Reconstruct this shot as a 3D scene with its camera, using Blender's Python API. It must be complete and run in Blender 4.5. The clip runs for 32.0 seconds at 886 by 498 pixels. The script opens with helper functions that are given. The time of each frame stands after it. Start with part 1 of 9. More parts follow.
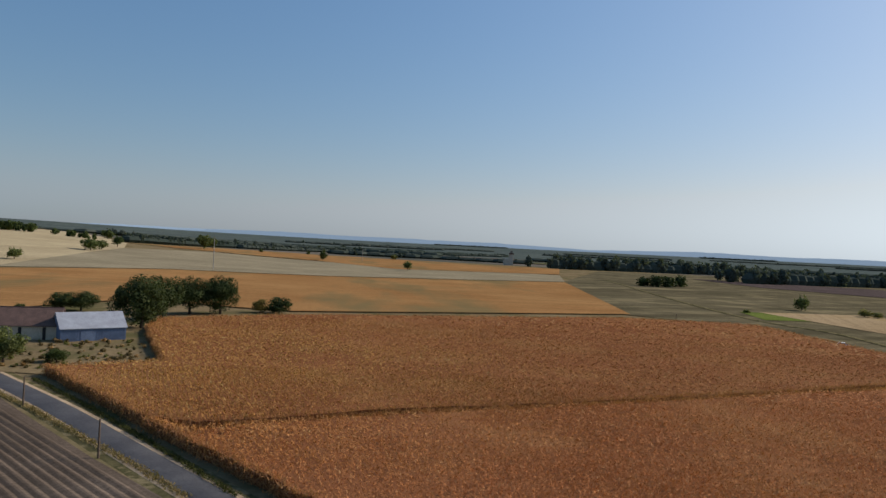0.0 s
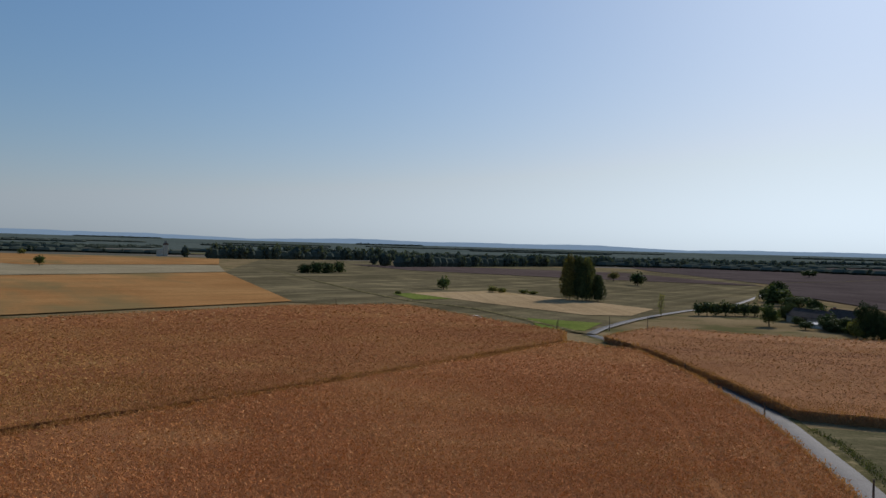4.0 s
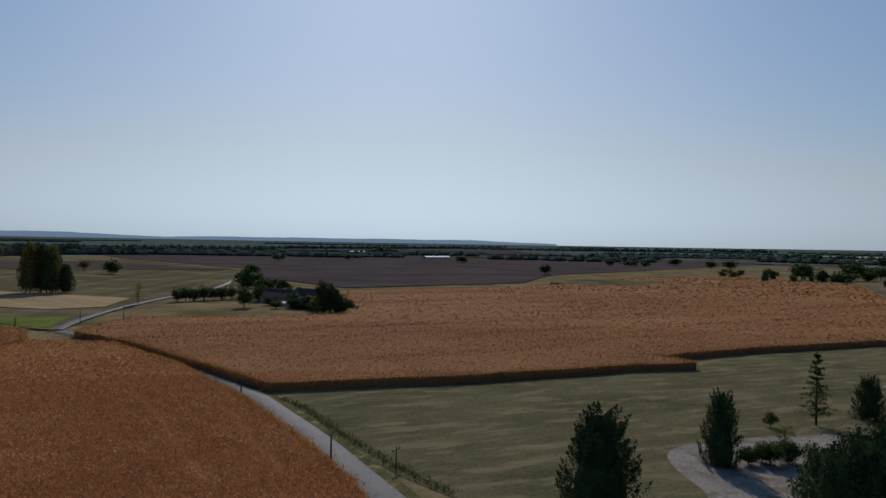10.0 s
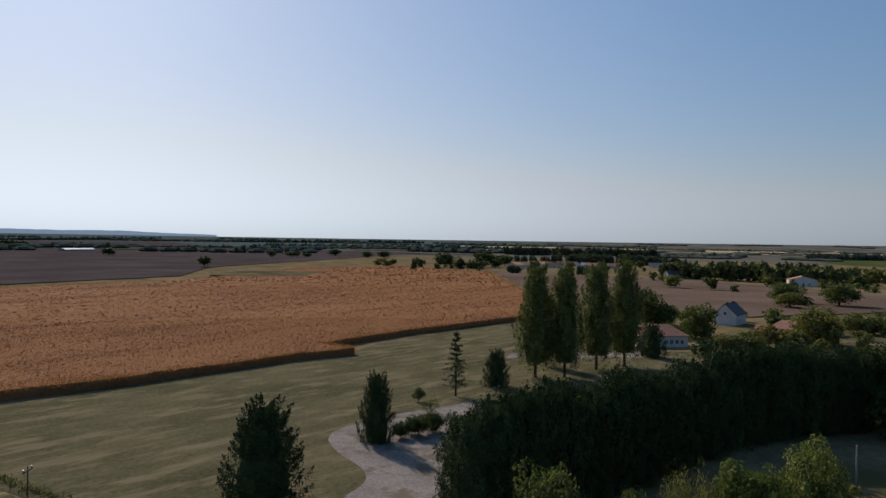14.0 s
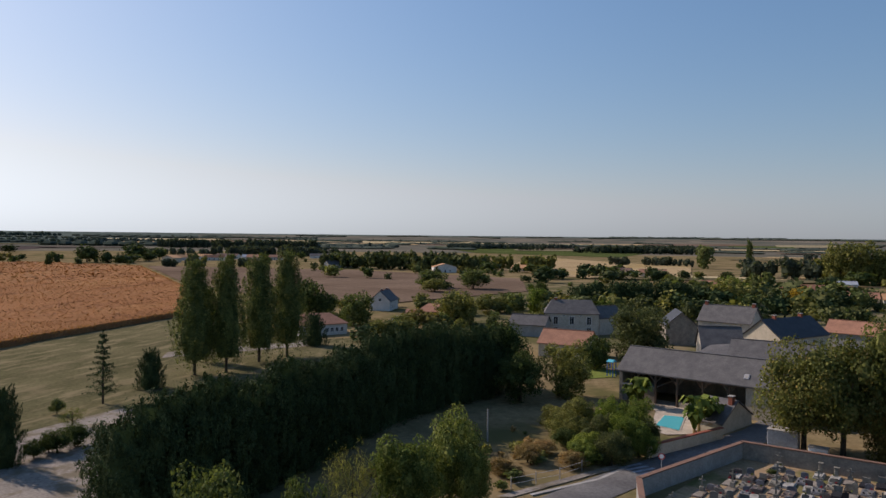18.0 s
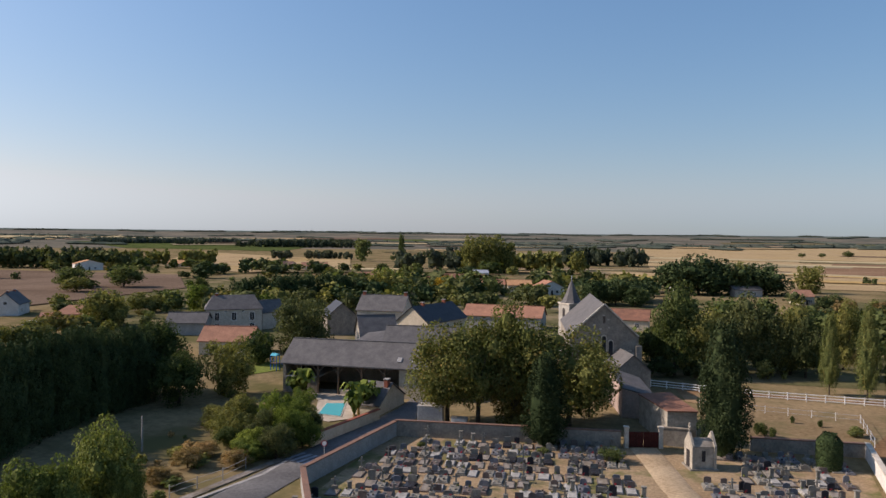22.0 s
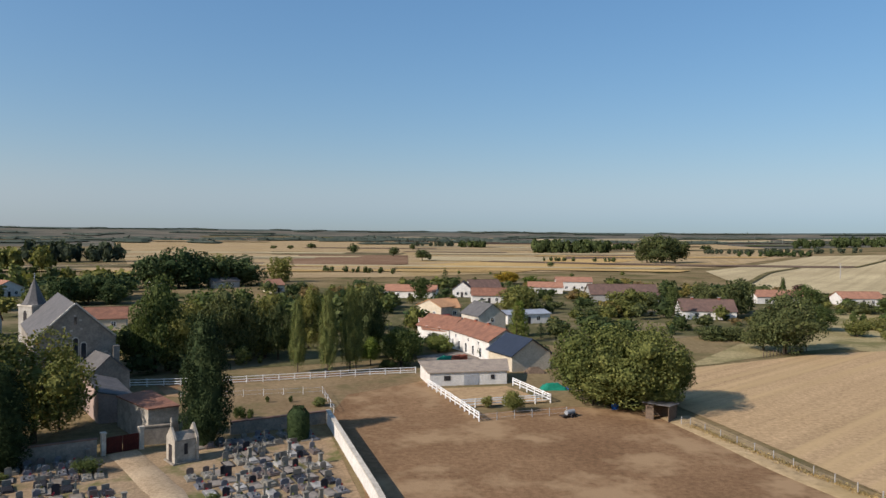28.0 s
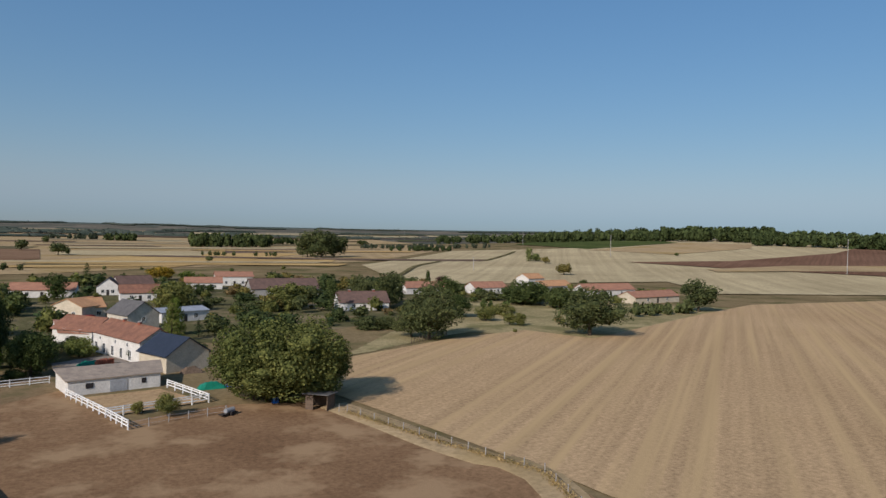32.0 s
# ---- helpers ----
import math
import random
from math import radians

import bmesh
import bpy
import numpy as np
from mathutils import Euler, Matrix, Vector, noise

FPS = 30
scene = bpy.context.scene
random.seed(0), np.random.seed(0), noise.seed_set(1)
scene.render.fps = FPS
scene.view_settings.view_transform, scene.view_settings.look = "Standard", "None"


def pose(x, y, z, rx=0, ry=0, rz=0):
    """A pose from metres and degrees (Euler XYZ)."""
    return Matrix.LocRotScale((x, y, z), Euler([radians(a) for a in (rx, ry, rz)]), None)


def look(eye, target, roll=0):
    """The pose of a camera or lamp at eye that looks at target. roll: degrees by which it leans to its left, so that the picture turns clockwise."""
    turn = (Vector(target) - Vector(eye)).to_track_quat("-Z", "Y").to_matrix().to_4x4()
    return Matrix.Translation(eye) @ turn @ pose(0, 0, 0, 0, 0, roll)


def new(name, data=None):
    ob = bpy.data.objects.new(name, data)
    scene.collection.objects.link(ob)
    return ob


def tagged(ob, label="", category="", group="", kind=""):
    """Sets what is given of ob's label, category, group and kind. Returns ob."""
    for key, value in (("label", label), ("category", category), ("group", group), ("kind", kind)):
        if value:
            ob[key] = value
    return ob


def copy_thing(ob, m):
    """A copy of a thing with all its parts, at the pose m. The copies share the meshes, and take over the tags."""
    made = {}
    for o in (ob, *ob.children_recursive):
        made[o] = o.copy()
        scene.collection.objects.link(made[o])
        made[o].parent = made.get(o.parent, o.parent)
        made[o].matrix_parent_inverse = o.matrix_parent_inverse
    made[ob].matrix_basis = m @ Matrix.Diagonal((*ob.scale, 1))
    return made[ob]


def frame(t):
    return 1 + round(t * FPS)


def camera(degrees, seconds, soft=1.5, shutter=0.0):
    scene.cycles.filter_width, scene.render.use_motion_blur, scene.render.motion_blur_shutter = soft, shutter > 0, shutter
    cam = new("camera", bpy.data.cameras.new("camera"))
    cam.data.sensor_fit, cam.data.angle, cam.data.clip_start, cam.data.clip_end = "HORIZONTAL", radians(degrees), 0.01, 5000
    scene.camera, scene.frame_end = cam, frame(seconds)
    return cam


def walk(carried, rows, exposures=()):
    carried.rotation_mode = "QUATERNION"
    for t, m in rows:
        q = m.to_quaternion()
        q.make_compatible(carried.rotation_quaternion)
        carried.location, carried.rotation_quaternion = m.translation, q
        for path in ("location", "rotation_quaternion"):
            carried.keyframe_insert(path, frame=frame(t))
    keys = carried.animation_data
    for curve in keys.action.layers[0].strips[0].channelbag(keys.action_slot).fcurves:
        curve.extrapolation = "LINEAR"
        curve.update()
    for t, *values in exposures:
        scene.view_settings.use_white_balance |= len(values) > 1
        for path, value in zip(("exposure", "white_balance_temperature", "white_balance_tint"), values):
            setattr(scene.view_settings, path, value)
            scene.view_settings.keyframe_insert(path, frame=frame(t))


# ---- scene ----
cam = camera(62.96, 32.0, soft=1.5)
walk(cam, [
    (0, pose(0, 0, 26, 89.899, -2.848, 0.005)),
    (0.5, pose(0, 0, 26, 89.946, -2.670, -3.347)),
    (1, pose(0, 0, 26, 89.977, -2.490, -6.723)),
    (1.5, pose(0, 0, 26, 89.998, -2.299, -10.088)),
    (2, pose(0, 0, 26, 90.011, -2.101, -13.431)),
    (2.5, pose(0, 0, 26, 90.021, -1.894, -16.777)),
    (4.5, pose(0, 0, 26, 89.993, -1.547, -29.648)),
    (5, pose(0, 0, 26, 89.990, -1.465, -33.009)),
    (5.5, pose(0, 0, 26, 89.990, -1.381, -36.362)),
    (6, pose(0, 0, 26, 89.986, -1.313, -39.690)),
    (6.5, pose(0, 0, 26, 89.972, -1.245, -43.060)),
    (7, pose(0, 0, 26, 89.958, -1.186, -46.411)),
    (7.5, pose(0, 0, 26, 89.946, -1.147, -49.746)),
    (8, pose(0, 0, 26, 89.926, -1.136, -52.651)),
    (8.5, pose(0, 0, 26, 89.912, -1.108, -56.015)),
    (9, pose(0, 0, 26, 89.889, -1.082, -59.368)),
    (9.5, pose(0, 0, 26, 89.851, -1.031, -62.687)),
    (10, pose(0, 0, 26, 89.814, -0.968, -66.072)),
    (10.5, pose(0, 0, 26, 89.768, -0.921, -69.419)),
    (11, pose(0, 0, 26, 89.718, -0.890, -72.769)),
    (11.5, pose(0, 0, 26, 89.682, -0.855, -76.111)),
    (12, pose(0, 0, 26, 89.652, -0.829, -79.482)),
    (12.5, pose(0, 0, 26, 89.631, -0.834, -82.345)),
    (13, pose(0, 0, 26, 89.593, -0.835, -85.687)),
    (13.5, pose(0, 0, 26, 89.552, -0.846, -89.039)),
    (14, pose(0, 0, 26, 89.518, -0.847, -92.370)),
    (14.5, pose(0, 0, 26, 89.476, -0.804, -95.720)),
    (15, pose(0, 0, 26, 89.426, -0.744, -99.046)),
    (15.5, pose(0, 0, 26, 89.379, -0.686, -102.392)),
    (17.5, pose(0, 0, 26, 89.218, -0.593, -115.315)),
    (18, pose(0, 0, 26, 89.167, -0.582, -118.688)),
    (18.5, pose(0, 0, 26, 89.125, -0.590, -122.043)),
    (19, pose(0, 0, 26, 89.091, -0.623, -125.390)),
    (19.5, pose(0, 0, 26, 89.068, -0.665, -128.713)),
    (20, pose(0, 0, 26, 89.046, -0.700, -132.044)),
    (20.5, pose(0, 0, 26, 89.015, -0.703, -135.389)),
    (21, pose(0, 0, 26, 88.986, -0.677, -138.701)),
    (21.5, pose(0, 0, 26, 88.969, -0.647, -141.578)),
    (22, pose(0, 0, 26, 88.946, -0.593, -144.930)),
    (22.5, pose(0, 0, 26, 88.935, -0.553, -148.261)),
    (23, pose(0, 0, 26, 88.926, -0.519, -151.578)),
    (23.5, pose(0, 0, 26, 88.912, -0.500, -154.942)),
    (24, pose(0, 0, 26, 88.900, -0.483, -158.267)),
    (24.5, pose(0, 0, 26, 88.883, -0.473, -161.601)),
    (25, pose(0, 0, 26, 88.869, -0.460, -164.926)),
    (25.5, pose(0, 0, 26, 88.860, -0.472, -168.278)),
    (27.5, pose(0, 0, 26, 88.836, -0.537, -181.163)),
    (28, pose(0, 0, 26, 88.838, -0.608, -184.501)),
    (28.5, pose(0, 0, 26, 88.848, -0.694, -187.846)),
    (29, pose(0, 0, 26, 88.854, -0.802, -191.221)),
    (29.5, pose(0, 0, 26, 88.862, -0.925, -194.565)),
    (30, pose(0, 0, 26, 88.860, -1.042, -197.910)),
    (30.5, pose(0, 0, 26, 88.855, -1.126, -200.807)),
    (31, pose(0, 0, 26, 88.859, -1.221, -204.154)),
    (31.5, pose(0, 0, 26, 88.856, -1.324, -207.496)),
    (32, pose(0, 0, 26, 88.855, -1.415, -210.843)),
], exposures=((0, -0.04, 7050, 14), (3, -0.2, 6800, 13), (6, -0.5, 6540, 12), (10, -0.68, 6430, 12), (13, -0.42, 6720, 15), (17, 0.0, 7200, 19), (21, 0.36, 7380, 20), (24, 0.4, 7230, 17), (28, 0.33, 6980, 13), (32, -0.06, 6750, 13)))

# ---- light: clear late-summer sky, sun fairly high ahead-right of the start ----
SUN_AZ, SUN_EL = 62.0, 32.0
world = bpy.data.worlds.new("sky")
scene.world = world
world.use_nodes = True
wn = world.node_tree


def sky_layer(altitude, air, dust, ozone):
    n = wn.nodes.new("ShaderNodeTexSky")
    n.sky_type = 'NISHITA'
    n.sun_disc = False
    n.sun_elevation, n.sun_rotation = radians(SUN_EL), radians(SUN_AZ)
    n.altitude, n.air_density, n.dust_density, n.ozone_density = altitude, air, dust, ozone
    return n.outputs[0]


def grey_of(color):
    n = wn.nodes.new("ShaderNodeRGBToBW")
    wn.links.new(color, n.inputs[0])
    return n.outputs[0]


def arith(op, a, b):
    n = wn.nodes.new("ShaderNodeMath")
    n.operation = op
    for sock, v in zip(n.inputs, (a, b)):
        if isinstance(v, float):
            sock.default_value = v
        else:
            wn.links.new(v, sock)
    return n.outputs[0]


def blend(op, a, b):
    n = wn.nodes.new("ShaderNodeMix")
    n.data_type, n.blend_type = 'RGBA', op
    n.inputs[0].default_value = 1.0
    wn.links.new(a, n.inputs[6])
    if isinstance(b, tuple):
        n.inputs[7].default_value = b
    else:
        wn.links.new(b, n.inputs[7])
    return n.outputs[2]


# brightness from a dusty and a clear layer, colour from a thick one
dusty, clear, thick_air = sky_layer(0, 0.3, 6.0, 4.0), sky_layer(5000, 0.3, 0.5, 4.0), sky_layer(0, 2.0, 6.0, 1.0)
bright = arith('MULTIPLY', arith('POWER', grey_of(dusty), 0.262), arith('POWER', grey_of(clear), 0.417))
bands = wn.nodes.new("ShaderNodeSeparateColor")
wn.links.new(thick_air, bands.inputs[0])
warm = arith('MULTIPLY', arith('POWER', arith('DIVIDE', bands.outputs[0], bands.outputs[1]), 1.171), 0.574)
cold = arith('MULTIPLY', arith('POWER', arith('DIVIDE', bands.outputs[2], bands.outputs[1]), 0.629), 1.835)
milky = wn.nodes.new("ShaderNodeCombineColor")
wn.links.new(arith('MINIMUM', warm, 0.83), milky.inputs[0])
milky.inputs[1].default_value = 1.0
wn.links.new(arith('MAXIMUM', cold, 1.14), milky.inputs[2])
level = arith('DIVIDE', arith('MULTIPLY', bright, 4.24), grey_of(milky.outputs[0]))
wn.links.new(blend('MULTIPLY', milky.outputs[0], level), wn.nodes["Background"].inputs[0])
wn.nodes["Background"].inputs[1].default_value = 0.078
sun_data = bpy.data.lights.new("sun", "SUN")
sun_data.energy = 4.3
sun_data.angle = radians(0.53)
sun_data.color = (1.0, 0.952, 0.905)
sun = new("sun", sun_data)
sun_to = Vector((math.sin(radians(SUN_AZ)) * math.cos(radians(SUN_EL)), math.cos(radians(SUN_AZ)) * math.cos(radians(SUN_EL)), math.sin(radians(SUN_EL))))
sun.matrix_world = look(sun_to * 300, (0, 0, 0))


# ---- terrain ----
def step(u):
    u = np.clip(u, 0, 1)
    return u * u * (3 - 2 * u)


def terrain(x, y):
    """Height of the land: flat near the village, two low hills, a gentle rim far away."""
    x, y = np.asarray(x, float), np.asarray(y, float)
    r, a = np.hypot(x, y), np.degrees(np.arctan2(x, y))
    z = 44 * step((r - 2600) / 2000)
    for a0, w, r0, r1, top in ((-36, 16, 350, 1100, 26), (-122, 24, 420, 1300, 31)):
        da = (a - a0 + 180) % 360 - 180
        z = z + top * np.exp(-(da / w) ** 2) * step((r - r0) / (r1 - r0))
    return z


def ground_z(x, y):
    return float(terrain(x, y))


# ---- materials ----
MATS = {}


def nodes_of(name):
    m = bpy.data.materials.new(name)
    m.use_nodes = True
    return m, m.node_tree, m.node_tree.nodes["Principled BSDF"]


def ramp_node(nt, src, stops):
    r = nt.nodes.new("ShaderNodeValToRGB")
    el = r.color_ramp.elements
    while len(el) < len(stops):
        el.new(0.5)
    for e, (p, c) in zip(el, stops):
        e.position, e.color = p, (*c, 1)
    nt.links.new(src, r.inputs[0])
    return r.outputs[0]


def noise_node(nt, vec, scale, detail=4, rough=0.6, stretch=None, turn=0.0):
    n = nt.nodes.new("ShaderNodeTexNoise")
    n.inputs["Scale"].default_value = scale
    n.inputs["Detail"].default_value = detail
    n.inputs["Roughness"].default_value = rough
    if stretch or turn:
        mp = nt.nodes.new("ShaderNodeMapping")
        mp.vector_type = 'POINT'
        rot = nt.nodes.new("ShaderNodeVectorRotate")
        rot.rotation_type = 'Z_AXIS'
        rot.inputs["Angle"].default_value = radians(turn)
        nt.links.new(vec, rot.inputs["Vector"])
        mp.inputs["Scale"].default_value = stretch or (1, 1, 1)
        nt.links.new(rot.outputs[0], mp.inputs[0])
        vec = mp.outputs[0]
    nt.links.new(vec, n.inputs["Vector"])
    return n.outputs["Fac"]


def mixc(nt, fac, a, b, mode='MIX'):
    n = nt.nodes.new("ShaderNodeMix")
    n.data_type, n.blend_type = 'RGBA', mode
    for sock, v in ((n.inputs[0], fac), (n.inputs[6], a), (n.inputs[7], b)):
        if isinstance(v, (int, float)):
            sock.default_value = v
        elif isinstance(v, tuple):
            sock.default_value = (*v, 1)
        else:
            nt.links.new(v, sock)
    return n.outputs[2]


def position(nt, local=False):
    if local:
        return nt.nodes.new("ShaderNodeTexCoord").outputs["Object"]
    return nt.nodes.new("ShaderNodeNewGeometry").outputs["Position"]


def bump_to(nt, bsdf, height, strength, dist):
    b = nt.nodes.new("ShaderNodeBump")
    b.inputs["Strength"].default_value = strength
    b.inputs["Distance"].default_value = dist
    nt.links.new(height, b.inputs["Height"])
    nt.links.new(b.outputs[0], bsdf.inputs["Normal"])


def soil(name, dark, light, big=0.02, fine=1.2, rows=None, row_turn=0.0, row_amount=0.35, third=None, third_scale=0.05, bump=0.25, rough=0.95, spec=0.0, drawn=None):
    """Field surface: broad patches, fine grain and, where given, drill rows of that spacing."""
    if name in MATS:
        return MATS[name]
    m, nt, b = nodes_of(name)
    p = position(nt)
    broad = noise_node(nt, p, big, 3)
    grain = noise_node(nt, p, fine, 5, 0.7)
    mid = tuple((x + y) / 2 for x, y in zip(dark, light))
    col = ramp_node(nt, broad, [(0.33, dark), (0.52, mid), (0.7, light)])
    g = ramp_node(nt, grain, [(0.25, (0.62, 0.62, 0.62)), (0.75, (1.35, 1.35, 1.35))])
    col = mixc(nt, 1.0, col, g, 'MULTIPLY')
    if third:
        t = ramp_node(nt, noise_node(nt, p, third_scale, 4, 0.65, drawn, row_turn if drawn else 0.0), [(0.5, (0, 0, 0)), (0.62, (1, 1, 1))])
        col = mixc(nt, t, col, third)
    if rows:
        s = noise_node(nt, p, 1.0 / rows, 2, 0.5, (1, 0.014, 0), row_turn)
        rr = ramp_node(nt, s, [(0.35, (1 - row_amount,) * 3), (0.65, (1 + row_amount * 0.6,) * 3)])
        col = mixc(nt, 1.0, col, rr, 'MULTIPLY')
    nt.links.new(col, b.inputs["Base Color"])
    b.inputs["Roughness"].default_value = rough
    b.inputs["Specular IOR Level"].default_value = spec
    bump_to(nt, b, grain, bump, 0.3)
    MATS[name] = m
    return m


def plain(name, color, color2=None, scale=3.0, rough=0.8, metal=0.0, bump=0.1, spec=0.12, fine=None, local=False):
    """Painted, rendered or stone surface with stains at two scales."""
    if name in MATS:
        return MATS[name]
    m, nt, b = nodes_of(name)
    p = position(nt, local)
    color2 = color2 or tuple(c * 0.75 for c in color)
    n1 = noise_node(nt, p, scale, 5, 0.65)
    n2 = noise_node(nt, p, fine or scale * 9, 3, 0.6)
    col = ramp_node(nt, n1, [(0.35, color2), (0.65, color)])
    col = mixc(nt, 1.0, col, ramp_node(nt, n2, [(0.3, (0.82,) * 3), (0.7, (1.14,) * 3)]), 'MULTIPLY')
    nt.links.new(col, b.inputs["Base Color"])
    b.inputs["Roughness"].default_value = rough
    b.inputs["Metallic"].default_value = metal
    b.inputs["Specular IOR Level"].default_value = spec
    bump_to(nt, b, n2, bump, 0.05)
    MATS[name] = m
    return m


def leafy(name, dark, light, tip=None, tip_amount=0.12, through_light=0.28, broad=None, spec=0.04, streak=None, gold=None, mottle=1.0):
    """Foliage: each leaf clump has its own shade, with broader patches over the crown."""
    if name in MATS:
        return MATS[name]
    m, nt, b = nodes_of(name)
    geo = nt.nodes.new("ShaderNodeNewGeometry")
    info = nt.nodes.new("ShaderNodeObjectInfo")
    isl = geo.outputs["Random Per Island"]
    mid = tuple((x + y) / 2 for x, y in zip(dark, light))
    stops = [(0.0, dark), (0.5, mid), (0.95, light)]
    if tip:
        stops = [(0.0, dark), (0.45, mid), (1 - tip_amount - 0.05, light), (1 - tip_amount, tip)]
    col = ramp_node(nt, isl, stops)
    patch = ramp_node(nt, noise_node(nt, geo.outputs["Position"], 0.6, 3), [(0.35, (1 - 0.28 * mottle, 1 - 0.24 * mottle, 1 - 0.28 * mottle)), (0.65, (1 + 0.28 * mottle, 1 + 0.2 * mottle, 1 + 0.15 * mottle))])
    col = mixc(nt, 1.0, col, patch, 'MULTIPLY')
    if broad:
        col = mixc(nt, ramp_node(nt, noise_node(nt, geo.outputs["Position"], 0.03, 4, 0.65), [(0.42, (0, 0, 0)), (0.6, (0.75,) * 3)]), col, mixc(nt, 1.0, col, broad, 'MULTIPLY'))
    if streak:
        bands = noise_node(nt, geo.outputs["Position"], 0.06, 4, 0.6, (0.12, 1, 0), -streak)
        col = mixc(nt, 1.0, col, ramp_node(nt, bands, [(0.41, (0.56, 0.5, 0.5)), (0.47, (0.88, 0.86, 0.86)), (0.53, (1.0, 1.0, 1.0)), (0.61, (1.12, 1.2, 1.15))]), 'MULTIPLY')
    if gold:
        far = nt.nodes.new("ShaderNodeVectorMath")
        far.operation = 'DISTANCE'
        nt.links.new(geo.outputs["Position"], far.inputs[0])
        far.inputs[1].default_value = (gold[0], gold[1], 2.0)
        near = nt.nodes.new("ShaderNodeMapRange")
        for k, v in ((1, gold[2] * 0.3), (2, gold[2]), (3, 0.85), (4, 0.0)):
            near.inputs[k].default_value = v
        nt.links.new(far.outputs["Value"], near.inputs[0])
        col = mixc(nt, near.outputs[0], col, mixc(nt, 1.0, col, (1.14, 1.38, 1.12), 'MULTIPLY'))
    each = ramp_node(nt, info.outputs["Random"], [(0.0, (0.8, 0.85, 0.8)), (1.0, (1.2, 1.15, 1.1))])
    col = mixc(nt, 1.0, col, each, 'MULTIPLY')
    nt.links.new(col, b.inputs["Base Color"])
    b.inputs["Roughness"].default_value = 0.75
    b.inputs["Specular IOR Level"].default_value = spec
    thin = nt.nodes.new("ShaderNodeBsdfTranslucent")
    nt.links.new(mixc(nt, 1.0, col, (1.15, 1.2, 0.6), 'MULTIPLY'), thin.inputs["Color"])
    both = nt.nodes.new("ShaderNodeMixShader")
    both.inputs[0].default_value = through_light
    nt.links.new(b.outputs[0], both.inputs[1])
    nt.links.new(thin.outputs[0], both.inputs[2])
    nt.links.new(both.outputs[0], nt.nodes["Material Output"].inputs[0])
    MATS[name] = m
    return m


def glass(name="glass"):
    if name in MATS:
        return MATS[name]
    m, nt, b = nodes_of(name)
    b.inputs["Base Color"].default_value = (0.02, 0.025, 0.03, 1)
    b.inputs["Roughness"].default_value = 0.08
    MATS[name] = m
    return m


# ---- mesh helpers ----
def mesh_ob(name, verts, faces, material, parent=None, label="", smooth=False):
    me = bpy.data.meshes.new(name)
    me.from_pydata([tuple(v) for v in verts], [], faces)
    me.update()
    if smooth:
        me.shade_smooth()
    me.materials.append(material)
    ob = new(name, me)
    ob.parent = parent
    if label:
        ob["label"] = label
    return ob


def part(name, bm, material, parent=None, label=""):
    me = bpy.data.meshes.new(name)
    bm.to_mesh(me)
    bm.free()
    me.materials.append(material)
    ob = new(name, me)
    ob.parent = parent
    if label:
        ob["label"] = label
    return ob


def quads_ob(name, quads, material, parent=None):
    """One mesh from an (n, 4, 3) array of quads."""
    n = len(quads)
    me = bpy.data.meshes.new(name)
    me.vertices.add(4 * n)
    me.vertices.foreach_set("co", np.ascontiguousarray(quads, dtype=np.float32).ravel())
    me.loops.add(4 * n)
    me.loops.foreach_set("vertex_index", np.arange(4 * n, dtype=np.int32))
    me.polygons.add(n)
    me.polygons.foreach_set("loop_start", np.arange(0, 4 * n, 4, dtype=np.int32))
    me.update(calc_edges=True)
    me.materials.append(material)
    ob = new(name, me)
    ob.parent = parent
    return ob


def box(bm, x0, y0, z0, x1, y1, z1, bevel=0.0):
    """Adds a box, its upright edges softened by bevel."""
    vs = [bm.verts.new(c) for c in ((x0, y0, z0), (x1, y0, z0), (x1, y1, z0), (x0, y1, z0), (x0, y0, z1), (x1, y0, z1), (x1, y1, z1), (x0, y1, z1))]
    fs = [bm.faces.new([vs[i] for i in f]) for f in ((3, 2, 1, 0), (4, 5, 6, 7), (0, 1, 5, 4), (1, 2, 6, 5), (2, 3, 7, 6), (3, 0, 4, 7))]
    if bevel:
        es = {e for f in fs for e in f.edges}
        bmesh.ops.bevel(bm, geom=list(es), offset=bevel, segments=1, affect='EDGES')


def box_part(name, dims, material, parent, label="", bevel=0.0):
    bm = bmesh.new()
    box(bm, *dims, bevel)
    return part(name, bm, material, parent, label)


def empty(name, x, y, turn=0.0, z=None):
    ob = new(name)
    ob.matrix_world = pose(x, y, ground_z(x, y) if z is None else z, 0, 0, turn)
    return ob


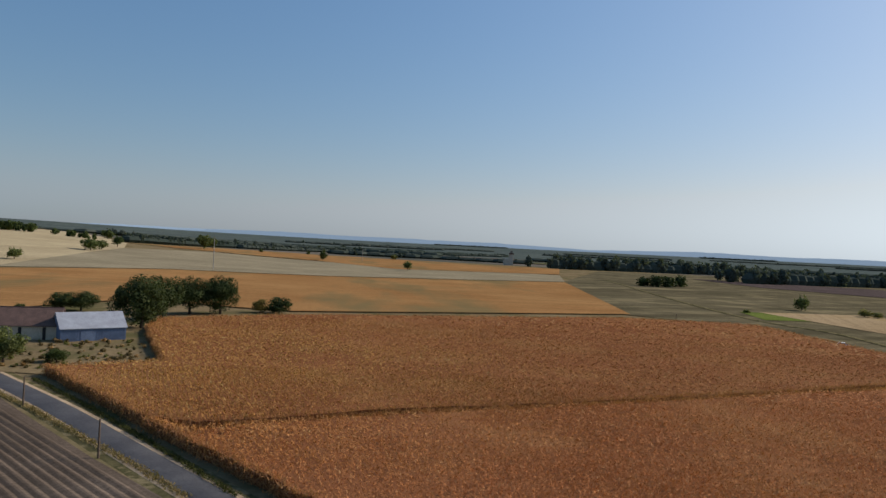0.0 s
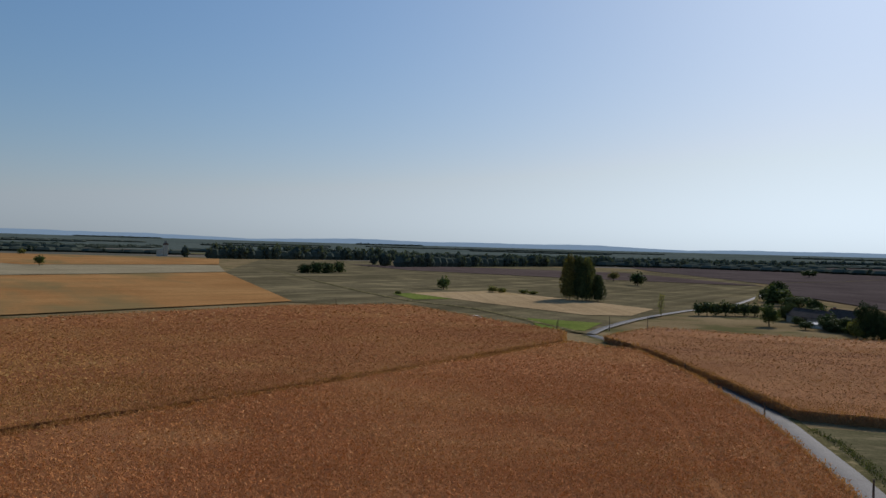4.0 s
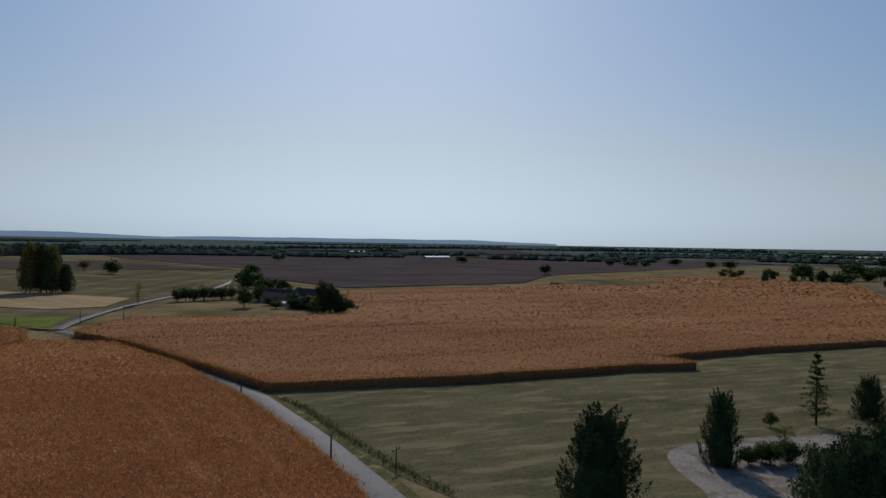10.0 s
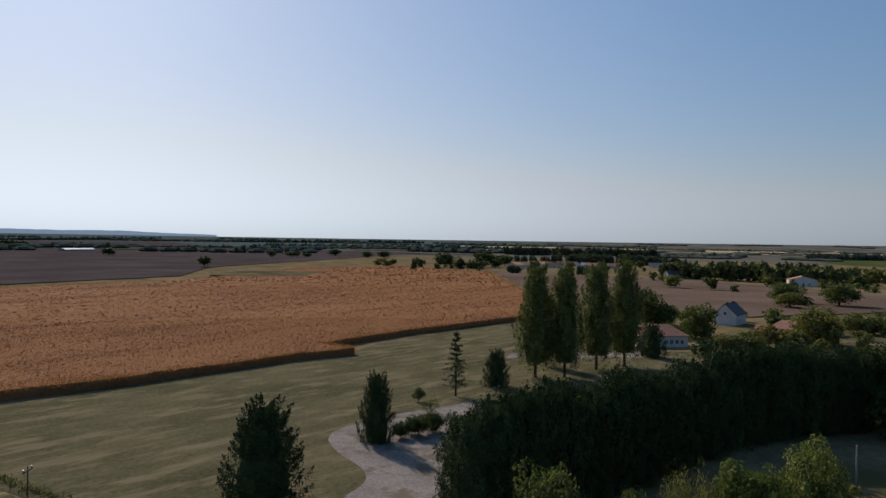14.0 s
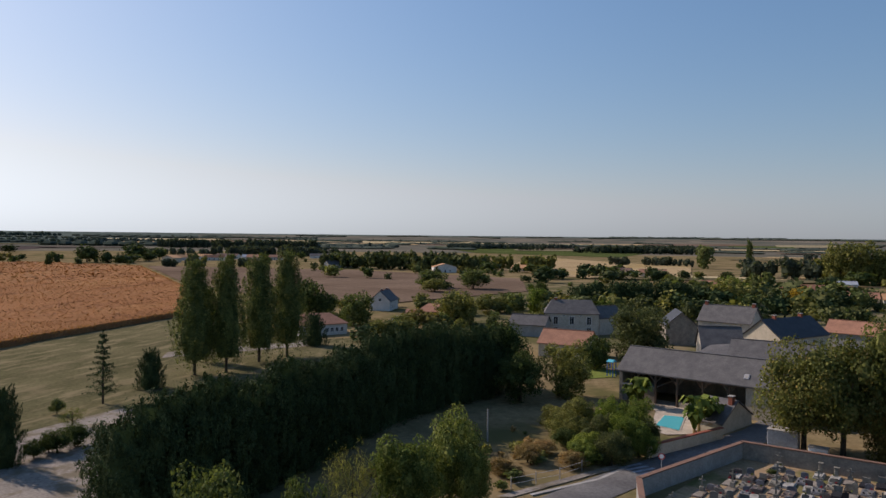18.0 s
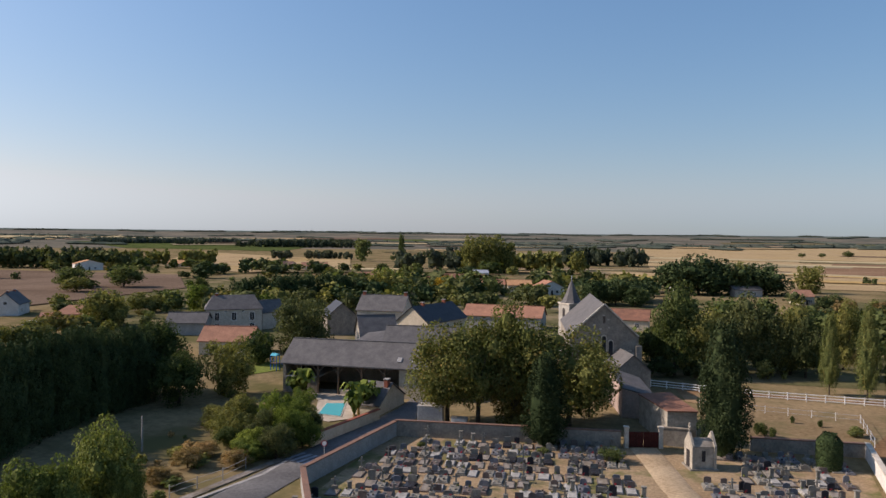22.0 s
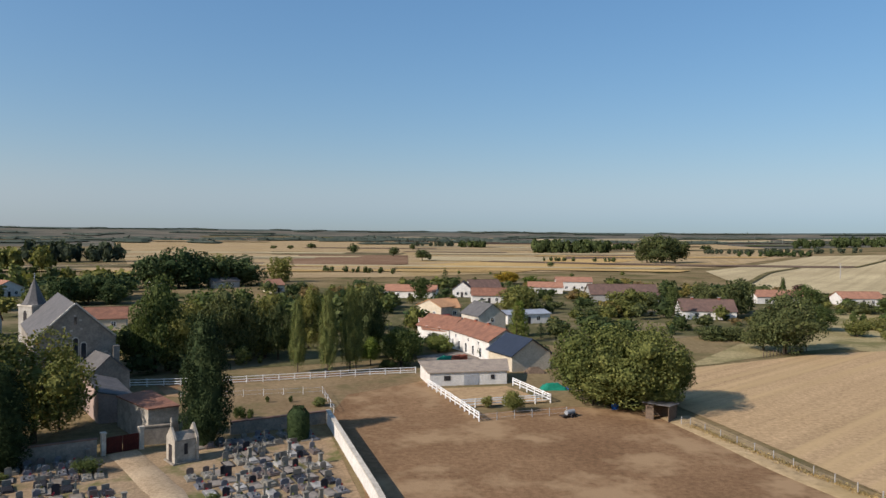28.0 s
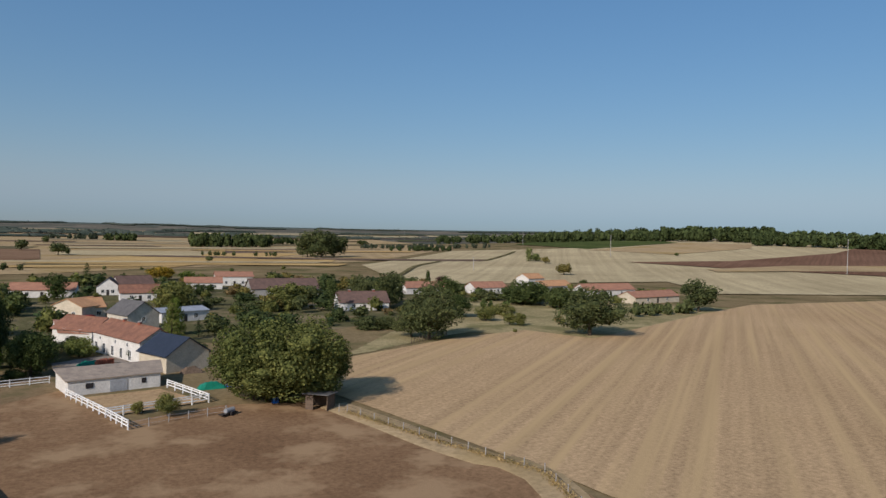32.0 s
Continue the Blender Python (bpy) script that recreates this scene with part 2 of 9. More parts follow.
def draped(name, corners, material, lift, cell, label="", parent=None, skirt=0.0, rise=None):
    """A field: a polygon cut into cells and laid on the land; skirt gives it sides down to the ground."""
    bm = bmesh.new()
    bm.faces.new([bm.verts.new((x, y, 0)) for x, y in corners])
    bm.normal_update()
    if bm.faces[:][0].normal.z < 0:
        bmesh.ops.reverse_faces(bm, faces=bm.faces[:])
    xs, ys = [c[0] for c in corners], [c[1] for c in corners]
    for axis, lo, hi in ((0, min(xs), max(xs)), (1, min(ys), max(ys))):
        k = math.ceil(lo / cell)
        while k * cell < hi:
            co, no = [0, 0, 0], [0, 0, 0]
            co[axis], no[axis] = k * cell, 1
            bmesh.ops.bisect_plane(bm, geom=bm.verts[:] + bm.edges[:] + bm.faces[:], plane_co=co, plane_no=no)
            k += 1
    if skirt:
        rim = [e for e in bm.edges if e.is_boundary]
        made = bmesh.ops.extrude_edge_only(bm, edges=rim)["geom"]
        low = {g for g in made if isinstance(g, bmesh.types.BMVert)}
    else:
        low = set()
    for v in bm.verts:
        v.co.z = ground_z(v.co.x, v.co.y) + (lift - skirt if v in low else lift)
        if rise and v not in low:
            v.co.z += rise(v.co.x, v.co.y)
    bmesh.ops.recalc_face_normals(bm, faces=bm.faces[:])
    ob = part(name, bm, material, parent)
    return tagged(ob, label, kind="structure")


def strip(name, pts, width, material, lift, label="", seg=6.0):
    """A road: a ribbon along a smooth line."""
    pts = [Vector((x, y, 0)) for x, y in pts]
    line = []
    for i in range(len(pts) - 1):
        p0, p1, p2, p3 = pts[max(i - 1, 0)], pts[i], pts[i + 1], pts[min(i + 2, len(pts) - 1)]
        k = max(2, int((p2 - p1).length / seg))
        for j in range(k):
            u = j / k
            line.append(0.5 * (2 * p1 + (p2 - p0) * u + (2 * p0 - 5 * p1 + 4 * p2 - p3) * u * u + (3 * p1 - p0 - 3 * p2 + p3) * u ** 3))
    line.append(pts[-1])
    verts, faces = [], []
    for i, p in enumerate(line):
        q = (line[min(i + 1, len(line) - 1)] - line[max(i - 1, 0)]).normalized()
        side = Vector((-q.y, q.x, 0))
        for k, (s, dz) in enumerate(((-0.5, -0.06), (-0.46, 0.0), (0, 0.05), (0.46, 0.0), (0.5, -0.06))):
            c = p + side * (s * width)
            verts.append((c.x, c.y, ground_z(c.x, c.y) + lift + dz))
        if i:
            for k in range(4):
                a = (i - 1) * 5 + k
                faces.append((a, a + 5, a + 6, a + 1))
    ob = mesh_ob(name, verts, faces, material, smooth=True)
    return tagged(ob, label, kind="structure")

# ---- the ground: one sheet to the horizon ----
DRY = soil("dry_grass", (0.155, 0.115, 0.06), (0.25, 0.185, 0.10), 0.03, 0.9, third=(0.105, 0.095, 0.042), third_scale=0.035)


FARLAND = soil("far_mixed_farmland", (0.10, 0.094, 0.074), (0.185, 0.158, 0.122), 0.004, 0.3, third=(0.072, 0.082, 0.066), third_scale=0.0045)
# forest canopy colour with distance haze mixed into it
HAZECANOPY = soil("hazed_forest_canopy", (0.070, 0.090, 0.080), (0.106, 0.126, 0.108), 0.006, 0.06, bump=0.6)


def ground_sheet():
    rings = [0, 20, 40, 70, 110, 160, 220, 300, 380, 460, 540, 640, 740, 840, 940, 1060, 1180, 1320, 1500, 1750, 2050, 2400, 2600, 2800, 3000, 3250, 3500, 3750, 4000, 4250, 4500, 4700, 4880]
    n = 180
    verts, faces = [(0, 0, 0)], []
    for r in rings[1:]:
        for k in range(n):
            a = 2 * math.pi * k / n
            x, y = r * math.sin(a), r * math.cos(a)
            verts.append((x, y, ground_z(x, y)))
    for k in range(n):
        faces.append((0, 1 + (k + 1) % n, 1 + k))
    for i in range(len(rings) - 2):
        a, b = 1 + i * n, 1 + (i + 1) * n
        for k in range(n):
            faces.append((a + k, a + (k + 1) % n, b + (k + 1) % n, b + k))
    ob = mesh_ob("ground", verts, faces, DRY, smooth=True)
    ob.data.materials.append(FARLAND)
    ob.data.materials.append(HAZECANOPY)
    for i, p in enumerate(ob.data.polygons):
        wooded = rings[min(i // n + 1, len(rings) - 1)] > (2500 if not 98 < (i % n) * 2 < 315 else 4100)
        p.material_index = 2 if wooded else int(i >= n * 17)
    return tagged(ob, "dry late-summer grassland reaching to the horizon", kind="structure")


ground_sheet()

# field materials
STUBBLE = soil("straw_stubble", (0.313, 0.223, 0.122), (0.447, 0.331, 0.191), 0.012, 1.0, rows=3.0, row_turn=20, row_amount=0.12, third=(0.313, 0.220, 0.102), third_scale=0.012)
GREYSTUB = soil("grey_green_stubble", (0.230, 0.193, 0.121), (0.314, 0.263, 0.166), 0.015, 0.8, rows=5.0, row_turn=70, row_amount=0.12)
PLOUGH = soil("ploughed_earth", (0.070, 0.055, 0.051), (0.105, 0.084, 0.077), 0.012, 1.5, rows=2.6, row_turn=35, row_amount=0.2)
PLOUGHRED = soil("red_brown_earth", (0.18, 0.108, 0.066), (0.26, 0.165, 0.105), 0.012, 1.5, rows=2.6, row_turn=60, row_amount=0.2)
MEADOW = soil("meadow_grass", (0.098, 0.084, 0.047), (0.150, 0.124, 0.072), 0.02, 0.6, rows=9.0, row_turn=60, row_amount=0.25, third=(0.19, 0.155, 0.085), third_scale=0.03)
BRIGHT = soil("green_crop", (0.10, 0.135, 0.03), (0.17, 0.19, 0.05), 0.03, 0.8)
VINE = soil("dark_green_crop", (0.055, 0.075, 0.025), (0.10, 0.115, 0.04), 0.02, 0.8, rows=6.0, row_turn=10)
OCHRE = soil("ochre_stubble", (0.389, 0.254, 0.108), (0.508, 0.346, 0.151), 0.014, 1.0, rows=4.0, row_turn=80, row_amount=0.14)
PALESTUB = soil("pale_grey_stubble", (0.364, 0.289, 0.168), (0.470, 0.379, 0.224), 0.015, 0.8, rows=5.0, row_turn=40, row_amount=0.12)
CROP = soil("far_ripe_maize", (0.275, 0.138, 0.052), (0.365, 0.200, 0.080), 0.014, 1.1, rows=4.0, row_turn=80, row_amount=0.12, third=(0.20, 0.140, 0.062), third_scale=0.012, drawn=(0.3, 1, 0))
LAWN = soil("mown_dry_lawn", (0.088, 0.082, 0.042), (0.146, 0.126, 0.068), 0.06, 1.6, rows=3.6, row_turn=132, row_amount=0.10, third=(0.185, 0.150, 0.086), third_scale=0.34, drawn=(1, 0.28, 0))
TANGRASS = soil("trodden_tan_grass", (0.185, 0.128, 0.070), (0.285, 0.205, 0.118), 0.06, 1.4, third=(0.15, 0.118, 0.06), third_scale=0.12)
PADDOCK = soil("bare_paddock_earth", (0.172, 0.100, 0.054), (0.258, 0.157, 0.086), 0.05, 1.4, third=(0.31, 0.203, 0.114), third_scale=0.09)
HARROW = soil("harrowed_pale_earth", (0.386, 0.259, 0.141), (0.446, 0.307, 0.173), 0.012, 1.6, rows=2.0, row_turn=-127, row_amount=0.12, third=(0.423, 0.293, 0.153), third_scale=0.25, drawn=(1, 0.015, 0))
GARDEN = soil("garden_grass", (0.075, 0.074, 0.034), (0.135, 0.12, 0.06), 0.05, 0.9, third=(0.20, 0.155, 0.09), third_scale=0.06)
SLOPE = soil("pale_rough_grass", (0.235, 0.192, 0.096), (0.36, 0.29, 0.155), 0.05, 1.2, third=(0.17, 0.152, 0.07), third_scale=0.08)
BROWN = soil("grey_brown_earth", (0.13, 0.09, 0.064), (0.19, 0.135, 0.098), 0.014, 1.4, rows=2.6, row_turn=60, row_amount=0.15)
MAUVE = soil("mauve_brown_earth", (0.075, 0.056, 0.050), (0.115, 0.088, 0.076), 0.012, 1.4, rows=4.0, row_turn=20, row_amount=0.15)
FURROW = soil("furrowed_earth", (0.092, 0.068, 0.049), (0.150, 0.114, 0.084), 0.05, 2.0, rows=0.6, row_turn=134, row_amount=0.2)
SAND = soil("sandy_path", (0.33, 0.24, 0.15), (0.45, 0.34, 0.22), 0.15, 3.0)
GRAVEL = soil("pale_gravel", (0.205, 0.178, 0.152), (0.295, 0.258, 0.22), 0.15, 3.0, third=(0.17, 0.14, 0.10), third_scale=0.25)
GRAVEYARD = soil("cemetery_earth", (0.25, 0.17, 0.10), (0.36, 0.26, 0.16), 0.12, 2.5, third=(0.13, 0.125, 0.05), third_scale=0.15)
ASPHALT = soil("asphalt", (0.062, 0.061, 0.063), (0.092, 0.090, 0.089), 0.2, 4.0, bump=0.1, rough=0.72, spec=0.12)
VERGE = soil("roadside_grass", (0.065, 0.062, 0.026), (0.14, 0.118, 0.058), 0.2, 2.0, third=(0.24, 0.19, 0.10), third_scale=0.3)

FIELDS = (
    ("pale_hill_field", PALESTUB, 0.5, 60, (((-533.2, 730.2), (-1390.6, 2456.0), (-559.7, 1166.5), (-367.8, 842.8), (-321.2, 730.1), (-261.4, 428.1), (-263.4, 362.2)))),
    ("grey_stubble_field", GREYSTUB, 0.4, 60, (((-267.7, 368.1), (-293.4, 534.6), (-321.2, 730.1), (-284.0, 901.7), (-125.5, 880.1), (138.8, 854.3), (112.7, 659.8), (-77.5, 547.1), (-188.8, 502.0), (-280.8, 386.0)))),
    ("orange_far_field", CROP, 0.6, 60, (((-380.1, 855.5), (-343.6, 1280.7), (-167.0, 1311.3), (192.9, 1189.8), (142.5, 876.7), (-49.9, 777.5), (-158.5, 911.1), (-291.3, 925.0)))),
    ("ripe_maize_strip", CROP, 0.5, 40, (((-274.2, 376.9), (-186.6, 496.0), (-76.3, 538.5), (110.5, 647.0), (85.2, 324.2), (-52.7, 261.6), (-74.4, 265.8), (-116.9, 282.9), (-143.9, 198.7)))),
    ("meadow", MEADOW, 0.25, 60, (((89.6, 587.4), (251.9, 1167.8), (642.2, 1294.1), (776.2, 691.3), (494.2, 399.4), (335.5, 288.1), (222.6, 237.1), (143.7, 184.8), (132.8, 230.2), (126.2, 291.1), (83.3, 321.7)))),
    ("tan_hay_field", STUBBLE, 0.45, 40, (((167.0, 379.3), (232.1, 394.7), (238.2, 324.8), (241.5, 261.0), (204.4, 234.4), (185.9, 241.3), (174.4, 307.2)))),
    ("yellow_green_field", BRIGHT, 0.4, 40, (((155.2, 375.6), (225.9, 384.2), (184.1, 336.6), (148.4, 329.7)))),
    ("ditch_grass", BRIGHT, 0.4, 40, (((153.3, 234.4), (171.6, 212.4), (148.4, 192.4), (138.1, 204.0)))),
    ("dark_ploughed_field", PLOUGH, 0.5, 80, (((1030.6, 1209.8), (2786.8, 1628.4), (3175.1, 1082.0), (1722.4, -26.1), (679.3, 188.0), (510.1, 161.4), (373.3, 230.1), (460.5, 369.8), (588.4, 468.5), (798.9, 880.4)))),
    ("far_brown_field", MAUVE, 0.6, 80, (((336.8, 977.8), (517.5, 903.8), (655.5, 769.1), (549.7, 451.3), (433.3, 596.8), (336.0, 759.7)))),
    ("village_ploughed_field", BROWN, 0.4, 50, (((659.3, -74.0), (540.6, -213.9), (388.3, -271.2), (292.6, -207.7), (259.7, -117.2), (299.1, -82.6), (426.3, -66.4)))),
    ("tan_village_field", STUBBLE, 0.45, 50, (((859.6, -629.3), (629.5, -572.8), (510.4, -559.9), (350.6, -384.7), (381.0, -316.0), (519.4, -335.4)))),
    ("vineyard", VINE, 0.5, 60, (((2045.0, -1087.3), (1143.6, -1141.9), (816.3, -742.7), (1130.0, -684.3)))),
    ("straw_plain", STUBBLE, 0.25, 90, (((636.1, -1757.6), (-110.7, -2955.6), (-1136.8, -2540.0), (-545.5, -879.9), (-266.3, -573.5), (-84.1, -488.1), (-10.1, -431.9), (60.9, -418.2), (195.7, -568.1)))),
    ("green_plain_strip", MEADOW, 0.62, 60, (((19.6, -592.1), (-91.2, -532.8), (-84.4, -493.1), (17.7, -535.3)))),
    ("brown_plain_strip", BROWN, 0.63, 60, (((-230.6, -918.4), (-351.3, -962.2), (-295.1, -808.0), (-189.7, -755.3)))),
    ("pale_plain_strip", PALESTUB, 0.64, 60, (((-49.6, -823.5), (-189.9, -808.1), (-151.4, -691.0), (-31.2, -700.2)))),
    ("olive_plain_strip", MEADOW, 0.65, 60, (((153.7, -987.9), (-27.7, -958.2), (-11.4, -856.4), (134.1, -862.0)))),
    ("brown_plain_field", PLOUGHRED, 0.6, 60, (((106.9, -934.2), (-25.9, -854.0), (-18.6, -610.8), (70.9, -486.0)))),
    ("ochre_field", OCHRE, 0.55, 60, (((-4.7, -565.2), (-211.1, -847.0), (-265.5, -737.9), (-88.5, -488.5), (-11.3, -487.4)))),
    ("hill_stubble", PALESTUB, 0.5, 60, (((-235.6, -517.4), (-474.7, -771.9), (-621.5, -718.0), (-3132.6, -1366.8), (-428.2, -185.9), (-295.6, -233.0), (-344.5, -308.8), (-171.9, -322.3)))),
    ("pale_crest_field", STUBBLE, 0.8, 60, (((-594.6, -656.2), (-800.0, -689.2), (-813.9, -592.3), (-742.3, -540.1), (-594.7, -526.6)))),
    ("olive_crest_field", VINE, 0.9, 60, (((-669.5, -905.3), (-1255.9, -1451.8), (-796.5, -695.9), (-613.0, -676.5)))),
    ("red_brown_field", soil("dark_red_earth", (0.145, 0.080, 0.052), (0.205, 0.118, 0.078), 0.012, 1.5, rows=2.6, row_turn=60, row_amount=0.15), 1.0, 60, (((-473.7, -470.7), (-566.4, -429.2), (-744.2, -440.1), (-2728.2, -1156.8), (-550.6, -232.7), (-491.2, -372.0)))),
    ("stony_strip", STUBBLE, 1.15, 60, (((-465.6, -378.2), (-558.9, -368.6), (-627.1, -328.1), (-717.7, -312.5), (-652.8, -284.1), (-571.4, -298.8), (-507.3, -334.4), (-449.8, -355.2)))),
    ("harrowed_field", HARROW, 0.12, 30, (((-44.6, -108.0), (-59.3, -137.7), (-96.0, -153.9), (-122.8, -159.8), (-129.6, -139.9), (-214.9, -174.0), (-263.8, -191.0), (-519.8, -168.7), (-190.0, 20.0), (-75.0, -8.0), (-52.1, -52.8), (-51.5, -62.8)))),
    ("paddock", PADDOCK, 0.06, 20, (((38.8, -125.6), (-5.6, -140.1), (-7.5, -128.6), (-12.8, -103.4), (-27.2, -107.7), (-41.8, -103.4), (-41.6, -96.3), (-51.5, -62.8), (-45.0, -8.0), (-2.0, -8.0), (1.9, -72.3), (7.5, -103.2), (12.9, -114.7), (33.9, -116.0)))),
    ("lawn", LAWN, 0.05, 20, (((101.5, 74.2), (130.7, 49.8), (169.8, 13.3), (172.6, 13.2), (203.2, 2.9), (248.8, -39.5), (179.2, -57.0), (169.3, -83.0), (92.0, -30.0), (62.0, -20.0), (64.0, 12.0), (69.6, 30.6), (73.1, 37.8), (80.7, 49.3), (91.1, 61.7)))),
    ("village_gardens", GARDEN, 0.045, 30, (((387.3, -207.5), (324.9, -333.2), (148.9, -437.2), (89.7, -263.7), (72.1, -168.5), (109.4, -157.5), (108.3, -108.0), (160.4, -113.3), (174.8, -93.6)))),
    ("bungalow_gardens", GARDEN, 0.05, 30, (((54.9, -329.5), (-72.8, -404.5), (-188.5, -336.0), (-133.3, -218.9), (-66.3, -173.3), (-43.8, -166.2), (-15.3, -178.4), (6.5, -180.5), (17.9, -164.5)))),
    ("park_grass", GARDEN, 0.055, 30, (((76.9, -226.3), (-1.0, -324.5), (-0.7, -149.7), (21.5, -141.2), (44.8, -132.3)))),
    ("rough_slope", SLOPE, 0.10, 20, (((-59.8, -139.9), (-85.9, -169.3), (-113.9, -184.0), (-158.5, -245.1), (-176.4, -233.9), (-204.5, -220.8), (-246.1, -178.2), (-203.8, -164.9), (-129.0, -139.0), (-122.1, -145.9), (-115.3, -152.5), (-106.8, -162.4), (-93.1, -157.5), (-67.2, -142.5)))),
    ("graveyard_ground", GRAVEYARD, 0.05, 20, (((60.8, -76.8), (6.8, -93.0), (-8.0, -22.0), (40.0, -22.0), (51.1, -49.8)))),
    ("ploughed_strip", FURROW, 0.08, 20, (((-97.0, 134.5), (-65.7, 109.1), (-39.1, 82.8), (-26.1, 70.9), (-8.0, 38.0), (-60.0, 20.0), (-140.0, 80.0)))),
    ("farmyard_grass", DRY, 0.15, 30, (((-115.9, 160.4), (-80.1, 199.3), (-52.2, 138.4), (-69.2, 128.0), (-93.2, 129.3)))),
)
for name, material, lift, cell, corners in FIELDS:
    draped(name, corners, material, lift, cell, label=name.replace("_", " ") + " in late summer")

# strips across the straw plain
strip_rng = np.random.default_rng(23)
for i in range(26):
    az, r = radians(strip_rng.uniform(146, 203)), 470 + 980 * strip_rng.uniform(0, 1) ** 1.3
    wide, deep = strip_rng.uniform(60, 190), r * strip_rng.uniform(0.03, 0.09)
    skew = strip_rng.uniform(-0.35, 0.2)
    out_, along_ = np.array([math.sin(az), math.cos(az)]), np.array([math.cos(az + skew), -math.sin(az + skew)])
    c = out_ * r
    draped("plain_strip", [tuple(c - along_ * wide), tuple(c + along_ * wide * 0.9), tuple(c + along_ * wide + out_ * deep), tuple(c - along_ * wide * 0.95 + out_ * deep)], (BROWN, OCHRE, GREYSTUB, PALESTUB, MEADOW, STUBBLE, PALESTUB)[i % 7], 0.66 + 0.012 * i, 90, "field strip across the stubble plain")

# far patchwork of fields towards the horizon
patch_rng = np.random.default_rng(11)
FAR_MATS = (STUBBLE, PALESTUB, MEADOW, BROWN, GREYSTUB, VINE, PALESTUB, GREYSTUB, BROWN)
for i in range(130):
    az = radians(-28 + 255 * (i + patch_rng.uniform(0, 1)) / 130)
    r = patch_rng.uniform(1500, 4300)
    if radians(100) < az and r > 3000:
        r *= 0.72
    dr, da = r * patch_rng.uniform(0.05, 0.12), patch_rng.uniform(0.03, 0.09)
    corners = [(rr * math.sin(az + k), rr * math.cos(az + k)) for rr, k in ((r, -da), (r + dr * 0.3, da), (r + dr * 1.2, da * 0.9), (r + dr, -da * 1.1))]
    if az < radians(96) and r > 2300:
        continue
    draped("far_field", corners, (FAR_MATS if az > radians(96) else (MEADOW, MAUVE, VINE))[i % (9 if az > radians(96) else 3)], 1.2 + 0.01 * i, 150, "distant field strip near the horizon")

# roads
FARM_LANE = ((-115.9, 160.4), (-73.2, 121.5), (-53.5, 103.5), (-36.7, 86.7), (-24.5, 74.5), (8.0, 42.0), (30.0, 21.0), (46.0, 6.0))
COUNTRY_ROAD = ((46.0, 6.0), (58.0, 25.0), (71.2, 41.4), (75.1, 46.0), (82.4, 55.0), (91.5, 67.3), (103.7, 84.5), (118.8, 111.7), (127.1, 130.8), (138.9, 162.2), (144.5, 184.3))
strip("road", FARM_LANE, 4.2, ASPHALT, 0.12, "narrow grey asphalt country road")
strip("road", COUNTRY_ROAD, 3.5, ASPHALT, 0.14, "narrow grey asphalt road through maize")
strip("road_edge", FARM_LANE, 5.7, SAND, 0.09, "pale sandy edge of the country road")
strip("road_verge", FARM_LANE, 7.6, VERGE, 0.06, "dry grass verge along the road")
strip("road_verge", COUNTRY_ROAD, 6.6, VERGE, 0.065, "dry grass verge along the road")
strip("road_beyond", ((144.5, 184.3), (164.5, 200.4), (202.1, 224.9), (254.6, 252.0), (291.6, 264.9), (411.4, 343.7), (614.2, 492.6)), 3.0, ASPHALT, 0.5, "narrow grey road running to a farm")
STREET = soil("worn_street", (0.105, 0.100, 0.097), (0.150, 0.144, 0.138), 0.2, 3.0, bump=0.1, rough=0.8, spec=0.1)
strip("village_street", ((46.0, 8.0), (45.0, -8.0), (50.0, -25.0), (56.8, -46.0), (59.8, -58.3), (62.5, -72.3), (64.8, -85.1), (68.6, -94.5)), 5.0, STREET, 0.12, "village street beside the cemetery wall")

strip("farm_track", ((143.6, 187.5), (146.9, 213.2), (153.0, 279.8), (142.3, 328.4), (148.1, 467.0), (175.5, 782.6)), 3.2, VERGE, 0.45, "grassy dirt track along the maize edge")
strip("field_track", ((339.2, 286.8), (607.8, 491.4), (819.0, 559.1), (1131.7, 671.3)), 2.2, VERGE, 0.75, "grassy track past the ploughland")

strip("hill_lane", ((-192.0, -372.9), (-217.9, -412.4), (-271.3, -492.2), (-326.6, -550.7)), 4.0, VERGE, 1.1, "dark hedged lane climbing the stubble hill")
strip("hill_lane", ((-372.0, -548.0), (-416.0, -591.7), (-463.0, -639.1), (-513.2, -693.4)), 4.0, VERGE, 1.1, "dark hedged lane climbing the stubble hill")

RNG = np.random.default_rng(7)


def unit(v):
    return v / (np.linalg.norm(v, axis=-1, keepdims=True) + 1e-9)


def leaf_quads(pts, out, size, up=0.0, flat=1.0, spread=0.8):
    """Leaf clumps at pts whose faces look roughly along out; up stretches them upwards."""
    n = len(pts)
    nrm = unit(out + spread * RNG.normal(size=(n, 3)))
    a = RNG.normal(size=(n, 3))
    a[:, 2] += up * 3
    u = unit(a - nrm * (a * nrm).sum(1, keepdims=True))
    v = np.cross(nrm, u)
    s = size * RNG.uniform(0.55, 1.35, (n, 1))
    lng = s * (1 + up)
    wid = s * flat * RNG.uniform(0.6, 1.0, (n, 1))
    k = RNG.uniform(-0.35, 0.35, (n, 1))
    return np.stack([pts - lng * u * 0.5, pts + wid * v * 0.5 + k * lng * u * 0.4, pts + lng * u * 0.5, pts - wid * v * 0.5 - k * lng * u * 0.3], axis=1)



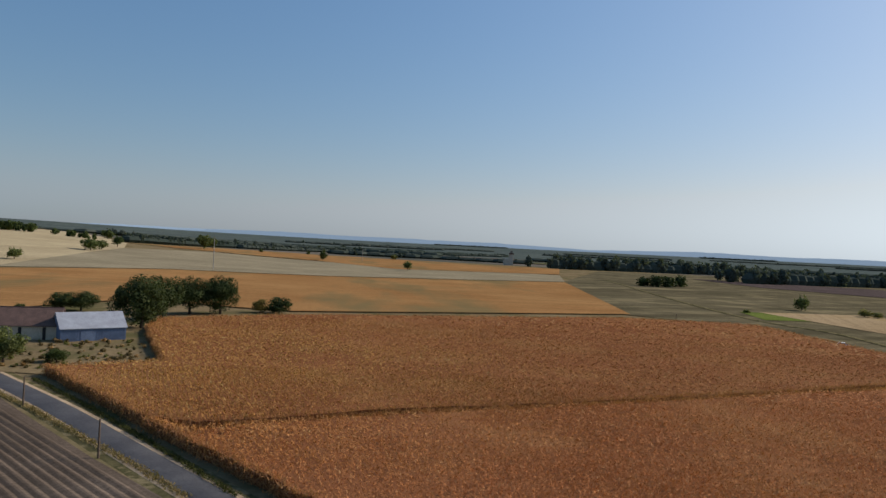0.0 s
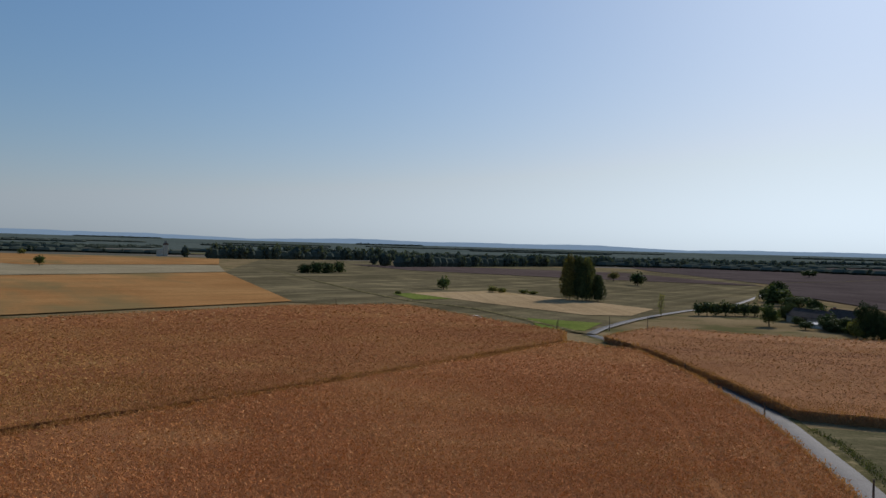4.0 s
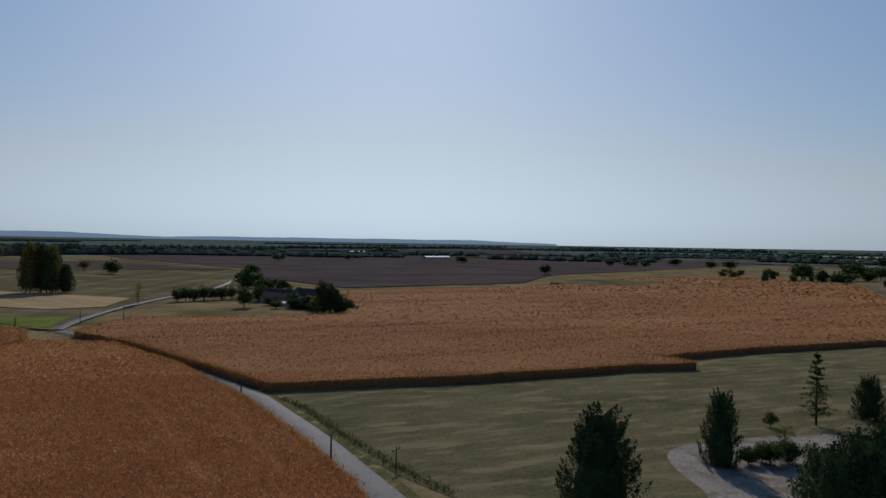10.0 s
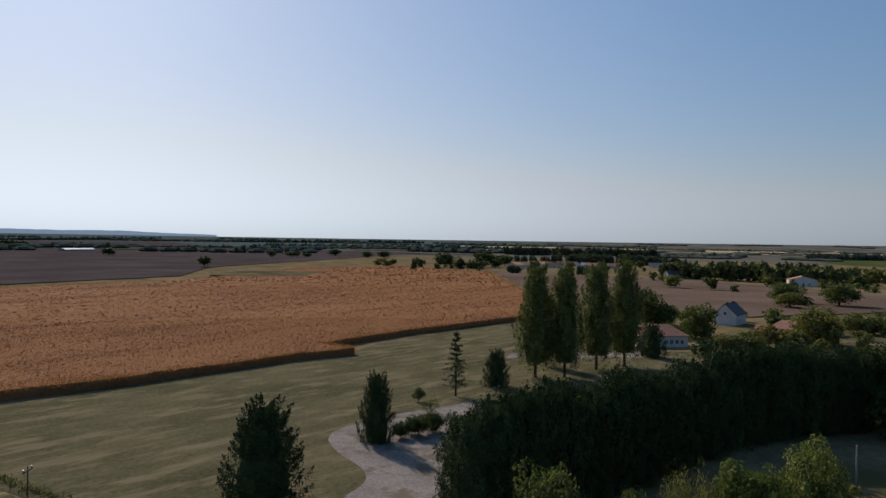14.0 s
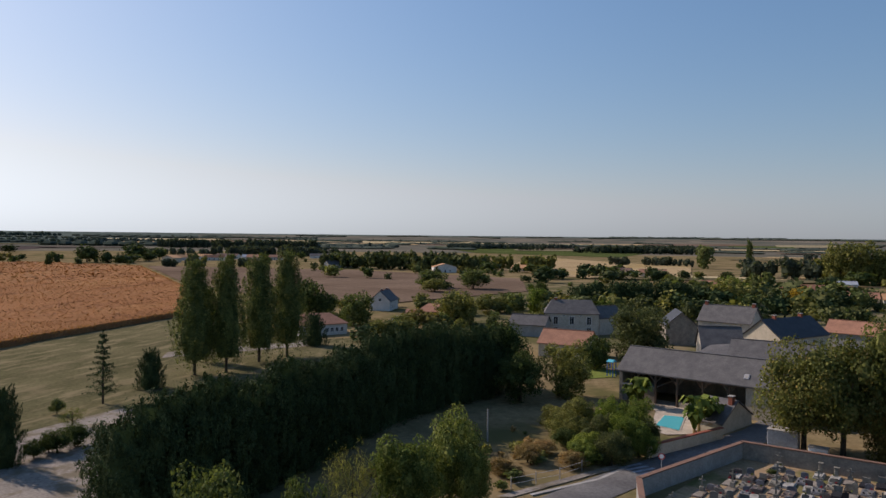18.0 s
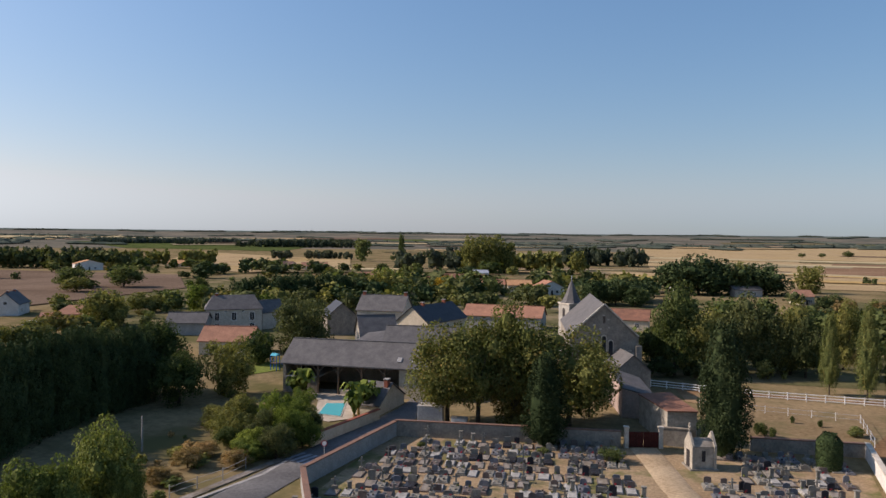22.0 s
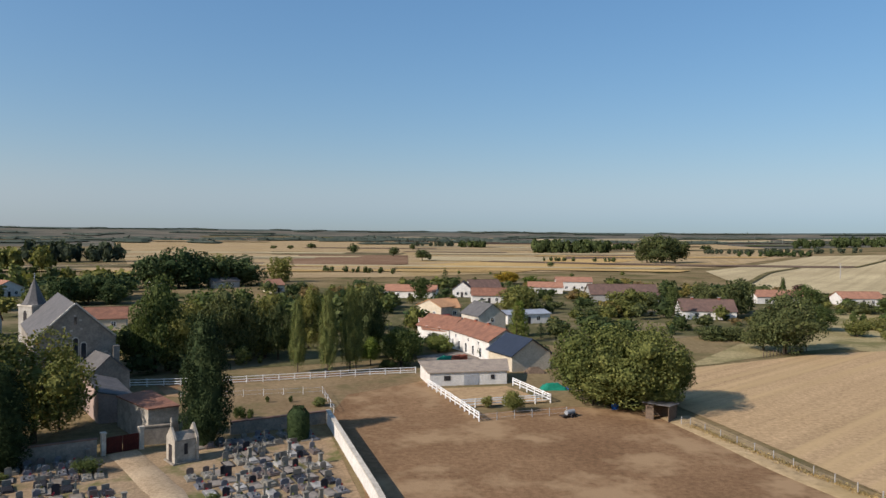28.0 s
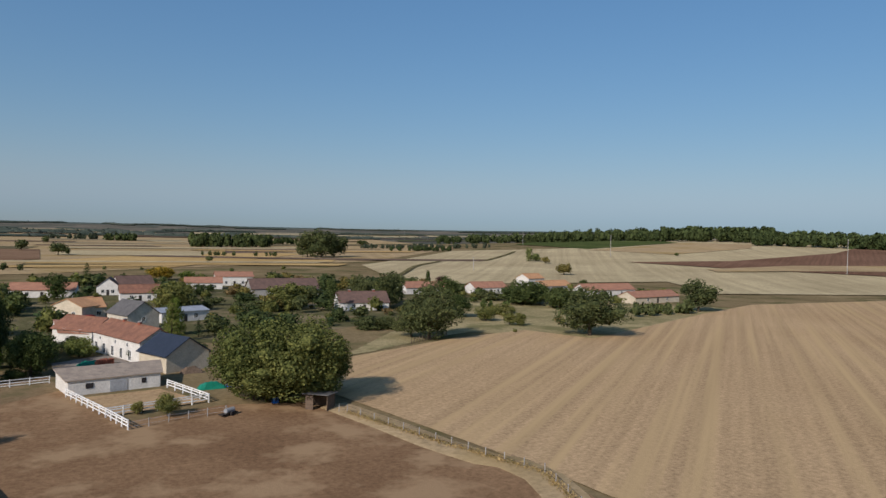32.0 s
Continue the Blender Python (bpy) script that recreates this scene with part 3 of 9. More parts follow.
strip("straw_verge", ((-41.7, -100.8), (-44.3, -86.4), (-45.6, -77.0), (-47.7, -68.9), (-49.9, -60.8), (-40.0, -28.0), (-60.0, 0.0)), 5.0, STUBBLE, 0.14, "pale dry grass strip along the field fence")

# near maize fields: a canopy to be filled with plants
# inner mass colour: darker than the leaves, shade between the plants painted in
MAIZESHADE = soil("shaded_maize_core", (0.21, 0.082, 0.034), (0.285, 0.120, 0.053), 0.02, 3.0, third=(0.28, 0.130, 0.056), third_scale=0.03, bump=0.6)


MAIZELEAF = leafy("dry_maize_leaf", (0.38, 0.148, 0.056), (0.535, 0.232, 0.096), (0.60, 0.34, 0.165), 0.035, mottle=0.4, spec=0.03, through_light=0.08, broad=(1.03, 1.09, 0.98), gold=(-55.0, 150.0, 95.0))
MAIZEPALE = leafy("pale_dry_maize_leaf", (0.340, 0.160, 0.071), (0.398, 0.198, 0.091), mottle=0.2, spec=0.03, through_light=0.1, broad=(0.9, 0.82, 0.8), streak=-40.0)
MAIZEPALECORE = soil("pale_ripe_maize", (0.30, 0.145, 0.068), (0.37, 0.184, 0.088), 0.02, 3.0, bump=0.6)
MAIZEEDGE = leafy("maize_stalk_leaf", (0.31, 0.148, 0.072), (0.44, 0.225, 0.112), mottle=0.4, spec=0.02, through_light=0.3)


def inside(px_, py_, corners):
    c = np.array(corners)
    res = np.zeros(len(px_), bool)
    j = len(c) - 1
    for i in range(len(c)):
        cross = ((c[i, 1] > py_) != (c[j, 1] > py_)) & (px_ < (c[j, 0] - c[i, 0]) * (py_ - c[i, 1]) / (c[j, 1] - c[i, 1] + 1e-12) + c[i, 0])
        res ^= cross
        j = i
    return res


def ragged(corners, cell=5.0, wobble=0.35, seed=1):
    """The outline of a field cut into short pieces that stray a little."""
    rg = random.Random(seed)
    res = []
    for (ax, ay), (bx, by) in zip(corners, list(corners[1:]) + [corners[0]]):
        L = math.hypot(bx - ax, by - ay)
        step_m = cell * max(1.0, math.hypot(ax + bx, ay + by) / 300)
        n = max(1, round(L / step_m))
        for k in range(n):
            w = rg.uniform(-wobble, wobble) if k else 0.0
            res.append((ax + (bx - ax) * k / n - (by - ay) / L * w, ay + (by - ay) * k / n + (bx - ax) / L * w))
    return tuple(res)


def maize(name, corners, tall, label, row_turn=-67.0, wheelings=(), leaf=MAIZELEAF, heart_mat=MAIZESHADE, hollow=None):
    """Standing maize: an inner mass whose darker colour paints in shade, and rows of dry leaves over it, thinner the
    farther off.
    """
    ob = new(name)
    corners = ragged(corners, seed=len(label))
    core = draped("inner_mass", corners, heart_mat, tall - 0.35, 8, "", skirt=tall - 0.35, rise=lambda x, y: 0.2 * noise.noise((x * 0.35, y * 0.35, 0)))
    core.parent = ob
    del core["kind"]
    c = np.array(corners)
    rg = np.random.default_rng(len(label))
    ca, sa = math.cos(radians(row_turn)), math.sin(radians(row_turn))
    lo, hi = c.min(0), c.max(0)
    quads = []
    for r0, r1, along, across, k, size in ((0, 90, 0.26, 0.75, 5, 0.27), (90, 140, 0.36, 0.75, 4, 0.34), (140, 230, 0.55, 0.75, 2, 0.50), (230, 420, 1.1, 1.1, 1, 1.05), (420, 900, 2.8, 2.8, 1, 2.5)):
        R = min(r1, np.hypot(c[:, 0], c[:, 1]).max() + 1)
        n_u, n_v = int(2 * R / along), int(2 * R / across)
        u, v = np.meshgrid(np.arange(n_u) * along - R, np.arange(n_v) * across - R)
        u, v = u.ravel() + rg.uniform(-0.3, 0.3, u.size) * along, v.ravel() + rg.normal(size=u.size) * (0.12 if r1 < 150 else 0.3) * across
        x, y = u * ca - v * sa, u * sa + v * ca
        d = np.hypot(x, y)
        ok = (d >= r0) & (d < r1) & (x > lo[0]) & (x < hi[0]) & (y > lo[1]) & (y < hi[1])
        x, y = x[ok], y[ok]
        ok = inside(x, y, corners)
        if hollow:
            ok &= ~inside(x, y, hollow)
        for a, b in wheelings:
            a, b = np.array(a), np.array(b)
            t = np.clip(((x - a[0]) * (b - a)[0] + (y - a[1]) * (b - a)[1]) / ((b - a) ** 2).sum(), 0, 1)
            ok &= np.hypot(x - a[0] - t * (b - a)[0], y - a[1] - t * (b - a)[1]) > 0.34
        x, y = x[ok], y[ok]
        if not len(x):
            continue
        x, y = np.repeat(x, k), np.repeat(y, k)
        n = len(x)
        wave = 0.25 * np.sin(x * 0.11 + 1.3 * np.sin(y * 0.05)) + 0.2 * np.sin(y * 0.17 + x * 0.06)
        z = terrain(x, y) + tall + wave * 0.5 + rg.uniform(-0.45, 0.12, n) * (1.0 if r1 < 150 else 0.55 if r1 < 300 else 0.2)
        p = np.stack([x + rg.normal(size=n) * 0.16, y + rg.normal(size=n) * 0.16, z], axis=1)
        out = np.stack([rg.normal(size=n), rg.normal(size=n), {90: 1.0, 140: 1.4, 230: 3.0}.get(r1, 4.5) + 0 * x], axis=1)
        quads.append(leaf_quads(p, out, size, 0.5 if r1 < 150 else 0.1, 0.38 if r1 < 150 else 0.6, 0.3 if r1 < 150 else 0.15))
    # leaves down the outer sides
    sides = []
    for i in range(len(c)):
        a, b = c[i], c[(i + 1) % len(c)]
        L = np.linalg.norm(b - a)
        mid = np.linalg.norm((a + b) / 2)
        n = int(L * (110 if mid < 190 else 24))
        s = rg.uniform(0, 1, n)[:, None]
        p2 = a + (b - a) * s + rg.normal(size=(n, 2)) * 0.42
        z = terrain(p2[:, 0], p2[:, 1]) + rg.uniform(0.05, 1.03, n) * tall
        sides.append(leaf_quads(np.column_stack([p2, z]), np.column_stack([rg.normal(size=(n, 2)), 0.5 + np.zeros(n)]), 0.34 if mid < 190 else 0.6, 0.6, 0.35, 0.3))
    quads_ob("leaves", np.concatenate(quads), leaf, ob)
    quads_ob("outer_stalks", np.concatenate(sides), MAIZEEDGE, ob)
    return tagged(ob, label, "maize field", kind="stuff")


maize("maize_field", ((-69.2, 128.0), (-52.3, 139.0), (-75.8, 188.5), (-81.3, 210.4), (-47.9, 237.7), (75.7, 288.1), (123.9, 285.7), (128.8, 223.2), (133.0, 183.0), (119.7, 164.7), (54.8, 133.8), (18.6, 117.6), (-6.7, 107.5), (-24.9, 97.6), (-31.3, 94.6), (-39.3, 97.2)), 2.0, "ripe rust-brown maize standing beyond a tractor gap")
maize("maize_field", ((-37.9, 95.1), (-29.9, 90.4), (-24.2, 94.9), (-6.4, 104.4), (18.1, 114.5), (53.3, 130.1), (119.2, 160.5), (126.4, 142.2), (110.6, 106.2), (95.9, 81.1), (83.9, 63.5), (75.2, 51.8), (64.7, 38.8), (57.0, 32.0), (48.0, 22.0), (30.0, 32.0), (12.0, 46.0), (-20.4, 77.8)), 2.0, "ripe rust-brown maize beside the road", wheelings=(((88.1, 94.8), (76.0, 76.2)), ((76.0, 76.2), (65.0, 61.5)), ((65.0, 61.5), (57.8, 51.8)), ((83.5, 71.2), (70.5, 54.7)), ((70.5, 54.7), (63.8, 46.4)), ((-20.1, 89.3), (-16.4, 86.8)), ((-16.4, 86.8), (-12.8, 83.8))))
HOLLOW = ((507.7, 141.1), (480.0, 110.0), (506.8, 78.0), (588.0, 64.6), (585.0, 104.8), (560.0, 155.0))
maize("maize_field", ((137.9, 169.3), (130.6, 141.0), (116.6, 108.6), (103.7, 78.7), (130.2, 49.6), (158.8, 23.8), (166.7, 13.1), (173.9, 22.0), (200.7, 2.8), (245.0, -37.9), (363.7, -57.5), (624.4, -65.1), (747.7, 17.4), (672.7, 95.0), (425.5, 138.7), (336.1, 204.7), (220.4, 134.1), (186.9, 163.1), (171.8, 185.8)), 2.0, "ripe orange maize with a stepped front edge by the lawn", row_turn=-42.0, leaf=MAIZEPALE, heart_mat=MAIZEPALECORE, wheelings=(((117.7, 86.3), (117.5, 76.0)), ((117.5, 76.0), (123.2, 65.9))), hollow=HOLLOW)
# raised olive sheet added in place of the maize's dark back edge
draped("weedy_hollow", HOLLOW, MEADOW, 1.75, 30, "olive patch standing in for the dark far edge of the maize")


def furrows():
    """Ploughed ridges running beside the lane."""
    a, b = Vector((*(-115.9, 160.4), 0)), Vector((*(-24.5, 74.5), 0))
    d = (b - a).normalized()
    side = Vector((-d.y, d.x, 0))
    if (a + side * 10).length > a.length:
        side = -side
    a, b = a - d * 30, b + d * 12
    verts, faces = [], []
    n = 70
    L = (b - a).length
    for k in range(34):
        off = 4.9 + 1.15 * k
        for i in range(n + 1):
            p = a + d * (L * i / n)
            for j, (w, h) in enumerate(((0.0, 0.0), (0.45, 0.15), (0.7, 0.13), (1.15, 0.0))):
                wob = 0.05 * noise.noise((i * 1.7, k * 3.1, j * 9.0))
                q = p + side * (off + w + wob)
                verts.append((q.x, q.y, ground_z(q.x, q.y) + 0.10 + h * (1 + 3 * wob)))
            if i:
                o = len(verts) - 8
                for j in range(3):
                    faces.append((o + j, o + j + 1, o + j + 5, o + j + 4))
    return tagged(mesh_ob("furrows", verts, faces, FURROW), "dark ploughed ridges beside the country lane", kind="structure")


furrows()


def weeds(name, pts, width, tall, leaf, label, per=40):
    """Rough grass and weeds along a line."""
    res = []
    rg = np.random.default_rng(len(pts) + 5)
    for a, b in zip(pts, pts[1:]):
        a, b = np.array(a), np.array(b)
        n = int(np.linalg.norm(b - a) * per)
        p = a + (b - a) * rg.uniform(0, 1, (n, 1)) + rg.normal(size=(n, 2)) * width * 0.4
        z = terrain(p[:, 0], p[:, 1]) + 0.08 + rg.uniform(0, 1, n) * tall
        res.append(leaf_quads(np.column_stack([p, z]), np.column_stack([rg.normal(size=(n, 2)), 0.6 + np.zeros(n)]), 0.26, 0.5, 0.5, 0.3))
    return tagged(quads_ob(name, np.concatenate(res), leaf), label, "weeds", kind="stuff")
weeds("ditch_weeds", ((99.7, 73.5), (96.3, 66.4), (85.9, 53.4), (80.1, 45.5), (75.5, 39.0), (72.5, 34.0), (69.9, 29.5)), 1.3, 0.25, leafy("ditch_grass_blade", (0.035, 0.045, 0.018), (0.10, 0.11, 0.045)), "dark weeds growing in the roadside ditch")
weeds("bank_grass", ((-70.7, 114.4), (-58.5, 104.2), (-43.3, 89.8), (-31.9, 79.3), (-24.0, 71.2)), 0.8, 0.3, leafy("bank_grass_blade", (0.12, 0.095, 0.045), (0.32, 0.25, 0.13)), "dry grass on the bank beside the lane", 60)
weeds("verge_weeds", ((-68.8, 123.7), (-51.9, 107.2), (-37.1, 91.8), (-25.6, 79.2), (-19.4, 72.5)), 0.7, 0.3, leafy("verge_weed_blade", (0.05, 0.055, 0.02), (0.15, 0.14, 0.055)), "weeds on the verge below the maize", 60)

# ---- trees and woods ----
BARK = plain("bark", (0.10, 0.075, 0.05), (0.05, 0.038, 0.028), 2.0, 0.95)
GREEN = leafy("leaf_green", (0.055, 0.073, 0.030), (0.168, 0.192, 0.074))
DEEP = leafy("leaf_deep_green", (0.036, 0.053, 0.021), (0.106, 0.134, 0.049))
OLIVE = leafy("leaf_olive", (0.077, 0.084, 0.029), (0.230, 0.226, 0.078))
BRIGHTLEAF = leafy("leaf_bright", (0.072, 0.108, 0.024), (0.215, 0.26, 0.062))
IVY = leafy("leaf_ivy", (0.055, 0.085, 0.022), (0.19, 0.235, 0.060))
LIGHTLEAF = leafy("leaf_grey_green", (0.067, 0.091, 0.028), (0.200, 0.230, 0.075))
AUTUMN = leafy("leaf_autumn", (0.082, 0.074, 0.026), (0.225, 0.185, 0.064))
CHESTNUT = leafy("leaf_chestnut", (0.066, 0.078, 0.028), (0.178, 0.186, 0.062), (0.20, 0.155, 0.056), 0.07, through_light=0.26)
GOLD = leafy("leaf_gold", (0.184, 0.129, 0.022), (0.478, 0.313, 0.055))
POPLARLEAF = leafy("leaf_poplar", (0.060, 0.080, 0.030), (0.165, 0.188, 0.070), (0.22, 0.215, 0.080), 0.05, through_light=0.24)
NEEDLE = leafy("conifer_needle", (0.030, 0.047, 0.023), (0.066, 0.094, 0.040), through_light=0.07)
# greyed for far woods, some distance haze put into the colour
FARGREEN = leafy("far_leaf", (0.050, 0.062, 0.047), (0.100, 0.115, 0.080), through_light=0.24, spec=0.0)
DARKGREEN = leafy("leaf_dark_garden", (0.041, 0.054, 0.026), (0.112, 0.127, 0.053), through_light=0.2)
# lightened towards blue-grey: the colour itself carries the distance haze
HAZEWOOD = leafy("far_wood", (0.068, 0.086, 0.076), (0.105, 0.124, 0.108), through_light=0.25, spec=0.0)
BARNLEAF = leafy("leaf_dark_barn", (0.028, 0.041, 0.019), (0.078, 0.102, 0.041), through_light=0.2)
CYPRESSLEAF = leafy("cypress_scale", (0.018, 0.030, 0.014), (0.046, 0.064, 0.029), through_light=0.05)
PURPLE = leafy("leaf_purple", (0.037, 0.015, 0.018), (0.110, 0.040, 0.046))
WALNUT = leafy("leaf_walnut", (0.054, 0.068, 0.025), (0.172, 0.186, 0.063))
DRYWEED = leafy("dry_weed", (0.10, 0.075, 0.036), (0.215, 0.155, 0.080))
STRAW = leafy("dead_bracken", (0.184, 0.120, 0.055), (0.405, 0.276, 0.138))

def core_quads(lobes, shrink=0.62, nu=7, nv=5):
    res = []
    for cx, cy, cz, rx, ry, rz in lobes:
        g = np.zeros((nv + 1, nu, 3))
        for j in range(nv + 1):
            th = math.pi * j / nv
            for i in range(nu):
                ph = 2 * math.pi * i / nu
                g[j, i] = (cx + shrink * rx * math.sin(th) * math.cos(ph), cy + shrink * ry * math.sin(th) * math.sin(ph), cz + shrink * rz * math.cos(th))
        for j in range(nv):
            for i in range(nu):
                res.append((g[j, i], g[j + 1, i], g[j + 1, (i + 1) % nu], g[j, (i + 1) % nu]))
    return np.array(res)


def lobe_cloud(lobes, n, size, up=0.0, flat=1.0, core=True, spread=0.65, inner=0.78):
    L = np.array(lobes, float)
    w = (L[:, 3] * L[:, 5])
    pick = RNG.choice(len(L), n, p=w / w.sum())
    dirs = unit(RNG.normal(size=(n, 3)))
    pts = L[pick, :3] + dirs * L[pick, 3:] * RNG.uniform(inner, 1.06, (n, 1))
    wob = np.sin(pts[:, [1, 2, 0]] * 2.3 + 1.7) * 0.16 + np.sin(pts[:, [2, 0, 1]] * 5.1) * 0.09
    pts = pts + wob
    q = leaf_quads(pts, dirs, size, up, flat, spread)
    if not core:
        return q
    heart = list(lobes[-1:]) + list(lobes[:-1:3] if n > 6000 else lobes[:-1:5] if n > 2000 else [])
    shrink = 0.55 if n > 2000 else 0.95
    if len(lobes) == 35:
        heart, shrink = list(lobes[:-1:2]) + [lobes[-1]], 0.93
    return np.concatenate([core_quads(heart, shrink, 6, 4), q])


def crown_lobes(kind):
    """Lobes of a crown 10 m high and 10 m wide, standing at z = 0."""
    r = RNG
    lobes = []
    if kind in ("round", "bush"):
        base = 0.03 if kind == "bush" else 0.08
        mid, half = 10 * (base + 1) / 2, 10 * (1 - base) / 2
        for i in range(30):
            th, ph = math.acos(r.uniform(-0.95, 1)), 2.4 * i + r.uniform(-0.4, 0.4)
            k, rr = r.uniform(0.48, 0.78), r.uniform(0.9, 2.0)
            lobes.append((5 * k * math.sin(th) * math.cos(ph), 5 * k * math.sin(th) * math.sin(ph), mid + half * k * math.cos(th), rr, rr, rr * 0.85 * half / 4))
        lobes.append((0, 0, mid, 3.0, 3.0, half * 0.7))
    elif kind == "oval":
        for i in range(24):
            z = 1.0 + 7.6 * (i + 0.5) / 24
            env = 4.9 * math.sin(math.pi * min(0.98, max(0.12, (z - 0.4) / 9.9))) ** 0.6
            ph, rr = 2.4 * i + r.uniform(-0.4, 0.4), r.uniform(0.9, 1.9)
            k = r.uniform(0.4, 0.82)
            lobes.append((env * k * math.cos(ph), env * k * math.sin(ph), z, rr, rr, rr * 0.75))
        lobes.append((0, 0, 5.2, 2.6, 2.6, 3.6))
    elif kind == "cypress":
        for i in range(34):
            z = 0.7 + 8.4 * (i + 0.5) / 34
            env = 4.9 * min(1, (z + 0.9) / 2.6) * (1 - max(0, (z - 3.0) / 7.4)) ** 0.75
            ph, rr = 2.4 * i, 1.9 * (0.4 + 0.6 * env / 4.9)
            k = 0.62
            lobes.append((env * k * math.cos(ph), env * k * math.sin(ph), z, rr, rr, 0.75))
        lobes.append((0, 0, 4.3, 2.2, 2.2, 3.8))
    return lobes


def squat(q, wide, high):
    """Leaves drawn wider and lower, for crowns that are stretched upwards."""
    c = q.mean(1, keepdims=True)
    return c + (q - c) * np.where((np.abs(q - c).max((1, 2)) > 1.0)[:, None, None], 1.0, np.array([wide, wide, high]))


def plumes(envelope, count, per, length, girth, size, low=0.2, lean=0.6):
    """Upward feathery sprays over a conifer's outline; envelope(z) is its radius in a crown 10 m high."""
    pts, out = [], []
    for i in range(count):
        z = low + (9.3 - low) * ((i + RNG.uniform(0, 1)) / count) ** 0.92
        ph, rad = 2.4 * i + RNG.uniform(-0.5, 0.5), envelope(z)
        rad *= RNG.uniform(0.8, 1.08)
        c, sn = math.cos(ph), math.sin(ph)
        k = RNG.uniform(0.6, 0.86)
        base = np.array([c * rad * k, sn * rad * k, z - length * 0.35])
        way = unit(np.array([c * lean * min(1, rad / 2 + 0.15), sn * lean * min(1, rad / 2 + 0.15), 1.0]))
        ln = length * RNG.uniform(0.7, 1.25)
        t = RNG.uniform(0, 1, per) ** 0.8
        side = RNG.normal(size=(per, 3)) * girth * (1.02 - t)[:, None] * 0.55
        pts.append(base + way * (t * ln)[:, None] + side)
        out.append(unit(side + np.array([c, sn, 0.25]) * girth * 0.7))
    return leaf_quads(np.concatenate(pts), np.concatenate(out), size, 0.45, 0.7, 0.4)


def heart(envelope, shrink, foot=0.1):
    """Dark inside of a conifer: stacked rings."""
    g = [[(shrink * envelope(z) * math.cos(k * math.pi / 5), shrink * envelope(z) * math.sin(k * math.pi / 5), z) for k in range(10)] for z in (foot, 1.6, 3.0, 4.5, 6.0, 7.3, 8.4, 9.2)]
    return np.array([(a[k], a[(k + 1) % 10], b[(k + 1) % 10], b[k]) for a, b in zip(g, g[1:]) for k in range(10)])


def tiers(n, size):
    """Whorls of boughs with gaps between them."""
    pts, out = [], []
    boughs = [(0.9 + 8.6 * (i + 0.5) / 11 + RNG.uniform(-0.2, 0.2), 2 * math.pi * k / 6 + i * 0.7 + RNG.uniform(-0.3, 0.3)) for i in range(11) for k in range(6)]
    per = n // len(boughs)
    for z, ph in boughs:
        reach = 5.0 * (1 - z / 10.4) ** 0.8 * RNG.uniform(0.65, 1.08)
        t = RNG.uniform(0.08, 1, per)
        w = RNG.normal(size=per) * 0.16 * reach * (1.1 - t) + RNG.normal(size=per) * 0.1
        c, sn = math.cos(ph), math.sin(ph)
        pts.append(np.stack([reach * t * c - w * sn, reach * t * sn + w * c, z + 0.12 * reach * np.sin(t * 2.2) + RNG.normal(size=per) * 0.09], axis=1))
        out.append(np.tile((c * 0.35, sn * 0.35, 1.0), (per, 1)))
    top = np.stack([RNG.normal(size=per) * 0.12, RNG.normal(size=per) * 0.12, RNG.uniform(8.8, 10.0, per)], axis=1)
    return leaf_quads(np.concatenate(pts + [top]), np.concatenate(out + [np.tile((0, 0, 1.0), (per, 1))]), size, 0.2, 0.5, 0.5)


def cypress_outline(z):
    return 4.8 * min(1, (z + 2.4) / 3.2) * (1 - max(0, (z - 2.2) / 8.0)) ** 0.72


def column_outline(z):
    return 4.8 * min(1, (z + 1.2) / 3.0) * (1 - max(0, (z - 4.2) / 6.2)) ** 0.52


def hedge_outline(z):
    return 4.8 * (1 - max(0, (z - 6.2) / 4.6)) ** 0.6


def poplar_outline(z):
    return 4.5 * min(1, 0.4 + z / 5.5) * (1 - max(0, (z - 3.6) / 6.5)) ** 0.75


def column_lobes(n):
    """Many small bulges over a pointed column."""
    res = []
    for i in range(n):
        z = 0.5 + 8.9 * (i + 0.5) / n
        env, ph, rr = column_outline(z), 2.4 * i + RNG.uniform(-0.5, 0.5), RNG.uniform(0.9, 1.7)
        rr *= 0.35 + 0.65 * env / 4.8
        k = env - rr * 0.85
        res.append((k * math.cos(ph), k * math.sin(ph), z, rr, rr, RNG.uniform(0.35, 0.6)))
    return res + [(0, 0, 4.2, 2.6, 2.6, 3.6)]


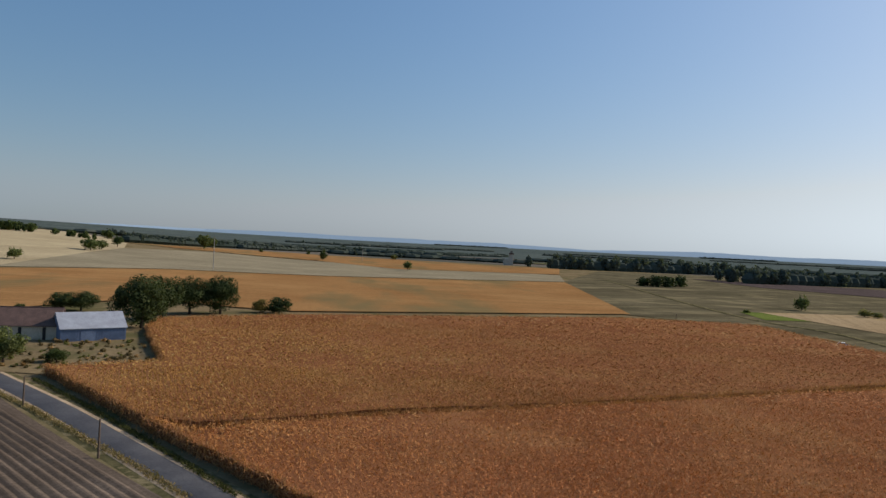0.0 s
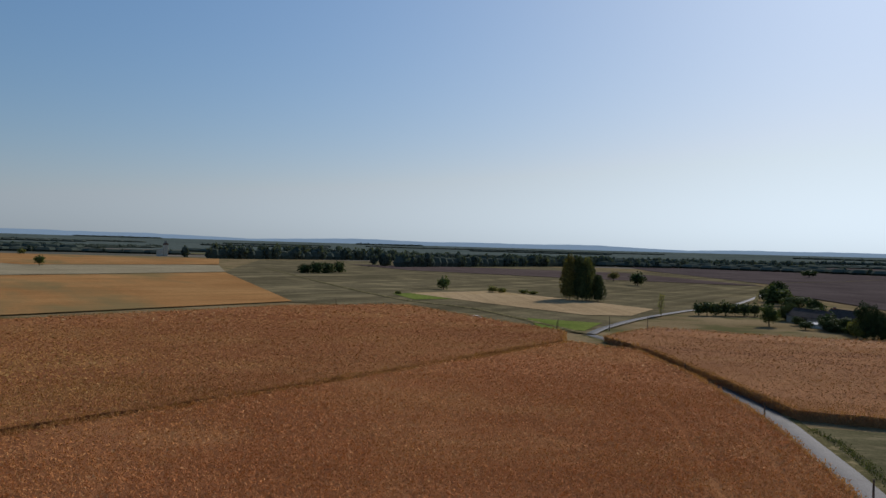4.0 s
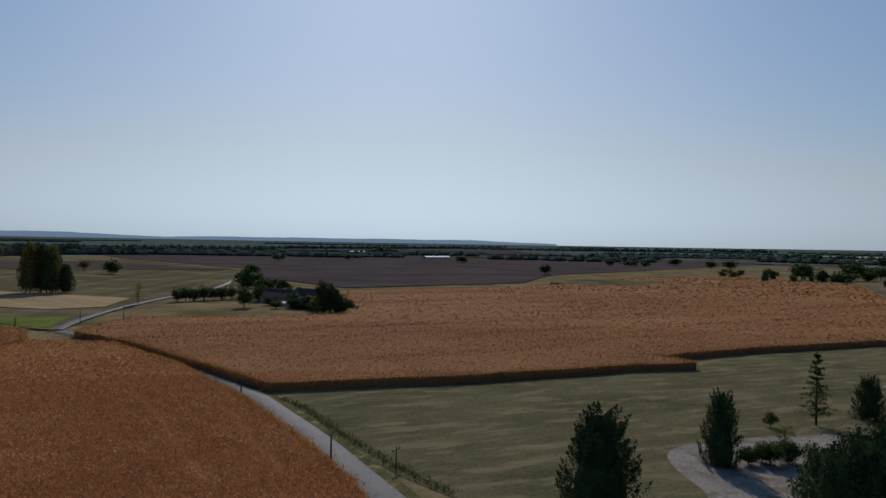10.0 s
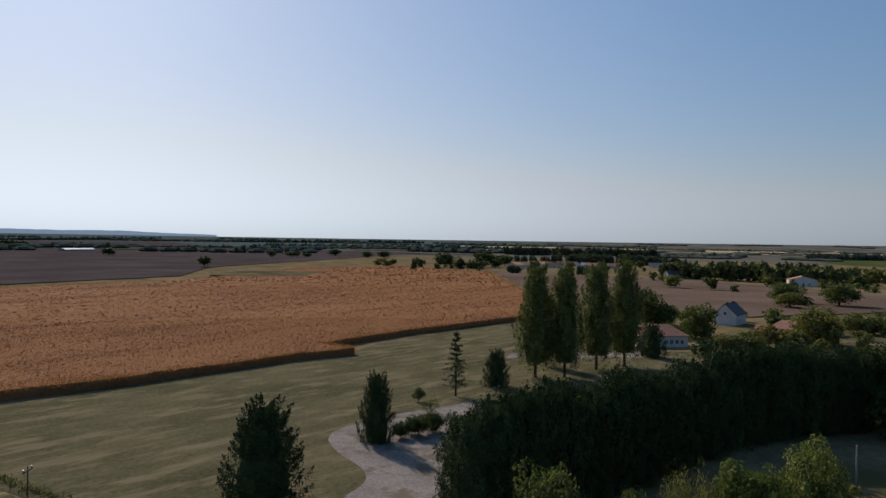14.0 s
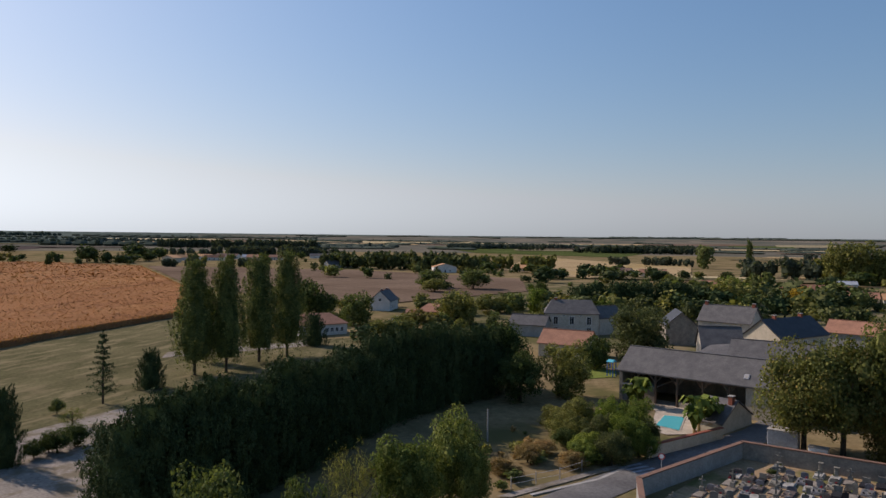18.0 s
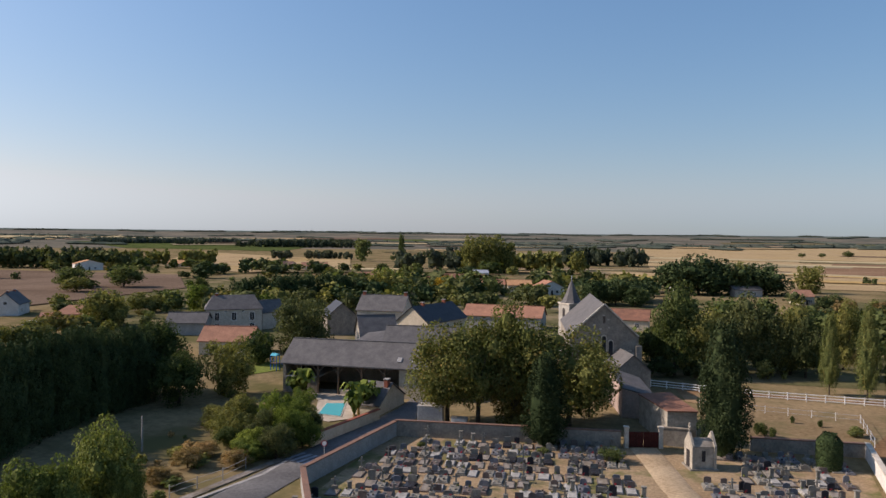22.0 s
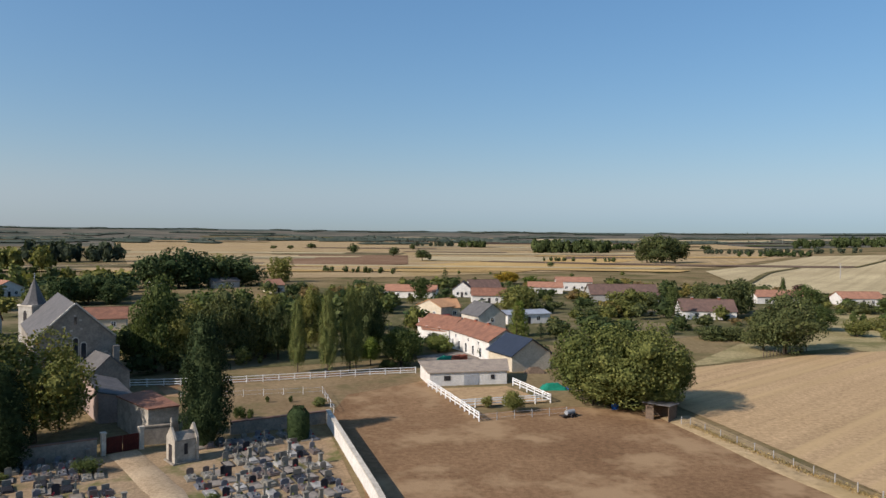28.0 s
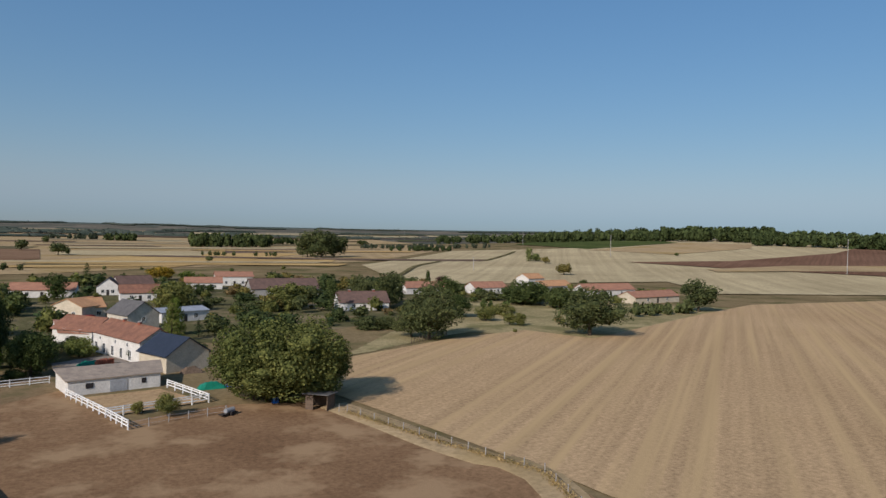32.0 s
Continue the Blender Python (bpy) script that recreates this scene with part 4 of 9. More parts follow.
def crown_quads(kind, detail):
    """fine: very many small leaves; near; mid; far: few large ones."""
    n, size = {"fine": (15000, 0.25), "near": (9000, 0.31), "mid": (3300, 0.50), "far": (520, 1.05), "speck": (95, 2.3)}[detail]
    if kind == "conifer":
        return tiers(int(n * 0.6), size)
    if kind == "sparse":
        return lobe_cloud(crown_lobes("bush"), int(n * 0.5), size * 0.75, 0.7, 0.4, core=False, inner=0.1)
    if kind == "spreading":
        q = crown_quads("round", detail)
        q[..., 2] = 0.6 + q[..., 2] * 0.94
        return q
    if kind == "column":
        return np.concatenate([heart(column_outline, 0.62), squat(lobe_cloud(column_lobes(90), int(n * 1.3), size * 0.9, 0.1, 0.8, core=False, spread=0.45, inner=0.7), 1.35, 0.75)])
    if kind == "hedge":
        return np.concatenate([heart(hedge_outline, 0.5), squat(plumes(hedge_outline, 170, 66, 1.35, 1.35, size * 0.78, lean=0.95), 1.35, 0.8)])
    if kind == "cypress" and n > 2000:
        return np.concatenate([heart(cypress_outline, 0.56), plumes(cypress_outline, 150, int(n * 2.2) // 150, 2.0, 0.95, size * 0.68, lean=0.8)])
    if kind == "poplar":
        return np.concatenate([heart(poplar_outline, 0.55, 1.4), squat(plumes(poplar_outline, 150, int(n * 1.25) // 150, 1.2, 1.25, size * 0.78, low=1.3, lean=0.8), 1.5, 0.6)])
    lobes = crown_lobes(kind)
    if detail == "speck":
        pick = [lobes[i] for i in RNG.choice(len(lobes) - 1, 6, replace=False)] + [lobes[-1]]
        return np.concatenate([core_quads([lobes[-1]], 1.0, 5, 3), lobe_cloud(pick, n, size, core=False)])
    return lobe_cloud(lobes, n, size, spread=0.5)


def trunk_mesh(name, kind):
    """Tapered trunk with a few limbs for a tree 10 m high."""
    bm = bmesh.new()
    runs = [((0, 0, -0.3), (0.08, 0.05, 3.2), 0.30, 0.22), ((0.08, 0.05, 3.2), (0, 0, 7.5), 0.22, 0.06)]
    if kind in ("round", "oval", "sparse", "spreading"):
        for i in range(6):
            a = i * 1.05 + 0.3
            runs.append(((0.05, 0.03, 2.2 + 0.35 * i), (2.9 * math.cos(a), 2.9 * math.sin(a), 4.6 + 0.5 * i), 0.13, 0.04))
    for a, b, ra, rb in runs:
        a, b = Vector(a), Vector(b)
        q = (b - a).to_track_quat('Z', 'Y')
        ring = []
        for c, r in ((a, ra), (b, rb)):
            ring.append([bm.verts.new(c + q @ Vector((r * math.cos(k * math.pi / 3.5), r * math.sin(k * math.pi / 3.5), 0))) for k in range(7)])
        for k in range(7):
            bm.faces.new((ring[0][k], ring[0][(k + 1) % 7], ring[1][(k + 1) % 7], ring[1][k]))
    me = bpy.data.meshes.new(name)
    bm.to_mesh(me)
    bm.free()
    me.materials.append(BARK)
    return me


TREE_KINDS = {}
VARIANT = [0]


def tree(kind, x, y, tall, wide, leaf, detail="far", label="", name="tree", category="tree", group="", sink=0.0):
    """One tree with trunk and crown, tall and wide in metres."""
    VARIANT[0] += 1
    if kind in ("round", "oval", "bush", "spreading"):
        tall, wide = tall * 1.06, wide * 1.1
    if kind == "poplar":
        wide = wide * 1.4
    key = (kind, detail, VARIANT[0] % (2 if detail == "fine" else 3))
    m = Matrix.LocRotScale((x, y, ground_z(x, y) - sink), Euler((0, 0, VARIANT[0] * 2.39)), (wide / 10, wide / 10, tall / 10))
    if key not in TREE_KINDS:
        made = quads_ob("crown", crown_quads(kind, detail), leaf)
        TREE_KINDS[key] = (trunk_mesh("trunk", kind), made.data)
        bpy.data.objects.remove(made)
    ob = new(name)
    ob.matrix_world = m
    for nm, me in zip(("stem" if kind == "bush" else "trunk", "crown"), TREE_KINDS[key]):
        o = new(nm, me)
        o.parent = ob
        if nm == "crown":
            o.material_slots[0].link = 'OBJECT'
            o.material_slots[0].material = leaf
    label = label or {"round": "broad leafy tree with a rounded green crown", "oval": "tall leafy tree with an oval green crown", "spreading": "broad leafy tree with a raised crown", "bush": "dense green bush at the field edge", "poplar": "slender upright poplar in full leaf", "cypress": "dark green columnar cypress", "conifer": "dark conifer with tiered branches", "sparse": "thin shrub with sparse pale foliage"}[kind]
    return tagged(ob, label, category, group)


def woods(name, a, b, depth, tall, leaf, label, spacing=9.0, detail="speck", category="woodland", seed=1):
    """A belt of wood between a and b, depth metres deep behind that line: far trees past counting."""
    rg = np.random.default_rng(seed)
    a, b = np.array(a), np.array(b)
    L = np.linalg.norm(b - a)
    u = (b - a) / L
    away = np.array([u[1], -u[0]])
    if (away * (a + b)).sum() < 0:
        away = -away
    n = max(3, int(L * min(depth, 30 + depth * 0.25) / spacing ** 2))
    variants = [crown_quads(k, detail) for k in ("round", "oval", "round")]
    if np.hypot(*(a + b)) / 2 > 1700:
        variants = [np.concatenate([q[:15], q[15::2]]) for q in variants]
    res = []
    for i in range(n):
        s, dd = rg.uniform(0, L), depth * rg.uniform(0, 1)
        if i < L / spacing * 1.3:
            dd = rg.uniform(0, spacing * 0.6)
        p = a + u * s + away * dd
        h = tall * rg.uniform(0.72, 1.08)
        w = min(h * rg.uniform(0.75, 1.1), spacing * 1.7)
        q = variants[i % 3].copy()
        q[..., 2] = (q[..., 2] - 1.2) * 1.12
        c, sn = math.cos(i * 2.4), math.sin(i * 2.4)
        xx = (q[..., 0] * c - q[..., 1] * sn) * w / 10 + p[0]
        yy = (q[..., 0] * sn + q[..., 1] * c) * w / 10 + p[1]
        zz = q[..., 2] * h / 10 + ground_z(*p)
        res.append(np.stack([xx, yy, zz], axis=-1))
    for i in range(int(L / spacing) + 1 if spacing > 12 else 0):
        p = a + u * (i + 0.5) * spacing + away * spacing * 0.5
        g = ground_z(*p)
        res.append(core_quads([(p[0], p[1], g + tall * 0.25, spacing * 0.75, spacing * 0.5, tall * rg.uniform(0.34, 0.46))], 1.0, 6, 4))
    return tagged(quads_ob(name, np.concatenate(res), leaf), label, category, kind="stuff")


# --- hill and fields seen first ---
for spec in ((-280.9, 475.0, 8.2, 11.2, GREEN), (-308.4, 633.8, 11.4, 17.6, GREEN), (-310.4, 658.9, 9.3, 11.4, GREEN), (-330.8, 736.0, 12.1, 11.3, DEEP), (-425.2, 916.3, 12.9, 17.4, DEEP),
             (-323.4, 980.0, 20.6, 22.6, GREEN), (-344.1, 1081.2, 17.7, 14.2, DEEP), (-158.1, 956.0, 12.7, 11.4, DEEP), (-35.5, 745.5, 10.5, 10.5, GREEN), (-280.3, 1116.9, 7.0, 8.1, DEEP), (-82.7, 1231.9, 9.6, 13.5, OLIVE), (-227.0, 1220.4, 6.7, 6.8, DEEP), (-503.8, 1153.6, 10.8, 9.8, DEEP)):
    tree("round", *spec[:4], spec[4], "far", "lone leafy tree standing in open farmland")
woods("crest_wood", (-548.3, 775.8), (-469.1, 826.1), 40, 13, DEEP, "dark wood along the hill crest", 9)
woods("crest_hedge", (-459.2, 831.6), (-399.8, 839.7), 14, 9, DEEP, "tree line along the hill crest", 8)
woods("far_belt", (-387.2, 898.2), (-394.5, 1428.2), 50, 13, HAZEWOOD, "far belt of dark woodland", 15)
woods("far_belt", (-374.6, 1356.4), (-241.1, 1779.6), 60, 13, HAZEWOOD, "far belt of dark woodland", 15, seed=2)
woods("far_belt", (-271.5, 2003.3), (261.7, 2875.2), 60, 13, HAZEWOOD, "far belt of dark woodland", 16, seed=3)
woods("forest_edge", (182.9, 1204.2), (604.4, 1373.0), 90, 25, HAZEWOOD, "dark edge of a broad forest beyond the meadow", 17, seed=4)
woods("forest_edge", (377.4, 884.0), (1002.6, 1190.5), 70, 23, HAZEWOOD, "dark edge of a broad forest beyond the meadow", 15, seed=5)
woods("forest_edge", (1103.5, 1326.6), (2245.2, 1636.8), 90, 21, HAZEWOOD, "dark edge of a broad forest beyond ploughland", 18, seed=6)
woods("forest_edge", (2497.9, 1843.9), (3429.0, 1168.7), 80, 17, HAZEWOOD, "thin far forest edge beyond ploughland", 24, seed=7)
woods("forest_edge", (3317.6, 792.8), (3599.7, -53.7), 80, 18, HAZEWOOD, "far forest edge beyond ploughland", 20, seed=8)
woods("forest_edge", (2735.6, 561.9), (2895.9, -366.7), 80, 18, HAZEWOOD, "far forest edge behind the village", 18, seed=9)
woods("village_wood", (1654.3, -203.4), (1547.3, -526.8), 60, 21, FARGREEN, "dark wood behind far houses", 10, seed=10)

# trees by the blue barn
for spec in ((-119.5, 228.4, 5.0, 8.5), (-114.6, 231.2, 5.4, 9.3), (-80.7, 196.2, 11.7, 13.4), (-84.3, 219.1, 11.0, 10.3), (-82.6, 238.7, 10.3, 11.5), (-73.8, 243.5, 10.3, 11.6)):
    tree("bush", *spec[:2], spec[2] * 1.18, spec[3] * 1.2, BARNLEAF, "near", "dark rounded tree beside the blue barn")
tree("bush", -63.0, 253.7, 4.8, 6.2, AUTUMN, "mid", "reddish shrub beside the maize")
tree("bush", -57.2, 256.9, 6.2, 9.5, BARNLEAF, "mid", "dark green shrub beside the maize", sink=0.5)
tree("round", -81.6, 136.0, 6.7, 7.5, GREEN, "mid", "small fruit tree in the farm orchard")
tree("round", -73.9, 140.4, 2.6, 5.0, DEEP, "mid", "low spreading fruit tree in dry grass")
tree("bush", -132.0, 227.4, 2.1, 3.3, DEEP, "far")

# meadow and clump
for spec in ((185.5, 662.5, 10.2, 18.3), (195.1, 655.1, 12.3, 16.0), (207.4, 660.7, 11.9, 16.2), (224.2, 680.5, 12.9, 15.7)):
    tree("oval", *spec, BARNLEAF, "far", "dark tree of a small clump in the meadow", group="meadow clump", sink=1.5)
tree("round", 205.6, 412.3, 8.5, 9.7, GREEN, "far", "lone spreading tree in the meadow")
for spec in ((157.4, 371.5, 2.2, 4.1), (224.4, 382.2, 4.4, 7.6), (229.0, 378.4, 3.7, 6.2), (239.7, 371.3, 3.0, 6.9), (241.1, 363.1, 2.6, 5.5)):
    tree("bush", *spec, OLIVE, "far", "low bush along a ditch")
for spec in ((237.6, 325.2, 23.6, 7.6, AUTUMN), (235.6, 319.6, 26.0, 7.6, AUTUMN), (239.6, 317.6, 25.4, 8.6, DARKGREEN), (242.6, 313.4, 24.6, 8.4, OLIVE), (246.0, 315.5, 22.4, 8.2, DARKGREEN), (239.0, 312.5, 21.0, 8.0, DARKGREEN), (246.5, 309.0, 15.5, 8.0, DARKGREEN)):
    tree("poplar", *spec[:4], spec[4], "mid", "tall poplar turning yellow in a tight cluster", group="poplar cluster", sink=0.8)
tree("round", 329.9, 413.2, 10.2, 5.8, DEEP, "far")
tree("round", 449.7, 541.3, 9.2, 11.0, AUTUMN, "far", "lone reddish tree at a field edge")
tree("round", 410.3, 463.8, 11.4, 14.5, BARNLEAF, "far", "lone dark tree at a field edge")
tree("sparse", 217.9, 231.3, 11.8, 4.0, OLIVE, "mid", "thin young tree at the roadside")
for spec in ((908.6, 677.8, 11.4, 24.8), (1115.5, 682.0, 9.8, 18.4), (674.5, 191.4, 11.1, 13.2)):
    tree("round", *spec, BARNLEAF, "far", "lone dark tree on ploughed land")

# hidden farm
for spec in ((241.4, 233.4, 5.9, 6.3), (245.3, 232.3, 6.7, 6.4), (249.2, 231.1, 6.2, 5.9), (253.7, 229.8, 6.5, 7.0), (258.2, 228.5, 6.0, 6.5), (262.7, 227.1, 6.2, 6.5), (267.3, 225.8, 5.5, 6.0)):
    tree("bush", *spec, DARKGREEN, "far", "bush of the farm hedge", group="farm hedge")
tree("cypress", 341.0, 276.8, 12.1, 10.3, DEEP, "far", "dark conifer beside the farm")
tree("round", 342.8, 271.9, 9.7, 11.6, DEEP, "far", "dark tree beside the farm")
tree("round", 233.9, 190.9, 8.1, 7.6, DEEP, "mid", "dark tree in the farmyard")
for spec in ((346.8, 262.3, 6.4, 11.6), (264.2, 193.2, 7.6, 8.7), (246.1, 175.5, 6.4, 7.6), (237.8, 178.3, 3.5, 5.6), (246.7, 170.9, 4.8, 8.0), (327.4, 254.8, 7.0, 9.7), (328.9, 242.7, 6.0, 8.3), (245.6, 167.1, 6.0, 7.0)):
    tree("bush", *spec, BARNLEAF, "far", "bush around the farmhouse")
for spec in ((234.5, 152.8, 13.4, 7.6), (236.4, 150.4, 10.8, 7.2)):
    tree("oval", *spec, NEEDLE, "near", "big dark tree beside the farmhouse", sink=1)
for spec in ((238.4, 148.8, 7.2, 7.0), (239.8, 146.2, 5.0, 6.5), (240.8, 144.0, 3.2, 5.0), (236.6, 147.0, 3.4, 5.0)):
    tree("bush", *spec, DEEP, "mid", "dark sloping shrubs beside the farmhouse")
tree("round", 232.9, 155.4, 6.6, 6.4, OLIVE, "mid", "pale leafy tree before the farmhouse", sink=0.5)
for spec in ((249.7, 190.4, 3.6, 5.4), (243.0, 168.8, 3.4, 4.6), (243.6, 174.0, 2.4, 3.8), (262.0, 206.0, 6.4, 7.6), (268.0, 208.0, 7.6, 8.0)):
    tree("bush", *spec, BARNLEAF, "mid", "shrub crowding the farm buildings")
for spec in ((361.7, 289.9, 12.8, 14.5), (365.8, 300.1, 9.4, 11.1), (326.6, 251.8, 6.9, 9.7), (284.7, 209.5, 8.8, 9.4), (272.2, 205.0, 6.0, 6.9), (242.7, 170.4, 5.6, 9.3), (239.0, 160.1, 4.3, 8.1), (267.3, 207.2, 4.1, 6.4)):
    tree("bush", *spec, BARNLEAF, "mid", "dark trees and shrubs crowding the farm", sink=0.5)

# far trees over the ploughland
for spec in ((1815.1, 1018.9, 18.7, 26.0), (1790.8, 976.8, 21.0, 35.1), (1861.9, 988.2, 18.7, 32.9), (1108.7, 457.4, 12.5, 22.5), (1124.2, 217.2, 11.5, 16.1), (1146.5, 189.5, 10.8, 29.1), (1162.9, 169.1, 8.2, 16.5), (1287.9, 139.4, 13.1, 24.3), (1151.1, 72.0, 11.7, 18.0), (1170.8, 45.7, 12.8, 23.8)):
    tree("bush", *spec, BARNLEAF, "far", "distant dark trees on ploughland")
for spec in ((763.1, -33.2, 19.0, 23.9), (737.9, -48.6, 13.2, 13.9), (784.5, -76.3, 21.2, 25.9), (658.8, -1.1, 13.3, 7.2), (743.5, -60.4, 10.4, 14.0), (792.0, -91.5, 12.2, 16.2)):
    tree("round", *spec, BARNLEAF, "far", "dark tree beyond the maize", sink=2)

# lawn and drive
tree("cypress", 72.6, 14.6, 10.1, 9.8, NEEDLE, "near", "dense dark cypress on the lawn edge")
tree("cypress", 93.9, 4.4, 9.0, 5.5, NEEDLE, "near", "dense dark cypress beside the gravel drive")
tree("conifer", 122.4, -7.6, 11.4, 6.3, NEEDLE, "near", "young cedar with open tiered branches")
tree("cypress", 131.1, -15.5, 6.7, 5.7, NEEDLE, "near", "dark bushy conifer behind the hedge")
for spec in ((95.7, 1.3, 2.2, 2.5), (96.8, -1.1, 3.0, 3.6), (98.8, -3.0, 2.8, 3.5), (97.5, -0.2, 2.1, 2.4)):
    tree("bush", *spec, DEEP, "near", "clipped dark shrub on the gravel island")
tree("round", 118.1, -1.3, 2.2, 2.3, GREEN, "near", "small standard tree on the lawn")
tree("sparse", 108.4, -3.0, 3.2, 4.4, OLIVE, "near", "thin ornamental shrub on the gravel island")
for spec in ((140.2, -24.2, 21.9, 7.9), (140.4, -30.0, 22.4, 7.1), (149.5, -38.6, 22.6, 7.8), (153.0, -45.6, 23.1, 8.1)):
    tree("poplar", *spec, POPLARLEAF, "fine", "tall slender poplar standing in a row", group="row of poplars")
tree("poplar", 153.5, -28.7, 16.0, 4.5, POPLARLEAF, "fine", "smaller poplar beside the row")
tree("cypress", 166.8, -56.3, 7.7, 7.2, NEEDLE, "mid", "conical conifer beside a bungalow")
tree("round", 227.2, -74.5, 14.1, 12.4, DEEP, "mid", "dark leafy tree behind the poplars", sink=2)
tree("round", 225.3, -79.7, 10.2, 9.4, DEEP, "mid", "dark leafy tree behind the poplars", sink=2)
tree("oval", 200.4, -80.0, 12.1, 11.2, GREEN, "mid", "dense oval tree beside the white house", sink=2)
tree("round", 335.1, -176.4, 10.4, 16.6, GREEN, "mid", "leafy tree in the village", sink=1)
tree("spreading", 317.5, -191.7, 11.3, 17.4, GREEN, "mid", "lone spreading tree in a field", sink=1)
tree("round", 190.9, -109.8, 11.7, 13.9, OLIVE, "mid", "pale willow-like tree in a garden", sink=2)
for spec in ((216.6, -135.9, 6.4, 9.2), (214.8, -141.1, 5.6, 8.1), (306.5, -163.6, 6.5, 13.6), (173.9, -83.2, 5.4, 9.1), (172.2, -75.4, 5.0, 7.4)):
    tree("bush", *spec, OLIVE, "mid", "garden shrub in the village")
tree("cypress", 209.8, -155.1, 10.8, 8.6, DEEP, "mid", "dark conifer in a village garden")
for spec in ((211.3, -174.0, 11.4, 9.5), (209.0, -180.0, 12.8, 9.5), (206.0, -186.0, 12.2, 9.0), (205.0, -192.5, 13.2, 10.0), (203.0, -199.0, 12.6, 9.5), (200.5, -205.5, 12.8, 9.5), (198.0, -212.0, 12.2, 9.5), (196.0, -218.0, 11.6, 8.5)):
    tree("round", *spec, NEEDLE, "mid", "dark conifer of a tall row behind the manor", group="dark conifer row", sink=2)
tree("round", 185.0, -224.7, 13.6, 18.3, OLIVE, "mid", "yellowish leafy tree in a garden", sink=2)
tree("oval", 116.4, -111.8, 13.2, 13.8, DARKGREEN, "fine", "large dense tree beside the barn", sink=1)
tree("round", 113.2, -97.2, 8.8, 7.3, DEEP, "mid", "dark tree beside the orange-roofed house", sink=2)
tree("oval", 94.4, -75.4, 10.2, 8.4, OLIVE, "near", "olive-golden leafy tree in the meadow", sink=1)

# overgrown plot below the street
for kind, spec, leaf in (("bush", (64.3, -62.2, 5.4, 4.6), IVY), ("round", (63.4, -57.2, 4.6, 4.6), DARKGREEN), ("oval", (69.2, -66.2, 6.4, 5.0), IVY), ("bush", (66.0, -64.8, 4.4, 4.2), DARKGREEN), ("oval", (67.4, -58.8, 5.6, 4.4), DARKGREEN), ("bush", (65.4, -54.8, 3.0, 4.4), IVY)):
    tree(kind, *spec, leaf, "fine", "ivy-covered mound of shrubs beside the pool", sink=0.5)
for kind, spec in (("bush", (66.9, -56.2, 4.0, 4.0)), ("oval", (69.6, -62.2, 6.8, 4.2)), ("oval", (64.9, -59.8, 6.0, 3.6)), ("round", (67.4, -63.0, 5.6, 3.8))):
    tree(kind, *spec, BRIGHTLEAF, "fine", "bright green shrub in the overgrown plot", sink=0.5)
for spec in ((75.6, -59.9, 4.0, 5.0), (77.1, -63.6, 4.8, 5.4), (81.4, -62.4, 3.0, 4.4), (72.8, -58.2, 3.4, 4.2)):
    tree("bush", *spec, OLIVE, "near", "yellowing shrub on the overgrown plot", sink=0.4)
tree("bush", 71.4, -56.9, 2.4, 3.4, DEEP, "near", "dark shrub on the overgrown plot")
for spec in ((66.6, -43.9, 1.9, 2.9), (68.7, -49.1, 2.3, 3.4), (70.6, -52.9, 1.7, 3.6), (64.9, -52.6, 1.9, 3.7), (65.2, -44.8, 1.2, 2.3)):
    tree("bush", *spec, STRAW, "near", "dry brown bramble on rough ground")
for spec in ((59.2, -33.5, 9.9, 6.3), (55.7, -27.2, 9.0, 6.3), (56.4, -34.3, 6.9, 3.3)):
    tree("bush", *spec, LIGHTLEAF, "fine", "grey-green leafy shrub in the meadow")
tree("sparse", 55.7, -22.2, 9.2, 6.1, OLIVE, "near", "pale twiggy shrub in the meadow")
tree("bush", 49.1, -9.5, 10.5, 6.6, GREEN, "near", "leafy shrub below the conifer hedge")
tree("bush", 47.6, -15.3, 9.5, 4.0, DEEP, "near", "leafy shrub below the conifer hedge")

# cemetery grove
tree("spreading", 57.1, -82.8, 13.9, 11.4, CHESTNUT, "fine", "large chestnut with thinning leaves", sink=1, group="chestnut grove")
tree("spreading", 53.3, -84.8, 15.2, 11.3, CHESTNUT, "fine", "large chestnut with thinning leaves", sink=1, group="chestnut grove")
tree("spreading", 49.5, -88.4, 16.6, 10.6, CHESTNUT, "fine", "large chestnut with browning leaves", sink=1, group="chestnut grove")
tree("oval", 49.6, -87.6, 11.5, 7.3, AUTUMN, "fine", "chestnut tree with browning autumn leaves", sink=1, group="chestnut grove")
tree("spreading", 42.6, -91.3, 13.5, 13.4, CHESTNUT, "fine", "large chestnut with rounded crown", sink=1, group="chestnut grove")
tree("round", 42.4, -97.7, 10.4, 6.9, GREEN, "near", "leafy chestnut by the church", sink=1, group="chestnut grove")
tree("column", 40.9, -80.8, 11.8, 6.3, CYPRESSLEAF, "fine", "ivy-green cypress inside the cemetery wall")
tree("column", 21.7, -89.5, 16.6, 6.9, CYPRESSLEAF, "fine", "tall dark cypress by the cemetery chapel")

